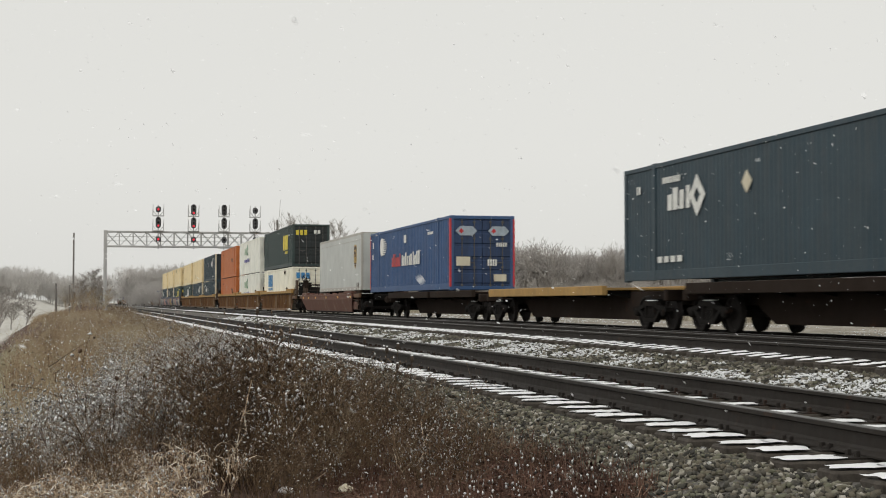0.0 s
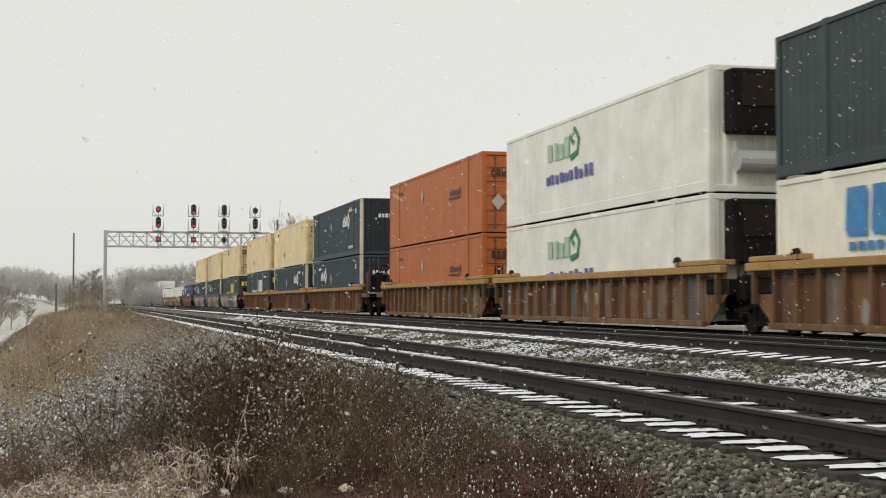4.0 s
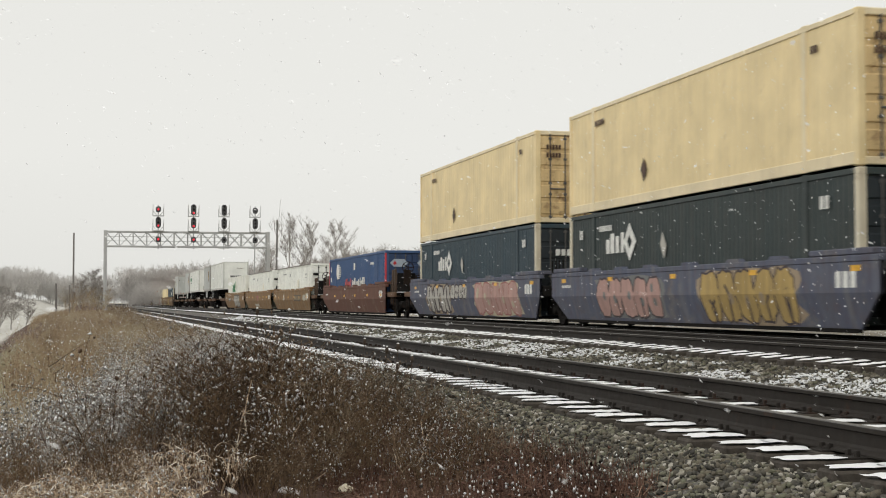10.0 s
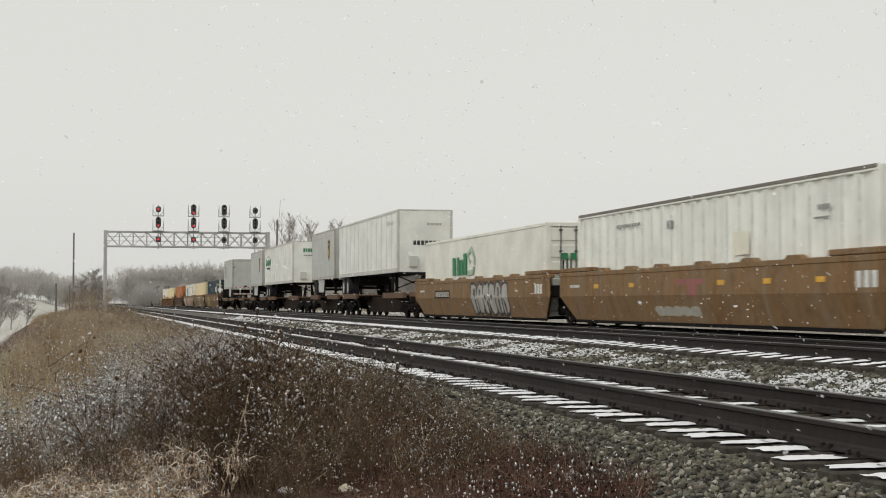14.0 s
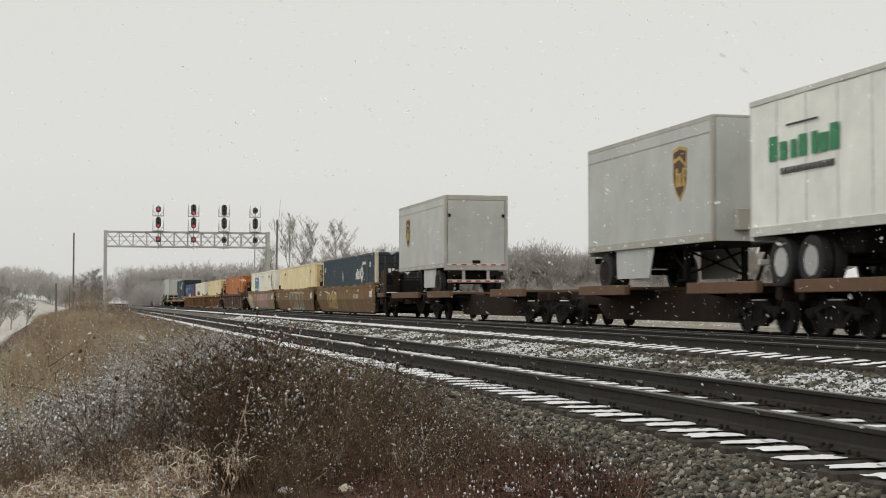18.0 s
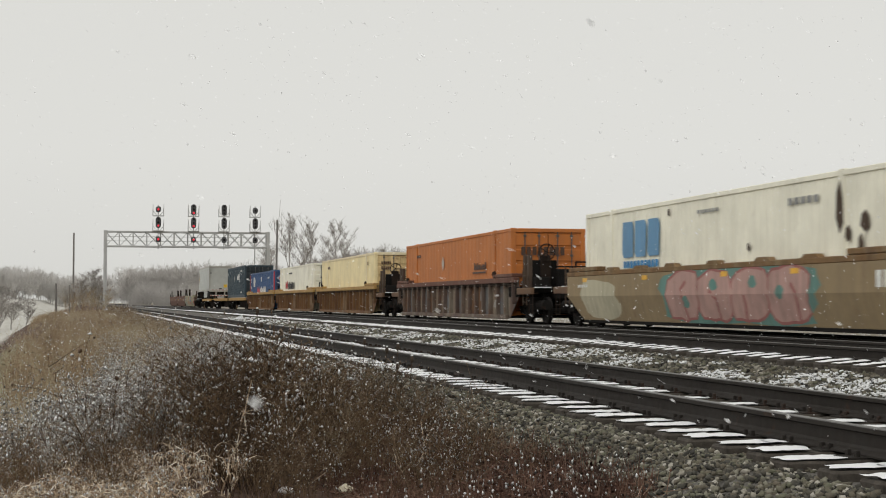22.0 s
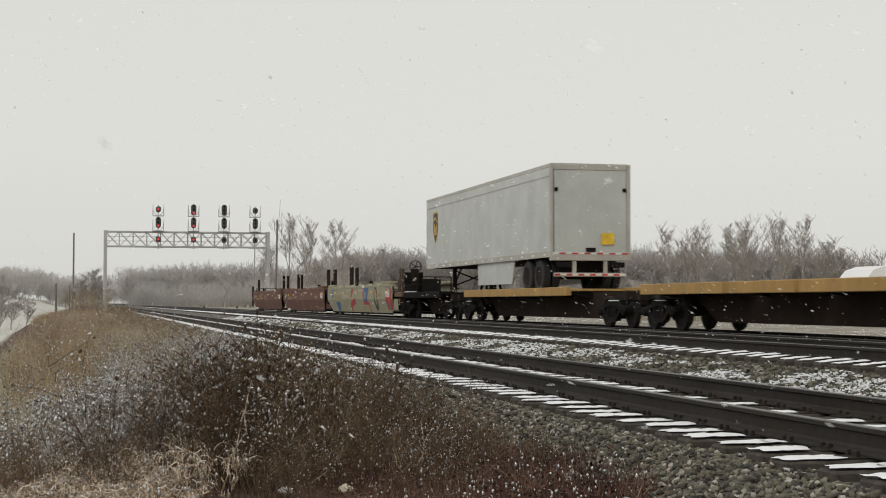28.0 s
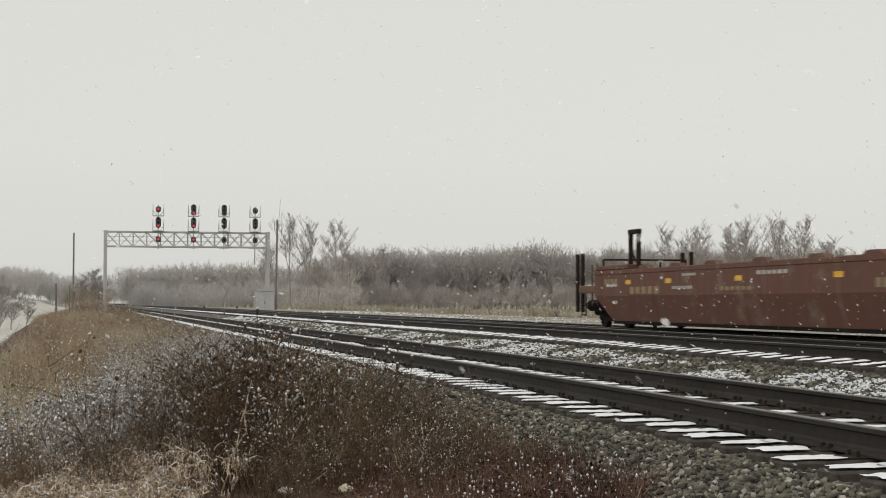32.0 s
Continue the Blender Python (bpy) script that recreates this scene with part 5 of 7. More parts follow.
end_bars(c, 0.2, 0.7, 2.25, 2.5, -8.1, CHALK, 2)


def reefer(label, along, z, small):
    c = container(label, along, z, REEFER, depth=0.004, pitch=1.2, endmat=REEFER, end="front")
    x = FACE - 0.03
    bars(c, 1.6, 3.7, 1.75, 2.35, x, PALEG if not small else GREEN, 4, "lettering", 2, 0.4)
    part("emblem", ribbon([(1.5, 1.7), (0.9, 1.8), (0.75, 2.2), (1.1, 2.5), (1.5, 2.3), (1.2, 2.1)], 0.16, x), GREEN, c)
    if not small:
        bars(c, -0.4, 3.9, 1.05, 1.4, x, PURPLE, 10, "wordmark", 4)
    y = -8.075
    part("cooling_unit", Geo().cbox(-0.95, 0.95, y - 0.5, y, 1.3, 2.75, 0.05), BLACK, c, "black cooling unit on the end wall")
    part("grille", Geo().cbox(-0.7, 0.7, y - 0.53, y - 0.5, 1.9, 2.6, 0.01), DARK, c)
    part("fuel_tank", Geo().rod((-0.7, y - 0.2, 0.7), (0.7, y - 0.2, 0.7), 0.25, 14), GALV, c)
    return c


reefer("white refrigerated container with pale green lettering", mid(-231.14), UP, False)
reefer("white refrigerated container with a green emblem, lower of two", mid(-231.14), LOW, False)


def orange_box(label, along, z, mat=ORANGE):
    c = container(label, along, z, mat, depth=0.006, pitch=0.5, endmat=mat)
    x = FACE - 0.03
    bars(c, -5.0, -3.4, 1.6, 1.85, x, BROWNL, 9, "lettering", 8, 0.15)
    part("logo_underline", plate(-5.0, -3.2, 1.47, 1.53, x), BROWNL, c)
    bars(c, 5.2, 6.0, 2.3, 2.42, x, BROWNL, 6)
    for zz in (1.95,):
        part("pale_diamond", flat([(1.3, zz - 0.28), (1.5, zz), (1.3, zz + 0.28), (1.1, zz)], x), SPRAYW, c)
    end_bars(c, -0.95, 0.6, 2.0, 2.28, -8.1, BROWNL, 8, "lettering")
    part("pale_diamond", Geo().prism([(-0.95, 1.1), (-0.7, 1.4), (-0.45, 1.1), (-0.7, 0.8)], 1, -8.105, -8.1), SPRAYW, c)
    return c


orange_box("orange container with dark lettering, upper of two", mid(-211.89), UP)
orange_box("orange container with dark lettering, lower of two", mid(-211.89), LOW)


def umax(label, along, z, mat, logo_y, end="doors", logo_z=1.9, post=POSTW):
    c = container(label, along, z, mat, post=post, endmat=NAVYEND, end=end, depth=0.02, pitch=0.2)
    diamond_logo(c, logo_y, logo_z, 0.94)
    x = FACE - 0.03
    s = 1 if logo_y > 0 else -1
    bars(c, s * 4.6, s * 5.6, 2.35, 2.5, x, CHALK, 7) if s > 0 else bars(c, -5.7, -4.7, 2.35, 2.5, x, CHALK, 7)
    bars(c, -5.9, -4.6, 0.4, 0.55, x, CHALK, 4)
    part("pale_mark", flat([(1.0, 1.5), (1.25, 1.85), (1.1, 2.15), (0.85, 1.8)], x), SPRAYW, c)
    bars(c, -7.0, -6.6, 2.2, 2.45, x, CHALK, 2)
    bars(c, 6.9, 7.2, 2.2, 2.45, x, CHALK, 2)
    end_diamond(c, 2.0, 1.1, x=-0.1 if end == "doors" else 0.2)
    end_bars(c, 0.45, 1.0, 2.0, 2.2, -8.1, CHALK, 4)
    return c


three([-188.27, -169.1, -149.61], WELLY, WELLT, True, "rusty yellow ribbed well car under stacked containers")
umax("slate navy container with cream corner posts, upper of two", mid(-188.27), UP, NAVY, -4.17, end="front")
umax("slate navy container with a white emblem, lower of two", mid(-188.27), LOW, NAVY, 3.4, logo_z=2.0)


def beige(label, along, z, mat=None, rust_end=False, patch=None):
    c = container(label, along, z, mat or BEIGE, depth=0.008, pitch=0.3, end="front" if rust_end else "doors", endmat=BEIGEDOOR, rail=BEIGERAIL)
    x = FACE - 0.03
    bars(c, 5.2, 5.9, 2.35, 2.5, x, BROWNL, 5)
    bars(c, -6.6, -6.3, 2.3, 2.45, x, BROWNL, 2)
    part("placard", flat([(2.3, 0.55), (2.5, 0.85), (2.3, 1.15), (2.1, 0.85)], x), BROWNL if not patch else WELLD, c)
    end_bars(c, -0.95, -0.45, 2.3, 2.45, -8.1, BROWNL, 5)
    end_bars(c, -0.95, -0.45, 2.05, 2.2, -8.1, BROWNL, 5)
    if patch:
        part("dark_patch", plate(1.1, 1.9, 2.2, 2.7, x), DARK, c)
    if rust_end:
        part("placard", Geo().prism([(0.15, 0.9), (0.5, 1.25), (0.85, 0.9), (0.5, 0.55)], 1, -8.105, -8.095), DARK, c)
    return c


beige("beige container stained with rust, upper of two", mid(-169.1), UP)
umax("slate navy container with a white emblem under a beige one", mid(-169.1), LOW, NAVY, -3.98, logo_z=2.0)
beige("beige container with a rusty blind end, upper of two", mid(-149.61), UP, rust_end=True)


def green_box(label, along, z, mat, letter):
    c = container(label, along, z, mat, depth=0.02, pitch=0.25, endmat=CHAREND)
    block_logo(c, -1.0, 1.8, 0.95, 2.5, letter, letter)
    bars(c, 0.1, 3.6, 1.3, 1.52, FACE - 0.03, letter, 14, "wordmark", 9, 0.3)
    bars(c, -6.4, -4.8, 2.4, 2.55, FACE - 0.03, letter, 8)
    end_bars(c, -1.0, 0.0, 2.0, 2.4, -8.1, LIME, 3, "lettering")
    end_bars(c, 0.35, 1.0, 1.25, 1.5, -8.1, LIME, 2)
    end_bars(c, -0.85, -0.5, 1.35, 1.65, -8.1, CHALK, 1)
    return c


green_box("dark green container with white and yellow block letters", mid(-149.61), LOW, GREENB, CHALK)

a, b, d = three([-126.12, -106.55, -87.14], WELLG, WELLG, False, "blue-grey smooth well car covered in graffiti", zt=1.5)
spray(a, 4.7, 7.3, 0.22, 1.42, SPRAYC, 1, n=1, line=DUSK, width=0.12)
spray(a, -0.2, 4.1, 0.24, 1.38, PINK, 2, n=6, line=DUSK, cloud=PALEWALL)
spray(a, -7.9, -4.9, 0.24, 1.42, SPRAYC, 3, n=4, line=ROSE, cloud=PALEWALL)
bars(a, -4.6, -1.2, 0.92, 1.1, -1.503, SPRAYW, 12)
spray(b, 0.8, 5.2, 0.26, 1.36, PINK, 4, n=5, line=DUSK, cloud=GREYWALL)
spray(b, -6.0, -1.6, 0.22, 1.42, SPRAYY, 5, n=5, line=DUSK, cloud=TANWALL)
spray(d, 2.2, 5.9, 0.24, 1.42, SPRAYW, 6, n=4, line=DUSK, cloud=TANWALL, width=0.09)
spray(d, -0.4, 2.0, 0.8, 1.38, SPRAYW, 7, n=4, line=DUSK)
spray(d, -6.8, -1.5, 0.22, 1.42, PINK, 8, n=5, line=ROSE, cloud=SPRAYC)
for w in (a, b, d):
    reflectors(w, (-8.3, -4.2, 0.0, 4.2, 8.0), 1.3)
beige("beige container with a dark patch and rusted doors", mid(-126.12), UP, patch=True)
green_box("dark green container with yellow block letters", mid(-126.12), LOW, GREENB, LIME)
beige("beige container with rusted doors, upper of two", mid(-106.55), UP)
umax("charcoal container with a white emblem under a beige one", mid(-106.55), LOW, NAVYB, 3.7, logo_z=2.0)
beige("beige container stained with rust, upper of two", mid(-87.14), UP)
umax("navy container with a white emblem in a graffiti well", mid(-87.14), LOW, NAVY, 3.45, logo_z=1.95)

w = well_car(mid(-63.67), WELLM, WELLM, False, (2, 2), "maroon smooth-sided well car with yellow reflectors", zt=1.5)
reflectors(w, (-8.0, -4.6, -1.2, 2.0, 5.0), 1.05)
stack_train("blue ribbed container with red edges in a maroon well", mid(-63.67), LOW)


def reefer_rib(label, along, z):
    c = container(label, along, z, RIBWHITE, depth=0.05, pitch=0.62, endmat=RIBWHITE, rail=RIBWHITE, posts=False)
    x = FACE - 0.03
    bars(c, -6.3, -5.8, 2.2, 2.3, x, MARKGREY, 3)
    part("panel_mark", plate(-6.3, -5.7, 2.03, 2.07, x), MARKGREY, c)
    bars(c, 3.3, 5.0, 2.38, 2.46, x, MARKGREY, 8)
    bars(c, 1.2, 1.6, 2.2, 2.4, x, MARKGREY, 2)
    part("roof_edge", Geo().cbox(-SIDE - 0.008, -SIDE + 0.03, -8.0, 8.0, 2.82, 2.9, 0.01), DIRTYEDGE, c, "grey roof edging")
    for i in range(26):
        y = -7.95 + 0.62 * i
        part("rib_line", Geo().box(-SIDE + 0.012, -SIDE + 0.024, y - 0.03, y + 0.03, 0.28, 2.78), RIBGREY, c)
    part("faded_panel", plate(-2.9, -2.1, 1.45, 1.95, x), CREAM, c, "faded yellowish panel")
    for zz in (1.35, 2.15):
        part("hinge", Geo().cbox(-SIDE + 0.15, -SIDE + 0.45, -8.12, -8.06, zz, zz + 0.14, 0.01), BLACK, c)
    return c


a, b, d = three([-40.24, -20.46, -1.34], [WELLO, WELLO, WELLO], WELLO, False, "tan-orange smooth well car with faded markings", zt=1.5)
reflectors(a, (-7.6, -4.4, -2.0, 1.0, 3.6, 6.0, 8.0), 1.05)
part("number_board", plate(-5.0, -1.9, 0.82, 1.18, -1.502), INK, a)
bars(a, -4.9, -2.0, 0.87, 1.13, -1.507, WELLD, 9)
spray(a, -6.9, -6.0, 0.8, 1.2, SPRAYW, 10, n=2, line=SPRAYC)
spray(a, -7.9, -7.2, 0.85, 1.3, SPRAYW, 30, n=2, line=SPRAYC)
bars(a, 3.0, 3.8, 0.85, 1.2, -1.503, CHALK, 2)
part("red_mark", painted([(0.6, 1.22), (-1.0, 1.22), (-1.0, 1.1), (-0.6, 1.1), (-0.6, 0.82), (-0.1, 0.82), (-0.1, 1.1), (0.6, 1.1)], 0.003), ROSE, b, "faded red mark")
spray(b, -0.6, 2.0, 0.36, 0.6, SPRAYW, 12, n=5, line=SPRAYC, width=0.02)
reflectors(b, (-4.1, -1.9, -6.3, 3.4, 6.0), 1.12)
spray(d, -4.6, 0.0, 0.22, 1.42, SPRAYW, 13, n=6, line=INK, width=0.1)
part("number_board", plate(3.2, 5.6, 0.85, 1.15, -1.502), DARK, d)
bars(d, 3.3, 5.5, 0.9, 1.1, -1.507, SPRAYW, 8)
reefer_rib("white ribbed refrigerated container in a tan well", mid(-40.24), LOW)
reefer_rib("white ribbed container with black hinges in a tan well", mid(-20.46), LOW)
c = container("cream refrigerated container with green lettering", mid(-1.34), LOW, REEFER, depth=0.004, pitch=1.2, posts=False)
bars(c, 1.4, 3.6, 1.45, 2.25, FACE - 0.03, GREEN, 4, "lettering", 2, 0.45)
part("emblem", ribbon([(1.3, 1.5), (0.5, 1.55), (0.3, 2.0), (0.7, 2.4), (1.3, 2.2), (0.9, 1.9)], 0.2, FACE - 0.03), PALEG, c)
end_bars(c, -0.8, 0.6, 1.75, 1.95, -8.1, GREEN, 5)

# trailers on spine cars
spine_car(18.6, 35.0, [(-7.6, -3.0), (4.0, 8.1)], "spine car carrying a long white trailer", hitch=(-6.9,), deckmat=WELLB)
spine_car(35.8, 51.0, [(-6.8, -3.2), (0.2, 3.2)], "spine car carrying a short grey trailer", hitch=(-5.2,), deckmat=WELLB)
spine_car(51.8, 69.2, [(-7.8, -3.6), (4.2, 8.5)], "spine car carrying a white trailer", hitch=(-4.4,), deckmat=WELLB)
spine_car(70.0, 85.4, [(-7.0, -3.4), (0.6, 4.2)], "spine car carrying a short grey trailer", hitch=(-5.4,), deckmat=WELLB)
spine_car(86.2, 101.5, [(-6.4, -2.6), (3.2, 7.0)], "empty stretch of a rusty spine car", deckmat=WELLB)
spine_car(95.2 + 7.0, 109.4, [(-3.2, 2.2)], "short rusty spine platform under a grey trailer", trucks=False, deckmat=WELLB)
t = trailer("long white box trailer on a spine car", 28.33, 15.6, WHITE, WHITEF, front="near", axles=2, seams=1.22)
bars(t, -6.8, -5.4, 3.3, 3.45, FACE - 0.03, CHALK, 5)
end_bars(t, -0.55, 0.75, 2.3, 2.5, -7.81, INK, 7)
end_bars(t, 0.1, 0.8, 3.2, 3.3, -7.81, SPRAYW, 6)
t = trailer("short grey box trailer with a shield emblem", 41.96, 8.32, SILVER, SILVERD, front="near", axles=1, skirt=(2.2, 4.4))
shield(t, -2.35, 2.72, 1.3)
t = trailer("long white box trailer with green lettering", 63.0, 15.9, WHITE, WHITEF, front="near", axles=2, seams=1.22)
bars(t, 4.2, 7.1, 2.55, 3.05, FACE - 0.03, GREEN, 7, "lettering", 2, 0.25)
bars(t, 4.4, 6.6, 2.25, 2.38, FACE - 0.03, INK, 13)
part("logo_swoosh", plate(5.0, 6.3, 3.2, 3.24, FACE - 0.03), INK, t)
end_bars(t, -0.55, 0.6, 3.15, 3.4, -7.96, GREEN, 7, "lettering")
end_bars(t, -0.5, 0.6, 2.9, 2.96, -7.96, INK, 16)
end_bars(t, 0.35, 0.95, 3.6, 3.72, -7.96, INK, 8)
for x, z, r in ((0.52, 1.75, 0.09), (0.95, 1.5, 0.09), (0.5, 1.35, 0.07), (0.65, 1.3, 0.05), (0.35, 1.35, 0.05), (0.95, 1.25, 0.05)):
    part("socket", Geo().lathe((x, -7.97, z), 1, [(0.0, r), (-0.04, r), (-0.04, r * 0.6)], 10), INK, t)
t = trailer("short grey box trailer with a shield emblem", 77.0, 8.2, SILVER, SILVERD, front="near", axles=1, skirt=(2.0, 4.6))
shield(t, -2.35, 2.72, 1.3)
t = trailer("short grey box trailer seen from its roll-up door", 102.1, 8.5, SILVER, SILVERD, front="far", axles=1, skirt=(1.7, 3.9))
shield(t, 2.35, 2.7, 1.3)

a, b, d = three([111.89, 131.3, 150.76], [WELLN, WELLN, WELLD], WELLN, False, "tan-brown smooth well car sprayed with graffiti", zt=1.5)
spray(a, 2.0, 5.2, 0.25, 1.38, SPRAYY, 14, n=3, line=DUSK)
bars(a, -4.6, -3.1, 0.9, 1.12, -1.503, SPRAYW, 4)
spray(b, -4.3, 1.5, 0.22, 1.44, WELLN, 15, n=4, line=SPRAYC, cloud=TEAL, width=0.11)
spray(d, -5.1, 1.8, 0.22, 1.46, PINK, 17, n=4, line=ROSE, cloud=TEAL, width=0.06)
spray(d, 5.2, 7.8, 0.22, 1.3, SPRAYC, 20, n=1, line=SPRAYC)
for w in (a, b, d):
    reflectors(w, (-8.3, -4.6, -1.4, 3.2, 7.6), 1.3)
umax("navy container with a white emblem in a rusty well", mid(111.89), LOW, NAVY, -4.2, logo_z=1.9)
beige("beige container alone in a graffiti well", mid(131.3), LOW, BEIGE2)
c = container("cream container with faded blue block letters", mid(150.76), LOW, CREAM, depth=0.02, pitch=0.3, end="front")
block_logo(c, 5.3, 2.05, 0.92, 2.6, FADEBLUE)
bars(c, 2.8, 5.2, 1.32, 1.5, FACE - 0.03, CYAN, 10)
bars(c, -5.2, -3.9, 2.36, 2.5, FACE - 0.03, MARKGREY, 5)
bars(c, -0.7, 0.5, 2.46, 2.54, FACE - 0.03, MARKGREY, 6)
for y, z, w, h in ((-6.0, 2.2, 0.14, 0.5), (-6.3, 1.7, 0.1, 0.16), (-6.9, 1.9, 0.16, 0.2), (-6.75, 1.45, 0.1, 0.24), (2.1, 2.6, 0.06, 0.1), (-2.2, 1.6, 0.07, 0.1)):
    part("rust_patch", flat([(y - w, z - h * 0.6), (y, z - h), (y + w, z - h * 0.4), (y + w * 0.7, z + h * 0.6), (y - w * 0.2, z + h), (y - w * 0.9, z + h * 0.3)], FACE - 0.034), RUSTPOST, c, "patch of rust")

well_car(mid(174.3), WELLP, WELLM, True, (2, 2), "dull purple ribbed well car with rusty stains")
orange_box("orange container with dark lettering alone in a ribbed well", mid(174.3), LOW, ORANGE2)

three([197.76, 217.35, 237.07], [WELLY, WELLY, WELLY], WELLT, True, "rusty yellow-brown ribbed well car")
beige("beige container with dirty doors in a ribbed well", mid(197.76), LOW, BEIGE2)
c = container("cream container with red and grey block letters", mid(217.35), LOW, CREAM, depth=0.004, pitch=0.6)
bars(c, 3.85, 5.1, 1.42, 1.95, FACE - 0.03, RED, 3, "lettering", 2, 0.15)
bars(c, 0.55, 3.75, 1.36, 1.85, FACE - 0.03, INK, 9, "wordmark", 3, 0.3)
bars(c, 1.6, 3.2, 2.4, 2.5, FACE - 0.03, INK, 9)
part("logo_cross", Geo().prism([(-0.35, 1.6), (-0.1, 1.6), (0.15, 1.9), (0.4, 1.6), (0.65, 1.6), (0.28, 2.02), (0.62, 2.45), (0.38, 2.45), (0.15, 2.17), (-0.08, 2.45), (-0.32, 2.45), (0.02, 2.02)], 1, -8.11, -8.1), RED, c)
stack_train("blue ribbed container with red edges in a yellow well", mid(237.07), LOW)

spine_car(257.4, 273.4, [(-7.6, 7.6)], "yellow-decked spine car under a navy container", hitch=())
umax("navy container with a white emblem on a spine car", mid(258.19), 1.15, NAVY, -3.0, post=NAVY)
spine_car(274.4, 290.6, [(-7.6, -1.0), (-0.8, 2.2), (2.5, 7.4)], "empty yellow-decked spine car")
spine_car(291.4, 309.2, [(-4.6, 7.2)], "spine car under a long grey trailer with yellow deck edges", hitch=(8.1,))
spine_car(310.0, 319.6, [(-3.4, 3.2)], "end platform of a spine car with black fittings", deckmat=BLACK)
t = trailer("long grey box trailer with a shield emblem", 305.4, 16.4, SILVER, SILVERD, front="far", axles=2, skirt=(4.0, 8.6))
shield(t, 6.6, 2.7, 1.3)
part("yellow_sticker", Geo().box(0.35, 0.75, -8.23, -8.2, 1.45, 1.8), YELLOW, t)

# three empty wells bring up the rear
a, b, d = three([320.5, 339.85, 359.15], [WELLS, WELLM, WELLM], [WELLS, WELLM, WELLM], False, ["empty sage-grey well car with red and blue graffiti", "empty maroon well car with guide frames", "last maroon well car of the train, empty"], brake=(2, 1), zt=1.5)
for w, portals, pairs, tall in ((a, (7.7, 2.4), (0.85,), 10.0), (b, (8.15, 2.95), (1.45,), 10.4), (d, (6.65,), (3.35,), 0)):
    guide_frames(w, portals, DARK)
    for y in pairs:
        for sx in (-1.3,):
            for dy in (-0.25, 0.25):
                part("guide_post", Geo().cbox(sx - 0.04, sx + 0.04, y + dy - 0.04, y + dy + 0.04, 1.5, 1.85 if w is d else 2.5, 0.01), DARK, w)
    if tall:
        for sx in (-1.3,):
            for dy in (-0.3, 0.3):
                part("guide_post", Geo().cbox(sx - 0.045, sx + 0.045, tall + dy - 0.045, tall + dy + 0.045, 0.6, 2.6, 0.01), DARK, w)
for dy in (0.0, 0.42):
    part("end_post", Geo().cbox(-1.38, -1.28, 10.5 + dy, 10.6 + dy, 0.42, 2.05, 0.015), DARK, d)
part("end_beam", Geo().cbox(-1.35, 1.35, 9.1, 10.8, 1.0, 1.12, 0.02), DARK, d)
for w in (a, b, d):
    reflectors(w, (-7.6, -4.0, 0.2, 4.0, 6.6), 1.2)
    bars(w, 4.6, 6.6, 0.9, 1.08, -1.503, WELLD, 5)
    bars(w, 7.4, 8.4, 1.15, 1.3, -1.503, WELLD, 4)
    bars(w, 2.6, 3.8, 1.0, 1.07, -1.503, SPRAYW, 7)
    bars(w, 2.4, 3.2, 1.3, 1.36, -1.503, SPRAYW, 5)
    bars(w, -2.0, -0.6, 1.26, 1.34, -1.503, SPRAYW, 6)
    bars(w, -8.4, -7.8, 1.02, 1.3, -1.503, SPRAYW, 2)
    bars(w, -6.4, -5.2, 0.95, 1.12, -1.503, WELLD, 5)
    bars(w, 7.5, 7.9, 0.65, 0.8, -1.46, SPRAYW, 2)
part("graffiti", painted([(6.4, 0.72), (5.05, 0.72), (5.35, 0.24), (6.1, 0.24)], 0.003), SPRAYB, a, "blue sprayed block")
part("graffiti", painted([(7.6, 1.42), (7.1, 1.42), (7.15, 0.9), (7.6, 0.95)], 0.003), SPRAYB, a, "blue sprayed block")
part("graffiti", brushed([(0.9, 1.42), (1.35, 1.2), (1.5, 1.0), (1.1, 0.82), (0.75, 0.72), (1.5, 0.62), (1.9, 0.45), (1.7, 0.2)], 0.3, 0.004), SPRAYR, a, "red sprayed curl")
part("graffiti", painted([(0.9, 0.85), (0.3, 0.92), (0.25, 0.62), (0.8, 0.6)], 0.006), SPRAYR, a)
part("graffiti", painted([(-2.0, 1.44), (-3.3, 1.46), (-2.95, 0.75), (-2.1, 0.72)], 0.003), SPRAYB, a, "blue sprayed block")
part("graffiti", brushed([(-1.85, 1.44), (-1.95, 0.66), (-3.15, 0.66), (-3.4, 0.24)], 0.18, 0.006), SPRAYR, a, "red sprayed angle")
part("graffiti", painted([(-2.3, 1.2), (-2.6, 1.25), (-2.55, 0.9), (-2.35, 0.85)], 0.005), SPRAYY, a)
part("graffiti", brushed([(-5.1 + 0.33 * math.cos(t * 0.6), 0.88 + 0.48 * math.sin(t * 0.6)) for t in range(12)], 0.26, 0.004), DUSK, a, "dark sprayed ring")
part("graffiti", brushed([(-5.0 + 0.2 * math.cos(t * 0.6), 0.95 + 0.36 * math.sin(t * 0.6)) for t in range(8)], 0.1, 0.006), SPRAYY, a)
spray(a, -8.9, -7.5, 0.3, 1.4, SPRAYR, 26, n=2, line=SPRAYY, cloud=SPRAYB)
bars(d, -0.4, 1.2, 0.95, 1.03, -1.503, WELLD, 6)
# ---- signal gantry, poles, cabinet ----
GY = 167.0


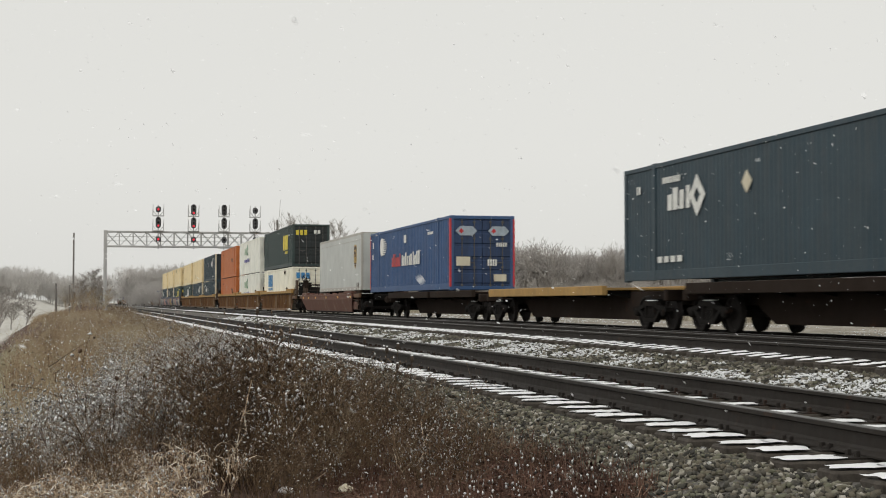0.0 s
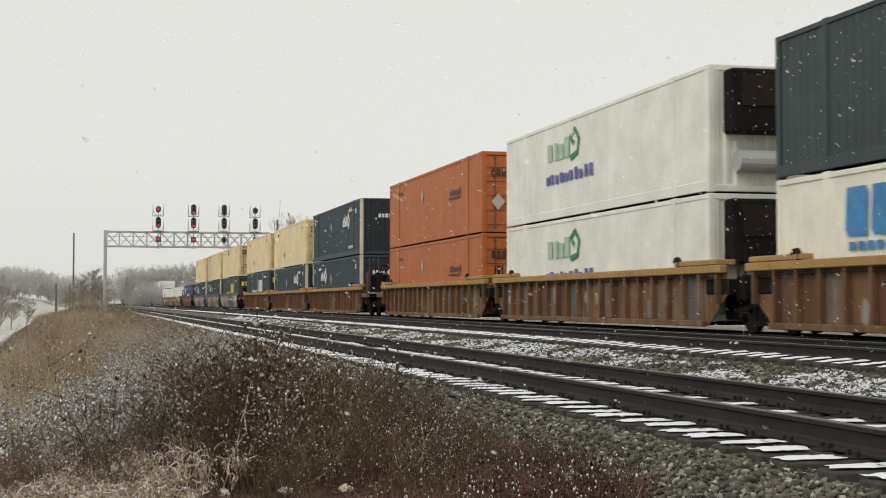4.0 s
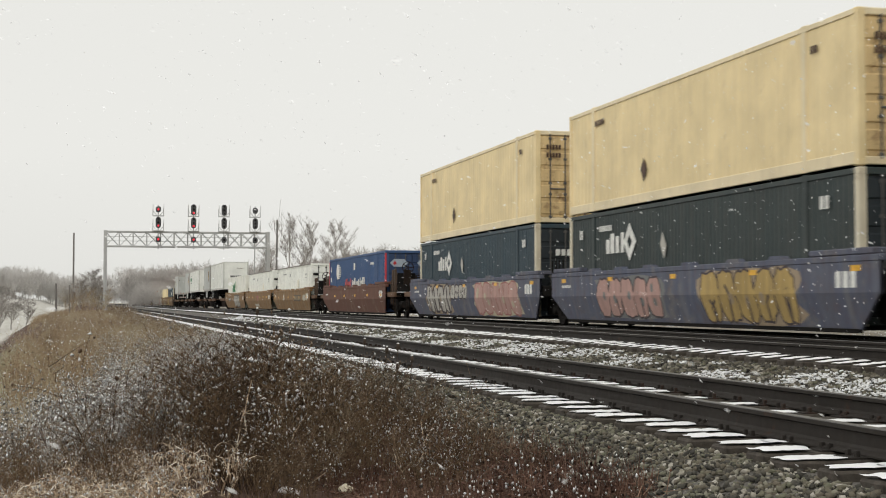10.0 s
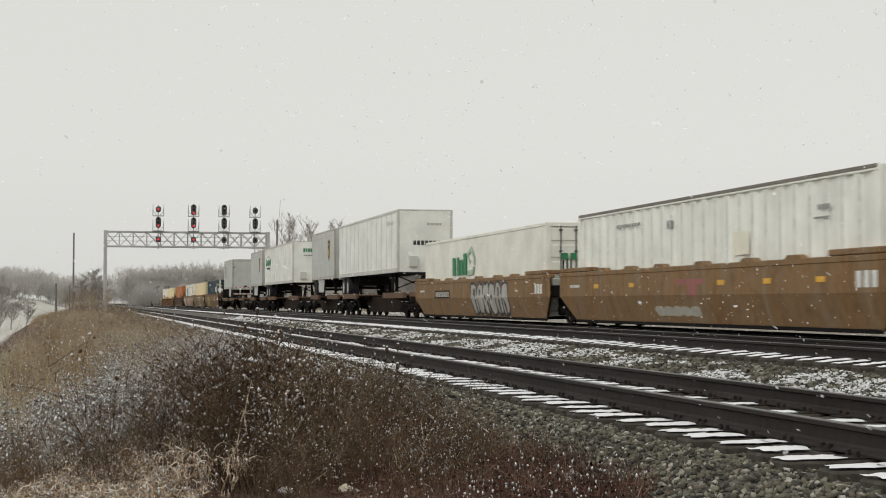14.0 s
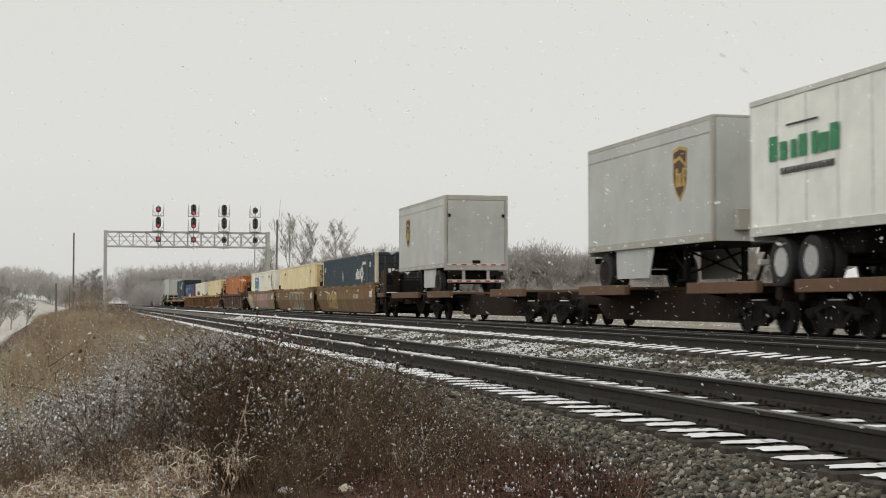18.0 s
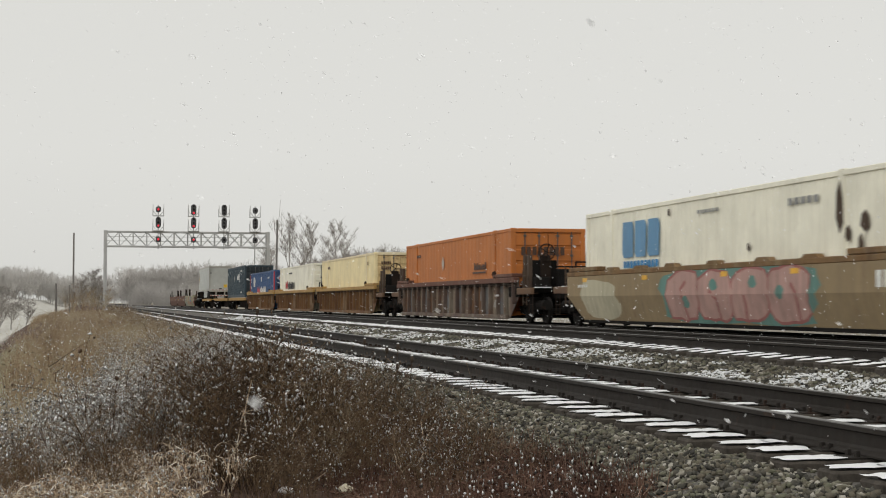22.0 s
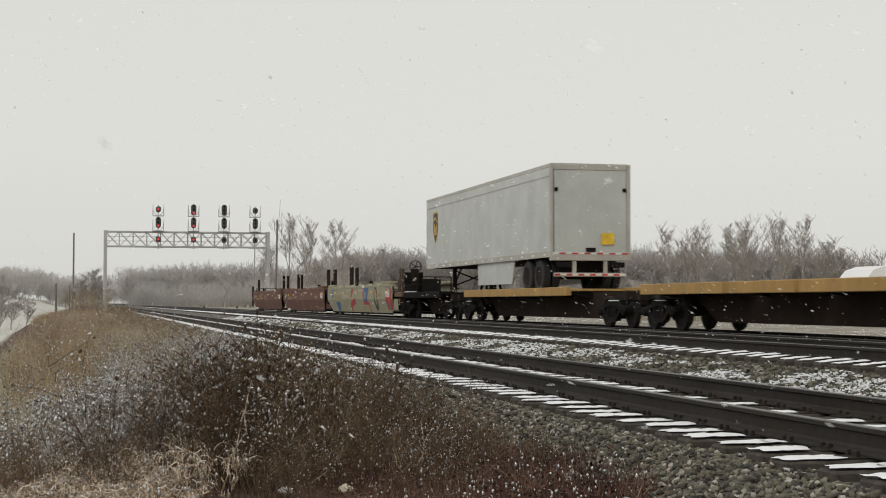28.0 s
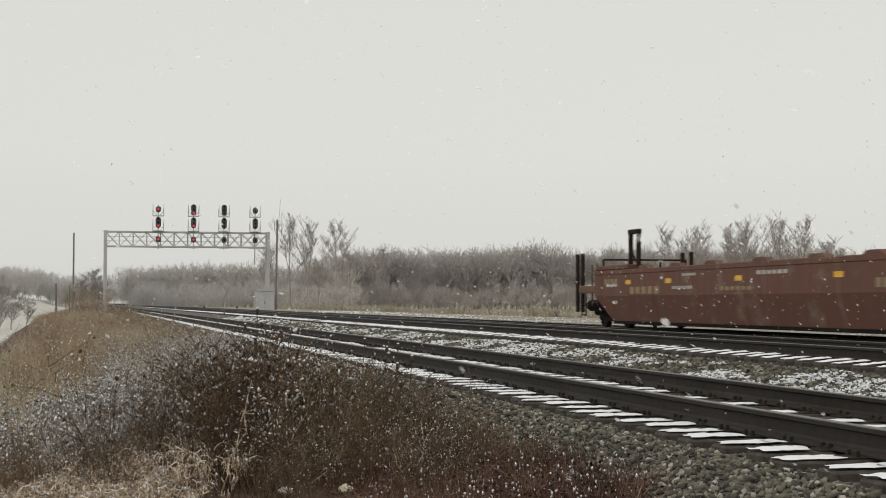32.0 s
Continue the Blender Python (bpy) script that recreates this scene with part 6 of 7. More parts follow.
def gantry():
    c = thing("signal_gantry", "grey lattice signal gantry across the railway tracks", "signal gantry")
    xl, xr, zb, zt = 1.75, 20.05, 7.05, 8.7
    for x in (xl, xr):
        for dy in (-0.5, 0.5):
            part("leg", Geo().cbox(x - 0.19, x + 0.19, GY + dy - 0.1, GY + dy + 0.1, -1.3, zt + 0.15, 0.03), GALV, c)
        g = Geo()
        for k in range(7):
            z0 = -0.6 + k * 1.2
            g.rod((x, GY - 0.5, z0), (x, GY + 0.5, z0 + 1.2), 0.035, 6)
        part("leg_bracing", g, GALV, c)
    for z in (zb, zt):
        for dy in (-0.5, 0.5):
            part("chord", Geo().cbox(xl, xr, GY + dy - 0.08, GY + dy + 0.08, z - 0.09, z + 0.09, 0.02), GALV, c)
    n = 12
    for i in range(n):
        a, b = xl + (xr - xl) * i / n, xl + (xr - xl) * (i + 1) / n
        for dy in (-0.5, 0.5):
            part("post", Geo().cbox(b - 0.05, b + 0.05, GY + dy - 0.04, GY + dy + 0.04, zb, zt, 0.01), GALV, c)
            g = Geo().rod((a, GY + dy, zb), (b, GY + dy, zt), 0.035, 6).rod((a, GY + dy, zt), (b, GY + dy, zb), 0.035, 6)
            part("brace", g, GALV, c)
    for z in (7.65, 8.15):
        part("handrail", Geo().rod((xl, GY - 0.52, z), (xr, GY - 0.52, z), 0.03, 6), GALV, c)
    part("walkway", Geo().cbox(xl, xr, GY - 0.45, GY + 0.45, zb - 0.02, zb + 0.05, 0.01), GALV, c)
    return c


def signal(x, lit, tall_top=True):
    """Three stacked heads on a mast with caged platforms; lit: which lamps glow, top to bottom."""
    c = thing("railway_signal", "three-headed black railway signal on a gantry" + (" showing red" if any(lit) else ", dark"), "railway signal", "signals on the gantry")
    y = GY - 0.75
    part("mast", Geo().rod((x, y, 6.75), (x, y, 11.75), 0.06, 8), GALV, c)
    for z in (6.95, 8.85, 10.55):
        g = Geo().cbox(x - 0.62, x + 0.62, y - 0.35, y + 0.45, z - 0.06, z, 0.01)
        part("platform", g, GALV, c)
        if z > 7:
            g = Geo()
            for sx in (-0.6, 0.6):
                g.rod((x + sx, y - 0.35, z), (x + sx, y - 0.35, z + 1.25), 0.03, 6).rod((x + sx, y + 0.4, z), (x + sx, y + 0.4, z + 0.9), 0.025, 6)
            g.rod((x - 0.6, y - 0.35, z + 0.5), (x - 0.15, y - 0.1, z), 0.03, 6).rod((x + 0.6, y - 0.35, z + 0.5), (x + 0.15, y - 0.1, z), 0.03, 6)
            part("cage", g, GALV, c)
    heads = [(11.25, 0.31, tall_top), (9.75, 0.31, True), (7.85, 0.3, False)]
    for (z, w, tall), on in zip(heads, lit):
        hgt = 0.66 if tall else 0.38
        pts = []
        for k in range(20):
            t = 2 * math.pi * k / 20
            pts.append((x + w * math.cos(t), z + w * math.sin(t) + (hgt - 0.34) * (1 if math.sin(t) >= 0 else -1)))
        h = part("signal_head", Geo().prism(pts, 1, y - 0.22, y - 0.16), SIGBLACK, c, "black oval signal target")
        part("housing", Geo().cbox(x - 0.24, x + 0.24, y - 0.16, y + 0.12, z - hgt * 0.8, z + hgt * 0.8, 0.04), SIGBLACK, h)
        lamps = [z] if not tall else [z - 0.36, z + 0.02, z + 0.4]
        for i, lz in enumerate(lamps):
            part("hood", Geo().lathe((x, y - 0.22, lz), 1, [(0, 0.15), (-0.25, 0.15), (-0.25, 0.135), (0, 0.135)], 14), SIGBLACK, h)
            part("lens", Geo().lathe((x, y - 0.22, lz), 1, [(0, 0.125), (-0.02, 0.125), (-0.05, 0.07)], 14), REDLAMP if on and i == 0 else LENS, h, "glowing red lens" if on and i == 0 else "")
    return c


gantry()
for x, lit in ((7.55, (1, 1, 1)), (11.5, (1, 1, 1)), (14.95, (0, 0, 0)), (18.5, (0, 0, 0))):
    signal(x, lit, x in (11.5, 14.95))

pole = thing("utility_pole", "dark wooden pole with a thin antenna beside the tracks", "utility pole")
part("shaft", Geo().rod((20.25, 161, -1.2), (20.4, 161, 9.95), 0.14, 10, 0.1), POLEWOOD, pole)
part("antenna", Geo().rod((20.5, 161, 9.0), (20.75, 161, 12.2), 0.035, 6, 0.015), GALV, pole)
part("bracket", Geo().cbox(20.35, 20.55, 160.95, 161.05, 9.0, 9.1, 0.01), GALV, pole)
pole2 = thing("utility_pole", "haze-grey wooden pole standing at the field edge", "utility pole")
part("shaft", Geo().rod((-2.1, 205, -2.0), (-2.1, 205, 10.3), 0.15, 10, 0.11), POLEWOOD, pole2)
mast = thing("slim_mast", "thin pale steel mast behind the gantry", "mast")
part("shaft", Geo().rod((18.9, 170, -1.0), (18.9, 170, 6.9), 0.07, 8), GALV, mast)
cab = thing("equipment_cabinet", "pale grey trackside signal cabinet with a pitched lid", "cabinet")
part("body", Geo().cbox(17.9, 19.75, 158.4, 160.2, -0.9, 1.95, 0.03), GALV, cab)
part("lid", Geo().prism([(17.82, 1.95), (19.83, 1.95), (18.83, 2.12)], 1, 158.3, 160.3), GALV, cab)
part("door", Geo().cbox(18.05, 18.8, 158.36, 158.4, -0.5, 1.8, 0.01), GALV, cab)
part("door_handle", Geo().cbox(18.68, 18.73, 158.3, 158.36, 0.6, 0.8, 0.008), BLACK, cab)
for dx in (0.25, -0.25):
    post = thing("field_post", "haze-grey wooden post at the field edge", "post", "posts at the field edge")
    y = 150 + dx * 90
    x = -3.7 if dx > 0 else -1.6
    part("shaft", Geo().rod((x, y, -2.5), (x, y, 2.9 if dx > 0 else 2.2), 0.16 if dx > 0 else 0.06, 8, 0.1 if dx > 0 else 0.05), POLEWOOD, post)
# ---- weeds on the bank ----
def stalk(segs, slim=False):
    """Tapered three-sided twigs from a list of (p, q, r0, r1); slim: blades, flat as grass is."""
    P = np.array([s[0] for s in segs], float)
    Q = np.array([s[1] for s in segs], float)
    R0, R1 = np.array([s[2] for s in segs]), np.array([s[3] for s in segs])
    D = Q - P
    D /= np.linalg.norm(D, axis=1)[:, None] + 1e-9
    H = np.where(np.abs(D[:, 2:3]) > 0.9, np.array([[1.0, 0, 0]]), np.array([[0, 0, 1.0]]))
    A = np.cross(D, H)
    A /= np.linalg.norm(A, axis=1)[:, None]
    B = np.cross(D, A)
    if slim:
        t = np.arange(len(segs)) * 2.4
        W = A * np.cos(t)[:, None] + B * np.sin(t)[:, None]
        V = np.stack([P - W * R0[:, None], P + W * R0[:, None], Q + W * R1[:, None], Q - W * R1[:, None]], 1).reshape(-1, 3)
        return V, (np.array([[0, 1, 2, 3]])[None] + (np.arange(len(segs)) * 4)[:, None, None]).reshape(-1, 4)
    vs = []
    for C, R in ((P, R0), (Q, R1)):
        for k in range(3):
            t = 2 * np.pi * k / 3
            vs.append(C + (A * np.cos(t) + B * np.sin(t)) * R[:, None])
    V = np.stack(vs, 1).reshape(-1, 3)
    base = np.array([[0, 1, 4, 3], [1, 2, 5, 4], [2, 0, 3, 5]])
    F = (base[None] + (np.arange(len(segs)) * 6)[:, None, None]).reshape(-1, 4)
    return V, F


def needles(segs):
    """Far twigs as single slivers that run to a point."""
    P = np.array([s[0] for s in segs], float)
    Q = np.array([s[1] for s in segs], float)
    R = np.array([s[2] for s in segs])[:, None] * 1.6
    D = Q - P
    D /= np.linalg.norm(D, axis=1)[:, None] + 1e-9
    A = np.cross(D, np.array([[0.36, 0.48, 0.8]]))
    A /= np.linalg.norm(A, axis=1)[:, None] + 1e-9
    t = (np.arange(len(segs)) * 2.4)[:, None]
    W = A * np.cos(t) + np.cross(D, A) * np.sin(t)
    V = np.stack([P - W * R, P + W * R, Q + (Q - P) * 0.25], 1).reshape(-1, 3)
    return V, np.arange(3 * len(segs)).reshape(-1, 3)


def blobs(pts, r, rng):
    """Small eight-sided tufts, as four-cornered faces."""
    pts = np.array(pts, float)
    n = len(pts)
    s = r * rng.uniform(0.6, 1.5, (n, 1, 1))
    o = np.array([[1, 0, 0], [0, 1, 0], [-1, 0, 0], [0, -1, 0], [0, 0, 1.4], [0, 0, -1]], float)
    V = (pts[:, None] + o[None] * s * rng.uniform(0.6, 1.3, (n, 6, 1)) * rng.uniform(0.55, 1.6, (n, 1, 3))).reshape(-1, 3)
    quad = np.array([[0, 1, 4, 3], [1, 2, 3, 4], [0, 3, 5, 1], [1, 5, 3, 2]])
    F = (quad[None] + (np.arange(n) * 6)[:, None, None]).reshape(-1, 4)
    return V, F


def weed(rng, h, branches, tuft, lean=0.25, r=0.0035, bushy=0.35):
    """One dead weed: a bent stem, side twigs and seed tufts. Returns twigs and tuft places."""
    segs, tips = [], []
    d = np.array([rng.normal() * lean, rng.normal() * lean, 1.0])
    p = np.zeros(3)
    pts = [p]
    for i in range(4):
        d = d + np.array([rng.normal(), rng.normal(), 0]) * 0.12
        q = p + d / np.linalg.norm(d) * h / 4
        segs.append((p, q, r * (1 - i * 0.2), r * (1 - (i + 1) * 0.2)))
        p = q
        pts.append(p)
    tips.append(p)
    for _ in range(branches):
        k = rng.uniform(0.35, 1.0) * 4
        i = min(3, int(k))
        a = pts[i] + (pts[i + 1] - pts[i]) * (k - i)
        e = np.array([rng.normal(), rng.normal(), rng.uniform(0.3, 1.4)])
        e = e / np.linalg.norm(e) * h * bushy * rng.uniform(0.35, 1.0)
        m = a + e * 0.55 + np.array([0, 0, 0.02])
        q = a + e + np.array([rng.normal(), rng.normal(), 0.5]) * 0.03
        segs.append((a, m, r * 0.55, r * 0.45))
        segs.append((m, q, r * 0.45, r * 0.25))
        tips.append(q)
        if rng.random() < tuft:
            tips.append(m)
    return segs, tips


def blades(rng, n, h, droop):
    """A tussock of thin arching grass blades."""
    segs = []
    for _ in range(n):
        a = rng.uniform(0, 2 * np.pi)
        o = np.array([rng.normal() * 0.05, rng.normal() * 0.05, 0])
        u = np.array([np.cos(a), np.sin(a), 0])
        l = h * rng.uniform(0.6, 1.15)
        k = droop * rng.uniform(0.4, 1.4)
        p1 = o + np.array([0, 0, l * 0.45]) + u * l * 0.12 * k
        p2 = o + np.array([0, 0, l * (0.8 - 0.12 * k)]) + u * l * 0.42 * k
        p3 = o + np.array([0, 0, l * (0.92 - 0.5 * k)]) + u * l * 0.78 * k
        segs += [(o, p1, 0.003, 0.0028), (p1, p2, 0.0028, 0.0022), (p2, p3, 0.0022, 0.0008)]
    return segs


def curls(rng, n, h):
    """A mop of short dry blades that rise, bend right over and hang."""
    segs = []
    for _ in range(n):
        a = rng.uniform(0, 2 * np.pi)
        u = np.array([np.cos(a), np.sin(a), 0])
        p = np.array([rng.normal() * 0.11, rng.normal() * 0.11, h * rng.uniform(0.0, 0.55)])
        l = h * rng.uniform(0.3, 0.68)
        bend, t = rng.uniform(2.2, 3.8), rng.uniform(-0.2, 0.5)
        side = np.array([-u[1], u[0], 0]) * rng.normal() * 0.25
        r = rng.uniform(0.007, 0.016)
        for k in range(4):
            d = u * np.sin(t) + np.array([0, 0, np.cos(t)]) + side * k * 0.3
            q = p + d * l / 4
            segs.append((p, q, r * (1 - k * 0.15), r * (0.85 - k * 0.17)))
            p, t = q, t + bend / 4
    return segs


def field_of(name, label, category, mats, templates, pos, size, rng):
    """Joins twig and tuft copies of the templates into one mesh; material 0 for twigs, 1 and 2 for tufts."""
    Vs, Fs, Ms, k = [], [], [], 0
    pick = rng.integers(0, len(templates), len(pos))
    for i, (tv, tf, tm) in enumerate(templates):
        p, s = pos[pick == i], size[pick == i]
        if not len(p):
            continue
        V, F = scatter([tv], [tf], p, s, rng, 1.0, True)
        Vs.append(V), Fs.append(F + k), Ms.append(np.tile(tm, len(p)))
        k += len(V)
    me = big_mesh(name, np.concatenate(Vs), np.concatenate(Fs), mats, np.concatenate(Ms))
    return tagged(new(name, me), label, category, kind="stuff")


def make(rng, segs, tips, r, snowy, slim=False):
    V, F = stalk(segs, slim)
    M = np.zeros(len(F), int)
    if len(tips):
        V2, F2 = blobs(tips, r, rng)
        m2 = np.repeat((rng.random(len(tips)) < snowy).astype(int) + 1, 4)
        V, F, M = np.concatenate([V, V2]), np.concatenate([F, F2 + len(V)]), np.concatenate([M, m2])
    return V, F, M


def twig(name, stops, rough=0.9, patchy=0.5, scale=1.1):
    """Dry stems: a tone for each twig, drifting from clump to clump."""
    m, n, l, b = material(name, rough)
    g = n.new("ShaderNodeNewGeometry")
    mix = n.new("ShaderNodeMix")
    mix.inputs["Factor"].default_value = patchy
    l.new(g.outputs["Random Per Island"], mix.inputs[2])
    spread = n.new("ShaderNodeMapRange")
    spread.inputs["From Min"].default_value, spread.inputs["From Max"].default_value = 0.3, 0.7
    l.new(noise_of(n, l, coords(n, l), scale, 4), spread.inputs["Value"])
    l.new(spread.outputs[0], mix.inputs[3])
    l.new(ramp(n, l, mix.outputs[0], stops), b.inputs["Base Color"])
    return m


DRYBROWN = twig("dead_weed_stems", [(0.15, (0.016, 0.0095, 0.005)), (0.42, (0.074, 0.042, 0.019)), (0.62, (0.155, 0.094, 0.046)), (0.78, (0.27, 0.185, 0.11)), (0.92, (0.5, 0.41, 0.28))], 0.9, 0.45, 1.3)
REDBROWN = twig("red_brown_litter", [(0.1, (0.04, 0.019, 0.013)), (0.5, (0.13, 0.064, 0.043)), (0.9, (0.34, 0.22, 0.15))])
STRAW = twig("straw_grass", [(0.12, (0.1, 0.058, 0.034)), (0.36, (0.36, 0.25, 0.16)), (0.6, (0.68, 0.55, 0.4)), (0.88, (0.88, 0.82, 0.72))], 0.9, 0.3, 2.5)
OLIVE = twig("brown_bank_grass", [(0.15, (0.16, 0.098, 0.052)), (0.38, (0.32, 0.22, 0.13)), (0.58, (0.43, 0.345, 0.225)), (0.75, (0.57, 0.51, 0.365)), (0.92, (0.68, 0.65, 0.54))], 0.9, 0.7, 0.45)
FARGRASS = twig("pale_far_grass", [(0.1, (0.26, 0.22, 0.16)), (0.5, (0.4, 0.36, 0.28)), (0.9, (0.56, 0.53, 0.46))], 0.9, 0.6, 0.2)
SAGE = twig("pale_green_grass", [(0.1, (0.34, 0.31, 0.18)), (0.5, (0.53, 0.53, 0.36)), (0.9, (0.7, 0.7, 0.56))], 0.9, 0.5, 0.6)
SEED = twig("brown_seed_heads", [(0.1, (0.06, 0.035, 0.022)), (0.5, (0.2, 0.13, 0.085)), (0.9, (0.5, 0.41, 0.3))])
FROST = twig("frosted_seed_heads", [(0.1, (0.3, 0.275, 0.24)), (0.5, (0.58, 0.56, 0.53)), (0.9, (0.83, 0.82, 0.79))])
GREYSTEM = twig("grey_frosted_stems", [(0.12, (0.08, 0.06, 0.046)), (0.42, (0.24, 0.195, 0.155)), (0.66, (0.38, 0.335, 0.28)), (0.9, (0.62, 0.59, 0.54))], 0.9, 0.4, 1.3)
# far woods: distance haze is put into these pale twig colours (BARK excepted)
FIELDBARK = twig("haze_paled_far_twigs", [(0, (0.52, 0.5, 0.48)), (0.5, (0.59, 0.57, 0.545)), (1, (0.66, 0.635, 0.61))])
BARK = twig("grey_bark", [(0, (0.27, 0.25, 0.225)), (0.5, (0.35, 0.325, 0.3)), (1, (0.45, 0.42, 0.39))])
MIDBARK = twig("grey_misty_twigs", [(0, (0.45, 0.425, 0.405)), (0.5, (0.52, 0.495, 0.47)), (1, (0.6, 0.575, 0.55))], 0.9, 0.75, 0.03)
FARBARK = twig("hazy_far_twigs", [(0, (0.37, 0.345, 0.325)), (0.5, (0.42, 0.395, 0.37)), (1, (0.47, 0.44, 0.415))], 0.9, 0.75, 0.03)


def patch(rng, n, x0, x1, y0, y1, power=1.0):
    x = rng.uniform(x0, x1, n)
    y = y0 + (y1 - y0) * rng.uniform(0, 1, n) ** power
    return x, y


def ground_at(x, y):
    return np.stack([x, y, np.array([ground_z(a, b) for a, b in zip(x, y)]) - 0.03], 1)


def headroom(x, y):
    """How tall weeds stand: waist high at the crest, lower along it and towards the ballast."""
    slope = 0.028 + 0.021 * np.clip((x / y - 0.12) / 0.09, 0, 1)
    return np.clip(1.62 - slope * y, 0.34, 1.25)


def weeds():
    rng = np.random.default_rng(21)
    # dark bushy weeds over the crest, in clumps with hollows between them
    T = []
    for i in range(18):
        s, t = weed(rng, 1.0, (10, 7, 4)[i % 3], 0.35, 0.2, 0.0055, 0.36)
        T.append(make(rng, s, t, (0.0125, 0.01, 0.008)[i % 3], (0.75, 0.6, 0.3)[i % 3]))
    bare = []
    for i in range(12):
        s, t = weed(rng, 1.0, (9, 6, 3)[i % 3], 0.3, 0.24, 0.0055, 0.4)
        bare.append(make(rng, s, t, 0.009, 0.03))
    n, m = 330, 7600
    cx, cy = patch(rng, n, -0.6, 3.6, 10.0, 34, 1.3)
    ch = rng.uniform(0.6, 1.12, n)
    who = rng.integers(0, n, m)
    x, y = cx[who] + rng.normal(size=m) * 0.14, np.maximum(cy[who] + rng.normal(size=m) * 0.22, 9.9)
    edge = 3.55 - 0.3 * np.abs(np.array([noise.noise((b * 0.5, 0, 0)) for b in y])) - 0.012 * (y - 11)
    tall = headroom(x, y) / 1.22 * ch[who] * rng.uniform(0.72, 1.12, m) * np.clip(0.4 + (edge - x) / 0.9, 0.4, 1)
    tall *= 0.45 + 0.55 * np.clip((y - 10.2) / 2.6, 0, 1)
    stray = rng.random(m) < 0.02
    tall[stray] *= 1.3
    left = x + 0.3 - (y - 13) * 0.175
    hollow = np.array([noise.noise((a * 1.3, b * 0.6, 6)) for a, b in zip(x, y)])
    k = (x < edge) & (left > 0.22 * rng.normal(size=m) + 0.62) & (hollow > -0.25) & ((y < 19) | (rng.random(m) < 0.6))
    snowy = np.array([noise.noise((a * 2.1, b * 0.9, 31)) + 0.5 * noise.noise((a * 6, b * 3, 12)) for a, b in zip(x, y)]) + 0.25 * rng.normal(size=m) > 0.1
    a, b = k & snowy, k & ~snowy
    field_of("dead_weeds", "dense dark brown dead weeds dusted with snow", "weeds", [DRYBROWN, SEED, SNOW], T, ground_at(x[a], y[a]), tall[a], rng)
    field_of("bare_weeds", "dark brown dead weed stems with little snow", "weeds", [DRYBROWN, SEED, SNOW], bare, ground_at(x[b], y[b]), tall[b], rng)
    # the same weeds, scattered through the paler grass
    n = 900
    x, y = patch(rng, n, -2.2, 2.6, 10.5, 75, 1.3)
    k = x > -0.9 - 0.024 * y
    field_of("scattered_weeds", "scattered dark weeds standing in pale grass", "weeds", [DRYBROWN, OLIVE, SNOW], T, ground_at(x[k], y[k]), np.minimum(rng.uniform(0.3, 0.68, n) * (0.5 + 0.5 * np.clip((y - 10) / 12, 0, 1)), headroom(x, y) / 1.1)[k], rng)
    # dark red-brown stems at the foot of the bank, with frost on them
    T2 = []
    for i in range(8):
        s, t = weed(rng, 1.0, 8, 0.5, 0.3, 0.007, 0.4)
        T2.append(make(rng, s, t, 0.017, 0.3))
    x, y = patch(rng, 520, -1.4, 0.6, 10.6, 14.6)
    k = (x < 0.1 + 0.25 * rng.normal(size=len(x))) & (y > 11.4 + 1.1 * np.clip(x + 0.6, 0, 1))
    field_of("slope_weeds", "low red-brown weeds with frosted tips", "weeds", [OLIVE, SEED, FROST], T2, ground_at(x[k], y[k]), rng.uniform(0.28, 0.5, k.sum()), rng)
    # frosted pale-headed weeds
    T = []
    for i in range(12):
        s, t = weed(rng, 1.0, 15, 0.85, 0.16, 0.0045, 0.32)
        T.append(make(rng, s, t, (0.0105, 0.015, 0.012)[i % 3], 0.62, i % 2 == 0))
    x, y = patch(rng, 5400, -1.4, 3.0, 12.0, 36)
    d = np.abs(x - (-0.15 + (y - 13) * 0.165)) / 0.85
    thick = np.array([noise.noise((a * 1.4, b * 0.5, 8)) for a, b in zip(x, y)])
    k = (d < 0.75 + 0.35 * rng.normal(size=len(x)) + 0.8 * thick) | ((y > 18.5) & (x > 0.2) & (x < 2.7) & (rng.random(len(x)) < 0.3))
    field_of("frosted_weeds", "grey frosted weeds with pale fluffy seed heads", "weeds", [GREYSTEM, FROST, SNOW], T, ground_at(x[k], y[k]), np.minimum(rng.uniform(0.45, 0.8, len(x)), headroom(x, y))[k], rng)
    # straw tussocks low on the near slope, curled over and broken
    T = []
    for _ in range(14):
        sg = curls(rng, 20, 1.0)
        tips = [sg[i][1] + rng.normal(size=3) * 0.03 for i in range(1, len(sg), 5)]
        T.append(make(rng, sg, tips, 0.022, 0.85, True))
    x, y = patch(rng, 1500, -1.3, 1.1, 9.9, 13.4)
    lump_ = np.array([noise.noise((a * 2.2, b * 1.6, 4)) for a, b in zip(x, y)])
    k = (x < 0.6 + 0.13 * rng.normal(size=len(x)) - (y - 11.2) * 0.1) & (lump_ > -0.02 - 0.25 * rng.random(len(x))) & ((x > -0.28) | (y < 11.5))
    field_of("straw_grass", "pale straw-coloured grass tussocks flecked with snow", "grass", [STRAW, STRAW, SNOW], T, ground_at(x[k], y[k]), rng.uniform(0.22, 0.4, k.sum()), rng)
    # a few straw mops among the dark weeds
    x, y = patch(rng, 170, 0.2, 2.4, 10.6, 15.5)
    k = (rng.random(len(x)) < np.clip(1.0 - (x - 0.4) / 1.6, 0.12, 1)) & (np.array([noise.noise((a * 1.5, b * 1.2, 14)) for a, b in zip(x, y)]) > 0.0)
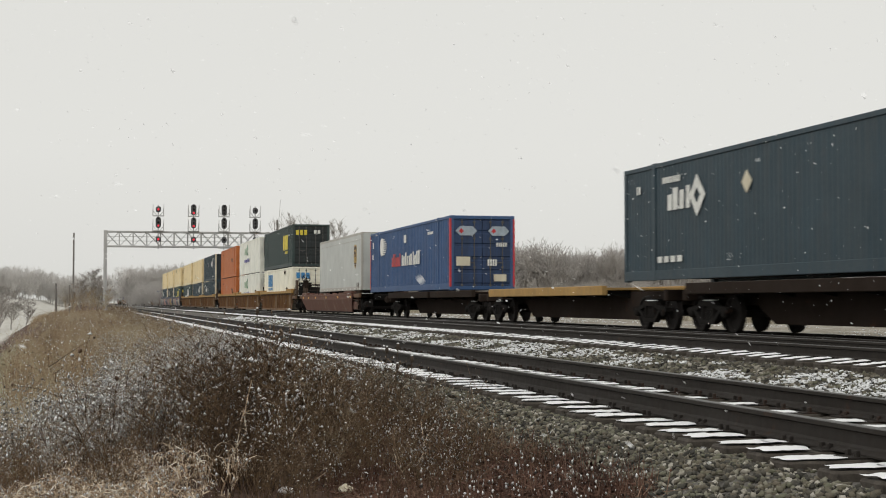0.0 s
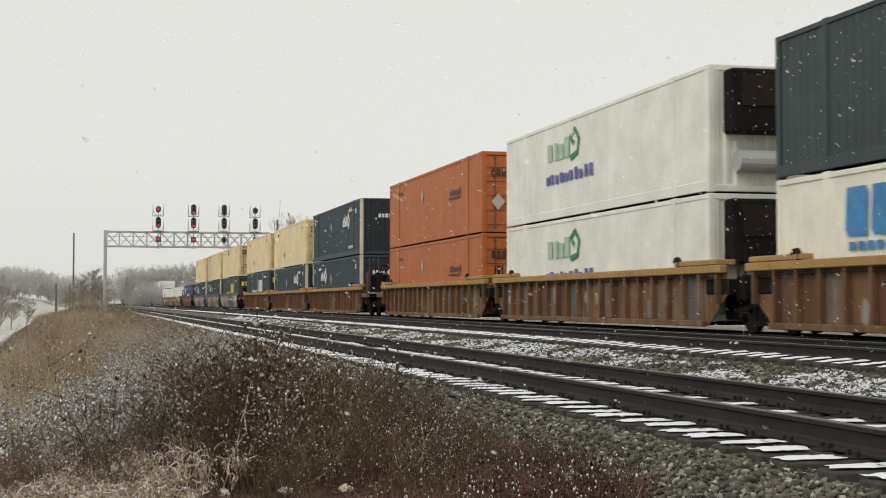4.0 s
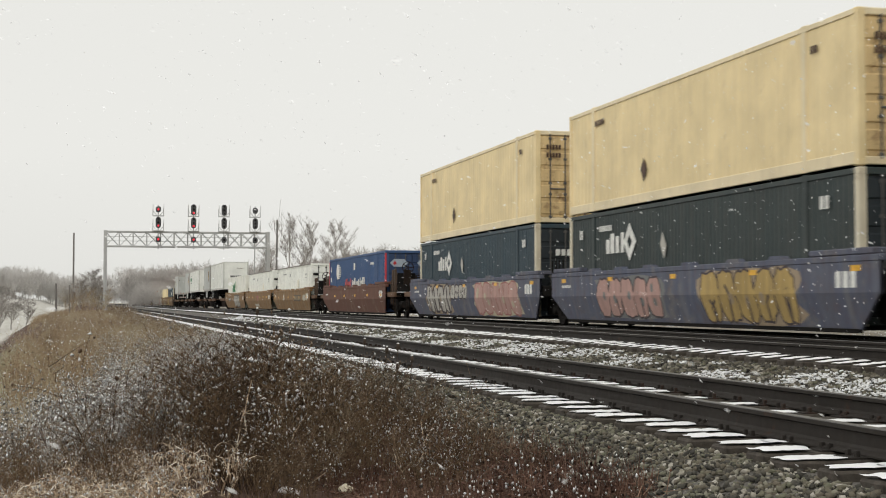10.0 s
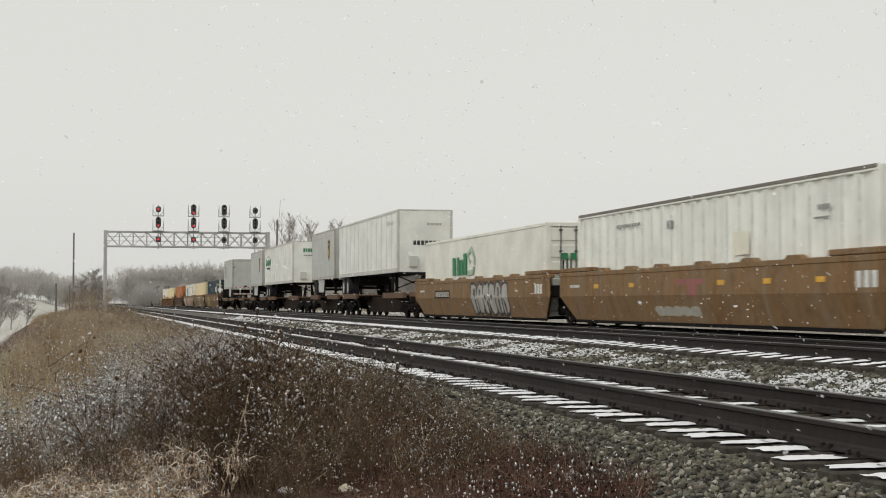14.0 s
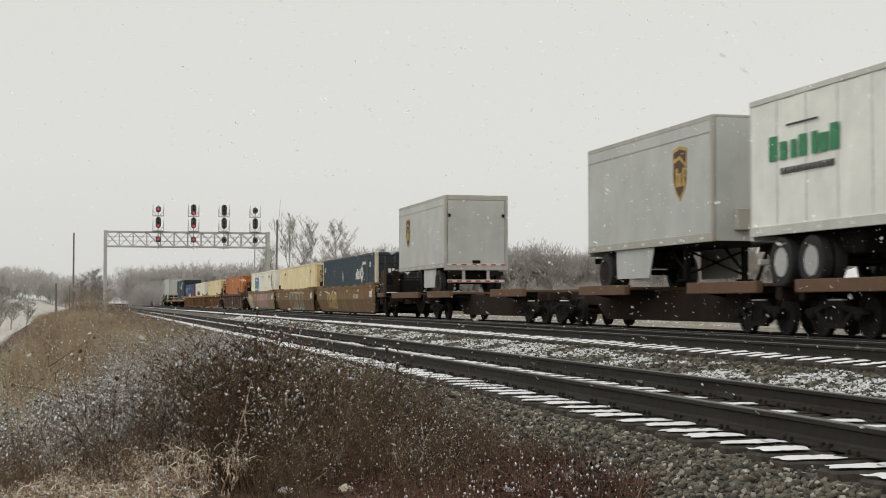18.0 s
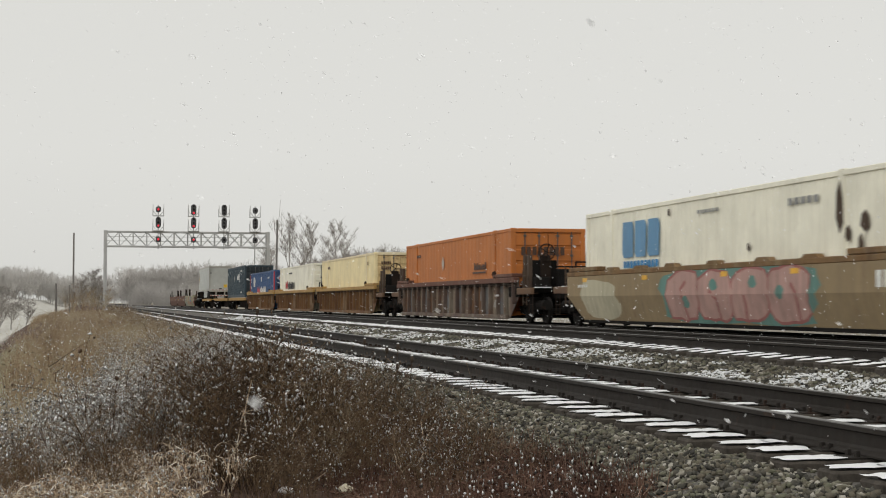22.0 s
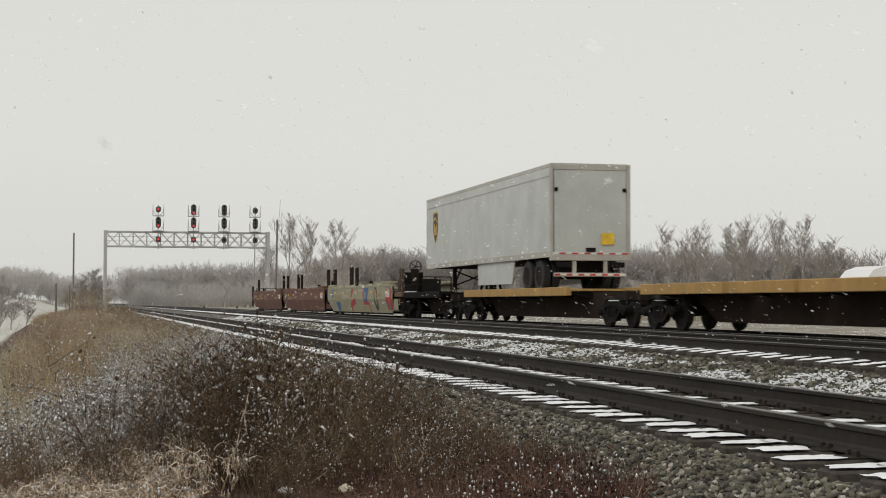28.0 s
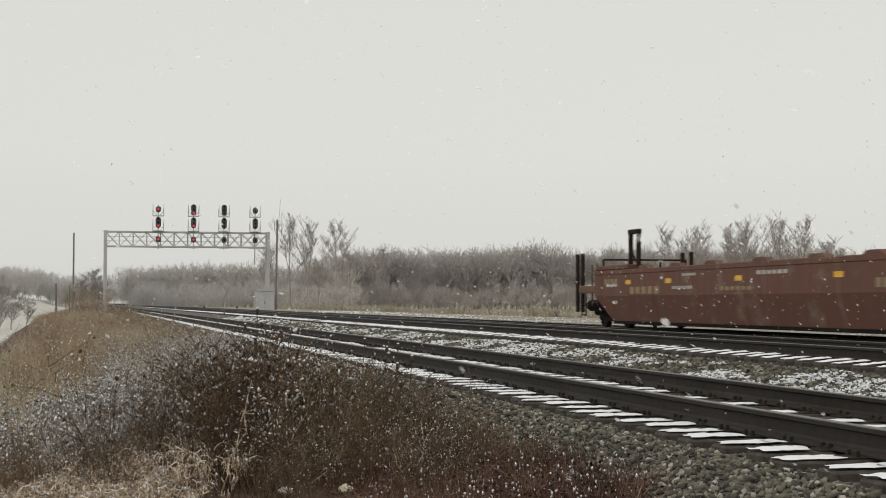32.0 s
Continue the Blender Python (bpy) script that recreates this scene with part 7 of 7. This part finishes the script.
    field_of("straw_mops", "mops of pale curled grass among dark weeds", "grass", [STRAW, STRAW, SNOW], T, ground_at(x[k], y[k]) + (0, 0, 0.12), rng.uniform(0.25, 0.42, k.sum()), rng)
    # brown grass running along the bank, pale green where it meets the field
    T = []
    for _ in range(10):
        sg = blades(rng, 18, 1.0, 0.35)
        s, t = weed(rng, 1.2, 5, 0.3, 0.15)
        T.append(make(rng, sg + s, t, 0.008, 0.3, True))
    x, y = patch(rng, 7600, -5.2, 2.9, 12, 62, 1.1)
    k = (x < -0.2 + (y - 13) * 0.16) | (y > 34)
    rim = -1.35 - 0.042 * y + 0.3 * rng.normal(size=len(x))
    k &= x > rim
    swell = np.array([noise.noise((a * 0.9, b * 0.22, 2)) for a, b in zip(x, y)])
    k &= rng.random(len(x)) < 0.75 + 0.6 * swell
    h = rng.uniform(0.5, 0.95, len(x)) * np.clip((x + 5.4) / 2.4, 0.34, 1) * (0.6 + 0.4 * np.clip((y - 12) / 10, 0, 1)) * (1 + 0.45 * swell) * (1 - 0.42 * np.clip((y - 26) / 26, 0, 1))
    pale = k & (x < rim + 0.8 + 0.008 * y + 0.3 * rng.normal(size=len(x)))
    k &= ~pale
    field_of("bank_grass", "tall brown and olive dead grass on the bank", "grass", [OLIVE, OLIVE, SNOW], T, ground_at(x[k], y[k]), h[k], rng)
    field_of("edge_grass", "pale green-grey grass along the edge of the field", "grass", [SAGE, SAGE, SNOW], T, ground_at(x[pale], y[pale]), h[pale] * 0.7, rng)
    x, y = patch(rng, 1800, -6.5, 2.5, 58, 165)
    k = x > -1.0 - 0.027 * y
    x, y = x[k], y[k]
    big = [(v * (2.2, 2.2, 1), f, m) for v, f, m in T]
    field_of("far_bank_grass", "brown dead grass further along the bank", "grass", [OLIVE, OLIVE, SNOW], big, ground_at(x, y), rng.uniform(0.28, 0.55, len(x)), rng)
    # single dark stems standing clear of the bank grass
    T = []
    for _ in range(8):
        s, t = weed(rng, 1.0, 7, 0.3, 0.12, 0.008, 0.3)
        T.append(make(rng, s, t, 0.016, 0.2))
    x, y = patch(rng, 260, -3.6, 1.6, 20, 70)
    k = x > -0.7 - 0.027 * y
    field_of("tall_bank_weeds", "tall dark weed stems above the bank grass", "weeds", [DRYBROWN, SEED, SNOW], T, ground_at(x[k], y[k]), (rng.uniform(0.45, 0.85, len(x)) * (1 - 0.3 * np.clip((y - 30) / 30, 0, 1)))[k], rng)
    # brown weeds along the edge of the bank, before the near track
    x, y = patch(rng, 1500, 1.5, 3.25, 30, 125, 1.2)
    k = np.array([noise.noise((a * 0.8, b * 0.15, 40)) for a, b in zip(x, y)]) > -0.2
    field_of("verge_weeds", "brown dead weeds along the edge of the ballast", "weeds", [OLIVE, SEED, SNOW], T, ground_at(x[k], y[k]), (rng.uniform(0.38, 0.66, len(x)) * (1 + 0.006 * (y - 30)))[k], rng)
    # a brown shrub on the bank by the gantry
    x, y = patch(rng, 46, -1.5, 1.1, 96, 124)
    T = []
    for _ in range(8):
        s, t = weed(rng, 1.0, 12, 0.35, 0.2, 0.006, 0.4)
        T.append(make(rng, s, t, 0.007, 0.1))
    wide = [(v * (1.5, 1.5, 1), f, m) for v, f, m in T]
    field_of("brown_shrub", "rounded brown leafless shrub beside the track", "shrub", [OLIVE, DRYBROWN, SNOW], wide, ground_at(x, y), rng.uniform(1.2, 2.3, len(x)), rng)
    # red-brown litter between the weeds and the ballast
    T = []
    for _ in range(10):
        segs = []
        for _ in range(16):
            p = rng.normal(size=3) * (0.09, 0.09, 0.012) + (0, 0, 0.03)
            e = rng.normal(size=3) * (0.07, 0.07, 0.035)
            segs.append((p, p + e, 0.0035, 0.001))
        for _ in range(6):
            p = rng.normal(size=3) * (0.08, 0.08, 0)
            segs.append((p, p + np.array([rng.normal() * 0.03, rng.normal() * 0.03, rng.uniform(0.06, 0.2)]), 0.003, 0.001))
        tips = [s[1] for s in segs[::3]]
        T.append(make(rng, segs, tips, 0.007, 0.2, True))
    x, y = patch(rng, 2400, 1.9, 3.8, 8.5, 20, 1.4)
    k = x < 3.6 - 0.3 * rng.random(len(x)) - np.clip((y - 11) * 0.05, 0, 0.5)
    field_of("ground_litter", "matted red-brown dead leaves and stems", "litter", [REDBROWN, REDBROWN, SNOW], T, ground_at(x[k], y[k]) + (0, 0, 0.03), rng.uniform(0.7, 1.3, k.sum()), rng)


weeds()


# ---- bare trees ----
def tree_segments(rng, h, spread=0.5, levels=4, kids=(3, 5), upright=0.55, trunk=0.02, low=False):
    segs, crown = [], []

    def grow(p, d, l, r, lev):
        n = 3 if lev == 0 else 2
        q = p
        for i in range(n):
            d = d + rng.normal(size=3) * (0.05 if lev == 0 else 0.14)
            d[2] += 0.06 * (lev > 0)
            d = d / np.linalg.norm(d)
            e = q + d * l / n
            r0, r1 = r * (1 - 0.45 * i / n), r * (1 - 0.45 * (i + 1) / n)
            (segs if lev == 0 else crown).append((q, e, r0, r1))
            if lev < levels and (i > 0 or lev > 0 or low):
                for _ in range(rng.integers(*kids)):
                    a = rng.uniform(0, 2 * np.pi)
                    side = np.array([np.cos(a), np.sin(a), 0])
                    nd = d * upright + side * spread * rng.uniform(0.6, 1.2) + np.array([0, 0, 0.15])
                    grow(q + (e - q) * rng.uniform(0.3, 1), nd / np.linalg.norm(nd), l * rng.uniform(0.42, 0.66), r1 * 0.55, lev + 1)
            q = e
    grow(np.zeros(3), np.array([0, 0, 1.0]), h * 0.62, h * trunk, 0)
    return segs, crown


def upright_tree(rng, limbs=17, reach=0.4, bare=0.22):
    """A tall tree of one metre: a wandering trunk that forks, steep limbs, and fans of fine twigs."""
    segs, crown = [], []

    def line(out, p, d, l, r, n, wander, rise):
        pts = [p]
        for i in range(n):
            d = d + rng.normal(size=3) * wander
            d[2] += rise
            d = d / np.linalg.norm(d)
            q = p + d * l / n
            out.append((p, q, r * (1 - 0.8 * i / n), r * (1 - 0.8 * (i + 1) / n)))
            p = q
            pts.append(p)
        return pts

    trunk = line(segs, np.zeros(3), np.array([rng.normal() * 0.05, rng.normal() * 0.05, 1.0]), 0.94, 0.013, 8, 0.05, 0.05)
    for b in range(limbs):
        k = bare + (0.97 - bare) * (b + rng.random()) / limbs
        i = min(7, int(k * 8))
        at = trunk[i] + (trunk[i + 1] - trunk[i]) * (k * 8 - i)
        a = rng.uniform(0, 6.283)
        fork = b < 4
        l = 0.5 * rng.uniform(0.7, 1.0) if fork else reach * (0.3 + 0.7 * math.sin(math.pi * min(1.0, (k - bare) / (1 - bare)) ** 0.8)) * rng.uniform(0.7, 1.2)
        limb = line(crown, at, np.array([np.cos(a) * 0.5, np.sin(a) * 0.5, 0.85 if fork else 0.6]), l, 0.0065 * (1.3 - k), 4, 0.14, 0.09)
        for _ in range(10):
            j = rng.integers(1, 4)
            c = limb[j] + (limb[j + 1] - limb[j]) * rng.random()
            a = rng.uniform(0, 6.283)
            bough = line(crown, c, np.array([np.cos(a) * 0.8, np.sin(a) * 0.8, 0.7]), min(l, 0.3) * rng.uniform(0.3, 0.6), 0.0022, 2, 0.16, 0.1)
            for _ in range(7):
                a = rng.uniform(0, 6.283)
                d = np.array([np.cos(a) * 0.8, np.sin(a) * 0.8, 0.7]) * min(l, 0.3) * rng.uniform(0.12, 0.3)
                o = bough[1] + (bough[2] - bough[1]) * rng.uniform(-0.6, 1)
                crown.append((o, o + d, 0.0013, 0.0006))
    return segs, crown


TREES = []
_rng = np.random.default_rng(33)
for _i in range(8):
    if _i < 6:
        _s, _c = upright_tree(_rng, 13 + 2 * (_i % 3), 0.26 + 0.04 * (_i % 3), 0.28 + 0.06 * (_i % 2))
    else:
        _s, _c = upright_tree(_rng, 16, 0.42, 0.05)
    _a, _b = stalk(_s)
    _d, _e = needles([(p, q, max(r0, 0.0012 if _i < 6 else 0.0024), r1) for p, q, r0, r1 in _c])
    _top = max(_a[:, 2].max(), _d[:, 2].max())
    TREES.append((big_mesh("trunk", _a / _top, _b, BARK), big_mesh("crown", _d / _top, _e, BARK)))


def tree(kind, x, y, z, h, turn, label="bare leafless deciduous tree by the railway", wide=1.0):
    t = thing("tree", label, "tree", "bare trees", at=pose(x, y, z, 0, 0, turn))
    t.scale = (h * wide, h * wide, h)
    part("trunk", TREES[kind][0], None, t)
    part("crown", TREES[kind][1], None, t)


for k, x, y, h, wide in ((0, 27.0, 198, 12.0, 0.8), (1, 29.2, 198, 12.2, 0.7), (2, 24.4, 205, 9.0, 1.0), (3, 39.9, 236, 14.2, 0.9), (4, 78.0, 186, 11.6, 0.8), (5, 81.5, 183, 12.0, 0.8), (0, 84.6, 182, 11.4, 0.9),
                         (1, 87.0, 180, 12.6, 0.8), (2, 90.3, 178, 13.0, 0.7), (3, 93.2, 177, 12.4, 0.8), (4, 96.2, 177, 9.8, 1.1), (5, 98.5, 178, 9.0, 1.2), (3, 44.5, 250, 10.0, 1.0), (4, 52.0, 262, 11.5, 1.0),
                         (5, 33.5, 215, 8.0, 1.2), (2, 89.0, 187, 11.0, 1.0), (1, 83.0, 190, 10.5, 1.0), (0, 95.0, 184, 10.5, 1.0)):
    tree(k, x, y, ground_z(x, y) - 0.1, h * 1.14, k * 67 + x * 9, "tall bare tree with fine grey twigs", wide)
for k, x, y, h in ((6, 0.2, 188, 6.0), (7, 1.0, 192, 5.0), (6, -1.2, 186, 4.4), (7, -9.3, 160, 5.4), (6, -8.2, 164, 4.9), (7, -6.9, 170, 3.6), (6, -10.6, 168, 5.2)):
    tree(k, x, y, ground_z(x, y) - 0.1, h, k * 51, "small bare bushy tree at the field edge", 1.5)


def woods(name, label, spots, seed, mat):
    """A far wood as one mass of bare trees and brush. spots: (x, y, height)."""
    rng = np.random.default_rng(seed)
    T = []
    for _ in range(6):
        s, c = tree_segments(rng, 1.0, 0.6, 3, (3, 4) if len(T) % 2 else (2, 5), 0.6, 0.008, True)
        V, F = needles([(p, q, max(r0, 0.0033), r1) for p, q, r0, r1 in s + c])
        T.append((V / V[:, 2].max(), F))
    P = np.array([(x, y, ground_z(x, y) - 0.2) for x, y, h in spots])
    V, F = scatter([t[0] for t in T], [t[1] for t in T], P, np.array([h for x, y, h in spots]), rng, 1.0, True)
    return tagged(new(name, big_mesh(name, V, F, mat)), label, "woods", kind="stuff")


def belt(x0, y0, x1, y1, depth, n, h0, h1, seed):
    rnd = random.Random(seed)
    out = []
    for _ in range(n):
        k, d = rnd.random(), rnd.random()
        x, y = x0 + (x1 - x0) * k + rnd.uniform(-2, 2), y0 + (y1 - y0) * k + depth * d
        out.append((x, y, (h0 + (h1 - h0) * rnd.random()) * (1 + 0.12 * noise.noise((k * 14, 0, seed)))))
    return out


# the haze over these woods lies in their twig colours only
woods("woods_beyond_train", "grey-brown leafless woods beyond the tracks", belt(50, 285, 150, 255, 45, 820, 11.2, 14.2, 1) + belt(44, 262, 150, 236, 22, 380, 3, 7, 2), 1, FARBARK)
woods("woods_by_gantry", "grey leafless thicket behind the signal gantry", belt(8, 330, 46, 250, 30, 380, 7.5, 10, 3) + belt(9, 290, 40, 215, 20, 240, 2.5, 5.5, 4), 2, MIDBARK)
woods("woods_by_field", "tree line beyond the snowy field, coloured pale as by haze", belt(-48, 430, 6, 430, 50, 320, 7.4, 10.2, 5), 3, FIELDBARK)
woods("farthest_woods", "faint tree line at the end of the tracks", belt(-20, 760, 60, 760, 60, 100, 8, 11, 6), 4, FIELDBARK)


def brush_line():
    """Dry reeds and grass at the foot of the far woods and along the far side of the tracks."""
    rng = np.random.default_rng(77)
    T = []
    for _ in range(8):
        sg = [(p, q, r0 * 3, r1 * 4) for p, q, r0, r1 in blades(rng, 16, 1.0, 0.4)]
        V, F, M = make(rng, sg, [], 0.01, 0, True)
        T.append((V * (3, 3, 1), F, M))
    x = 26 + 84 * rng.uniform(0, 1, 2600) ** 1.4
    y = 30 + rng.uniform(0, 1, 2600) * 200
    k = (x / np.maximum(y, 1) > 0.1)
    field_of("far_side_grass", "dry tan grass and reeds beyond the tracks", "grass", [FARGRASS, FARGRASS, SNOW], T, ground_at(x[k], y[k]), rng.uniform(0.35, 1.0, k.sum()), rng)


brush_line()


def farmhouse():
    c = thing("farmhouse", "low pale building with a snow-covered roof among trees", "house")
    x, y, z = 96.6, 164, ground_z(96.6, 164)
    part("wall", Geo().cbox(x - 3.2, x + 3.2, y - 3, y + 3, z - 0.2, z + 4.6, 0.05), TANWALL, c)
    part("roof", Geo().prism([(x - 3.4, z + 4.5), (x - 2.4, z + 5.7), (x - 0.8, z + 6.2), (x + 0.9, z + 6.1), (x + 2.6, z + 5.5), (x + 3.5, z + 4.5)], 1, y - 3.5, y + 3.5), SNOW, c, "snow-covered roof")
    for dx in (-2.0, 0.1, 2.1):
        w = part("window", Geo().cbox(x + dx - 0.5, x + dx + 0.5, y - 3.06, y - 3.0, z + 1.6, z + 3.0, 0.02), LENS, c)
        part("frame", Geo().cbox(x + dx - 0.6, x + dx + 0.6, y - 3.04, y - 3.0, z + 1.5, z + 1.6, 0.01), WHITE, w)


farmhouse()

# ---- single plants and scraps in the weeds ----
TEASEL = plain("dark_teasel_brown", (0.055, 0.038, 0.026), 0.9)


def leaning_stalk(label, foot, tip, r, seed, leaves=0, forks=0):
    """A dry stalk from foot to tip, a little crooked, with hanging leaves or forked twigs."""
    rng = np.random.default_rng(seed)
    c = thing("dry_stalk", label, "plant", "dry stalks in the weeds", at=pose(*foot))
    end = np.array(tip) - np.array(foot)
    joints = [end * k / 7 + (rng.normal(size=3) * 0.012 if 0 < k < 7 else 0) for k in range(8)]
    part("stem", big_mesh("stem", *stalk([(joints[k], joints[k + 1], r * (1 - 0.09 * k), r * (0.91 - 0.09 * k)) for k in range(7)]), STRAW), None, c)
    for _ in range(leaves):
        p, a = joints[rng.integers(2, 7)], rng.uniform(0, 6.28)
        u = np.array([np.cos(a), np.sin(a), 0])
        l, t, segs = rng.uniform(0.12, 0.24), 0.5, []
        for k in range(5):
            q = p + (u * np.sin(t) + np.array([0, 0, np.cos(t)])) * l / 5
            segs.append((p, q, 0.008 - 0.0012 * k, 0.0068 - 0.0012 * k))
            p, t = q, t + 0.52
        part("leaf", big_mesh("leaf", *stalk(segs), STRAW), None, c)
    for _ in range(forks):
        p = joints[rng.integers(2, 6)]
        d = np.array([rng.normal() * 0.6, rng.normal() * 0.3, 1.0])
        m = p + d / np.linalg.norm(d) * rng.uniform(0.1, 0.2)
        q = m + (d + (rng.normal() * 0.5, 0, 0.3)) * rng.uniform(0.06, 0.12)
        part("twig", big_mesh("twig", *stalk([(p, m, r * 0.6, r * 0.5), (m, q, r * 0.5, r * 0.3)]), STRAW), None, c)


leaning_stalk("tall pale dry stalk with drooping leaves", (1.05, 11.3, -0.86), (1.27, 11.6, 0.06), 0.012, 3, 4)
leaning_stalk("tall pale dry stalk leaning beside another", (1.0, 11.25, -0.86), (1.2, 11.5, -0.15), 0.009, 8, 3)
leaning_stalk("bare pale stalk leaning far over dark weeds", (1.36, 11.8, -0.84), (1.8, 12.2, -0.26), 0.008, 15, 0, 1)
leaning_stalk("pale forked twig standing in red-brown litter", (2.45, 11.2, -0.85), (2.74, 11.5, -0.31), 0.007, 21, 0, 3)
leaning_stalk("pale forked twig bent among weed stems", (2.52, 11.1, -0.84), (2.3, 11.4, -0.44), 0.006, 22, 0, 2)
leaning_stalk("thin pale dry stem in dark weeds", (1.75, 11.2, -0.85), (1.62, 11.5, -0.4), 0.006, 23, 0, 2)
leaning_stalk("thin pale dry stem with one hanging leaf", (1.3, 11.8, -0.85), (1.36, 11.9, -0.28), 0.007, 24, 3)
leaning_stalk("thin pale dry stem in dark weeds", (2.0, 12.4, -0.85), (2.2, 12.6, -0.2), 0.006, 25, 0, 2)
for x, y, top in ((3.17, 15.5, 0.18), (3.14, 14.8, 0.03), (3.4, 16.0, 0.2), (3.34, 15.0, 0.1), (3.3, 17.5, 0.22), (1.81, 16.0, 0.6), (1.87, 16.1, 0.45), (1.74, 16.6, 0.42)):
    h = top - ground_z(x, y) - 0.03
    t = thing("teasel", "dark dry teasel head on a thin stem", "plant", "teasels in the weeds", at=pose(x, y, ground_z(x, y) - 0.02, 0, 0, 50 * x))
    part("stem", Geo().rod((0.05, 0, 0), (0.03, 0.01, h * 0.5), 0.006, 6, 0.005).rod((0.03, 0.01, h * 0.5), (0, 0, h), 0.005, 6, 0.004), TEASEL, t)
    part("seed_head", Geo().lathe((0, 0, h), 2, [(-0.005, 0.006), (0.015, 0.018), (0.04, 0.02), (0.065, 0.012), (0.074, 0.002)], 10), TEASEL, t)
    part("leaf", Geo().rod((0.01, 0, h - 0.01), (0.06, 0.02, h + 0.05), 0.004, 5, 0.001).rod((0.01, 0, h - 0.01), (-0.05, 0.02, h + 0.04), 0.004, 5, 0.001), TEASEL, t)
    part("snow_cap", Geo().lathe((0, 0, h + 0.066), 2, [(0.0, 0.014), (0.008, 0.013), (0.014, 0.003)], 8), SNOW, t)


RUSTLEAF = plain("rust_orange_leaf", (0.3, 0.15, 0.05), 0.8)


def lump(name, label, category, x, y, z, r, mat, seed, flat_by=0.6):
    rng = random.Random(seed)
    bm = bmesh.new()
    bmesh.ops.create_icosphere(bm, subdivisions=3, radius=1)
    for v in bm.verts:
        k = 1 + 0.35 * noise.noise(v.co * 1.6 + Vector((seed, 0, 0)))
        v.co = Vector((v.co.x * r * k, v.co.y * r * k, v.co.z * r * k * flat_by))
    me = bpy.data.meshes.new(name)
    bm.to_mesh(me)
    bm.free()
    me.polygons.foreach_set("use_smooth", [True] * len(me.polygons))
    me.materials.append(mat)
    ob = tagged(new(name, me), label, category)
    ob.location = (x, y, z)


lump("pale_stone", "round pale stone capped with snow in the weeds", "stone", 1.92, 10.95, -0.75, 0.06, POSTW, 1, 0.7)
lump("snow_clump", "clump of snow caught in the grass", "snow", 1.46, 10.95, -0.74, 0.06, SNOW, 4, 0.4)
lump("snow_clump", "small clump of snow on dead leaves", "snow", 3.1, 10.6, -0.68, 0.07, SNOW, 7, 0.3)
lump("curled_leaf", "curled tan dead leaf on red-brown litter", "leaf", 2.92, 11.1, -0.72, 0.06, RUSTLEAF, 9, 0.8)
stick = thing("snowy_stick", "short broken stick carrying a line of snow", "stick")
part("stick", Geo().rod((1.95, 17.0, -0.35), (2.18, 17.05, -0.36), 0.012, 7), DRYBROWN, stick)
part("snow_cap", Geo().cbox(1.96, 2.17, 17.01, 17.04, -0.345, -0.325, 0.008), SNOW, stick)

# ---- falling snow ----
def flurry(seed, n, wind, size):
    """A drift of flakes that falls as one piece, wide enough to last the clip."""
    rng = np.random.default_rng(seed)
    t = rng.uniform(-1, 33, n)
    p = np.stack([rng.uniform(-3, 15, n), rng.uniform(2.5, 30, n), rng.uniform(-1.2, 8.5, n)], 1) - t[:, None] * np.array(wind)[None]
    k = np.linalg.norm(p - np.array(EYE), axis=1) > 2.0
    p = p[k]
    n = len(p)
    a, tilt = rng.uniform(0, 6.283, n), rng.normal(size=n) * 0.55
    u = np.stack([np.cos(a), np.sin(a), np.zeros(n)], 1)
    w = np.stack([-np.sin(a) * np.cos(tilt), np.cos(a) * np.cos(tilt), np.sin(tilt)], 1)
    s = size * rng.uniform(0.5, 1.5, (n, 1))
    ring = [p + s * rng.uniform(0.65, 1.25, (n, 1)) * (u * math.cos(t) + w * math.sin(t)) for t in [k * math.pi / 3 for k in range(6)]]
    V = np.stack(ring, 1).reshape(-1, 3)
    hexes = np.array([[0, 1, 2, 3], [3, 4, 5, 0]])
    F = (hexes[None] + (np.arange(n) * 6)[:, None, None]).reshape(-1, 4)
    ob = tagged(new("falling_snow", big_mesh("falling_snow", V, F, FLAKE)), "white snowflakes drifting down on the wind", "snow", "falling snow", "stuff")
    return ob, wind


FLURRIES = [flurry(1, 30000, (2.0, -0.4, -1.7), 0.011), flurry(2, 26000, (1.3, 0.2, -1.4), 0.0095), flurry(3, 24000, (2.6, -0.8, -2.1), 0.012), flurry(4, 4000, (2.2, -0.3, -1.6), 0.018)]


# ---- movement ----
def motions():
    for ob, along, z in TRAIN:
        walk(ob, [(t, pose(MAIN_X, along - run(t), z)) for t in MOVE_TIMES])
    for ob, wind in FLURRIES:
        walk(ob, [(t, pose(wind[0] * t, wind[1] * t, wind[2] * t)) for t in (0, 32)])


motions()
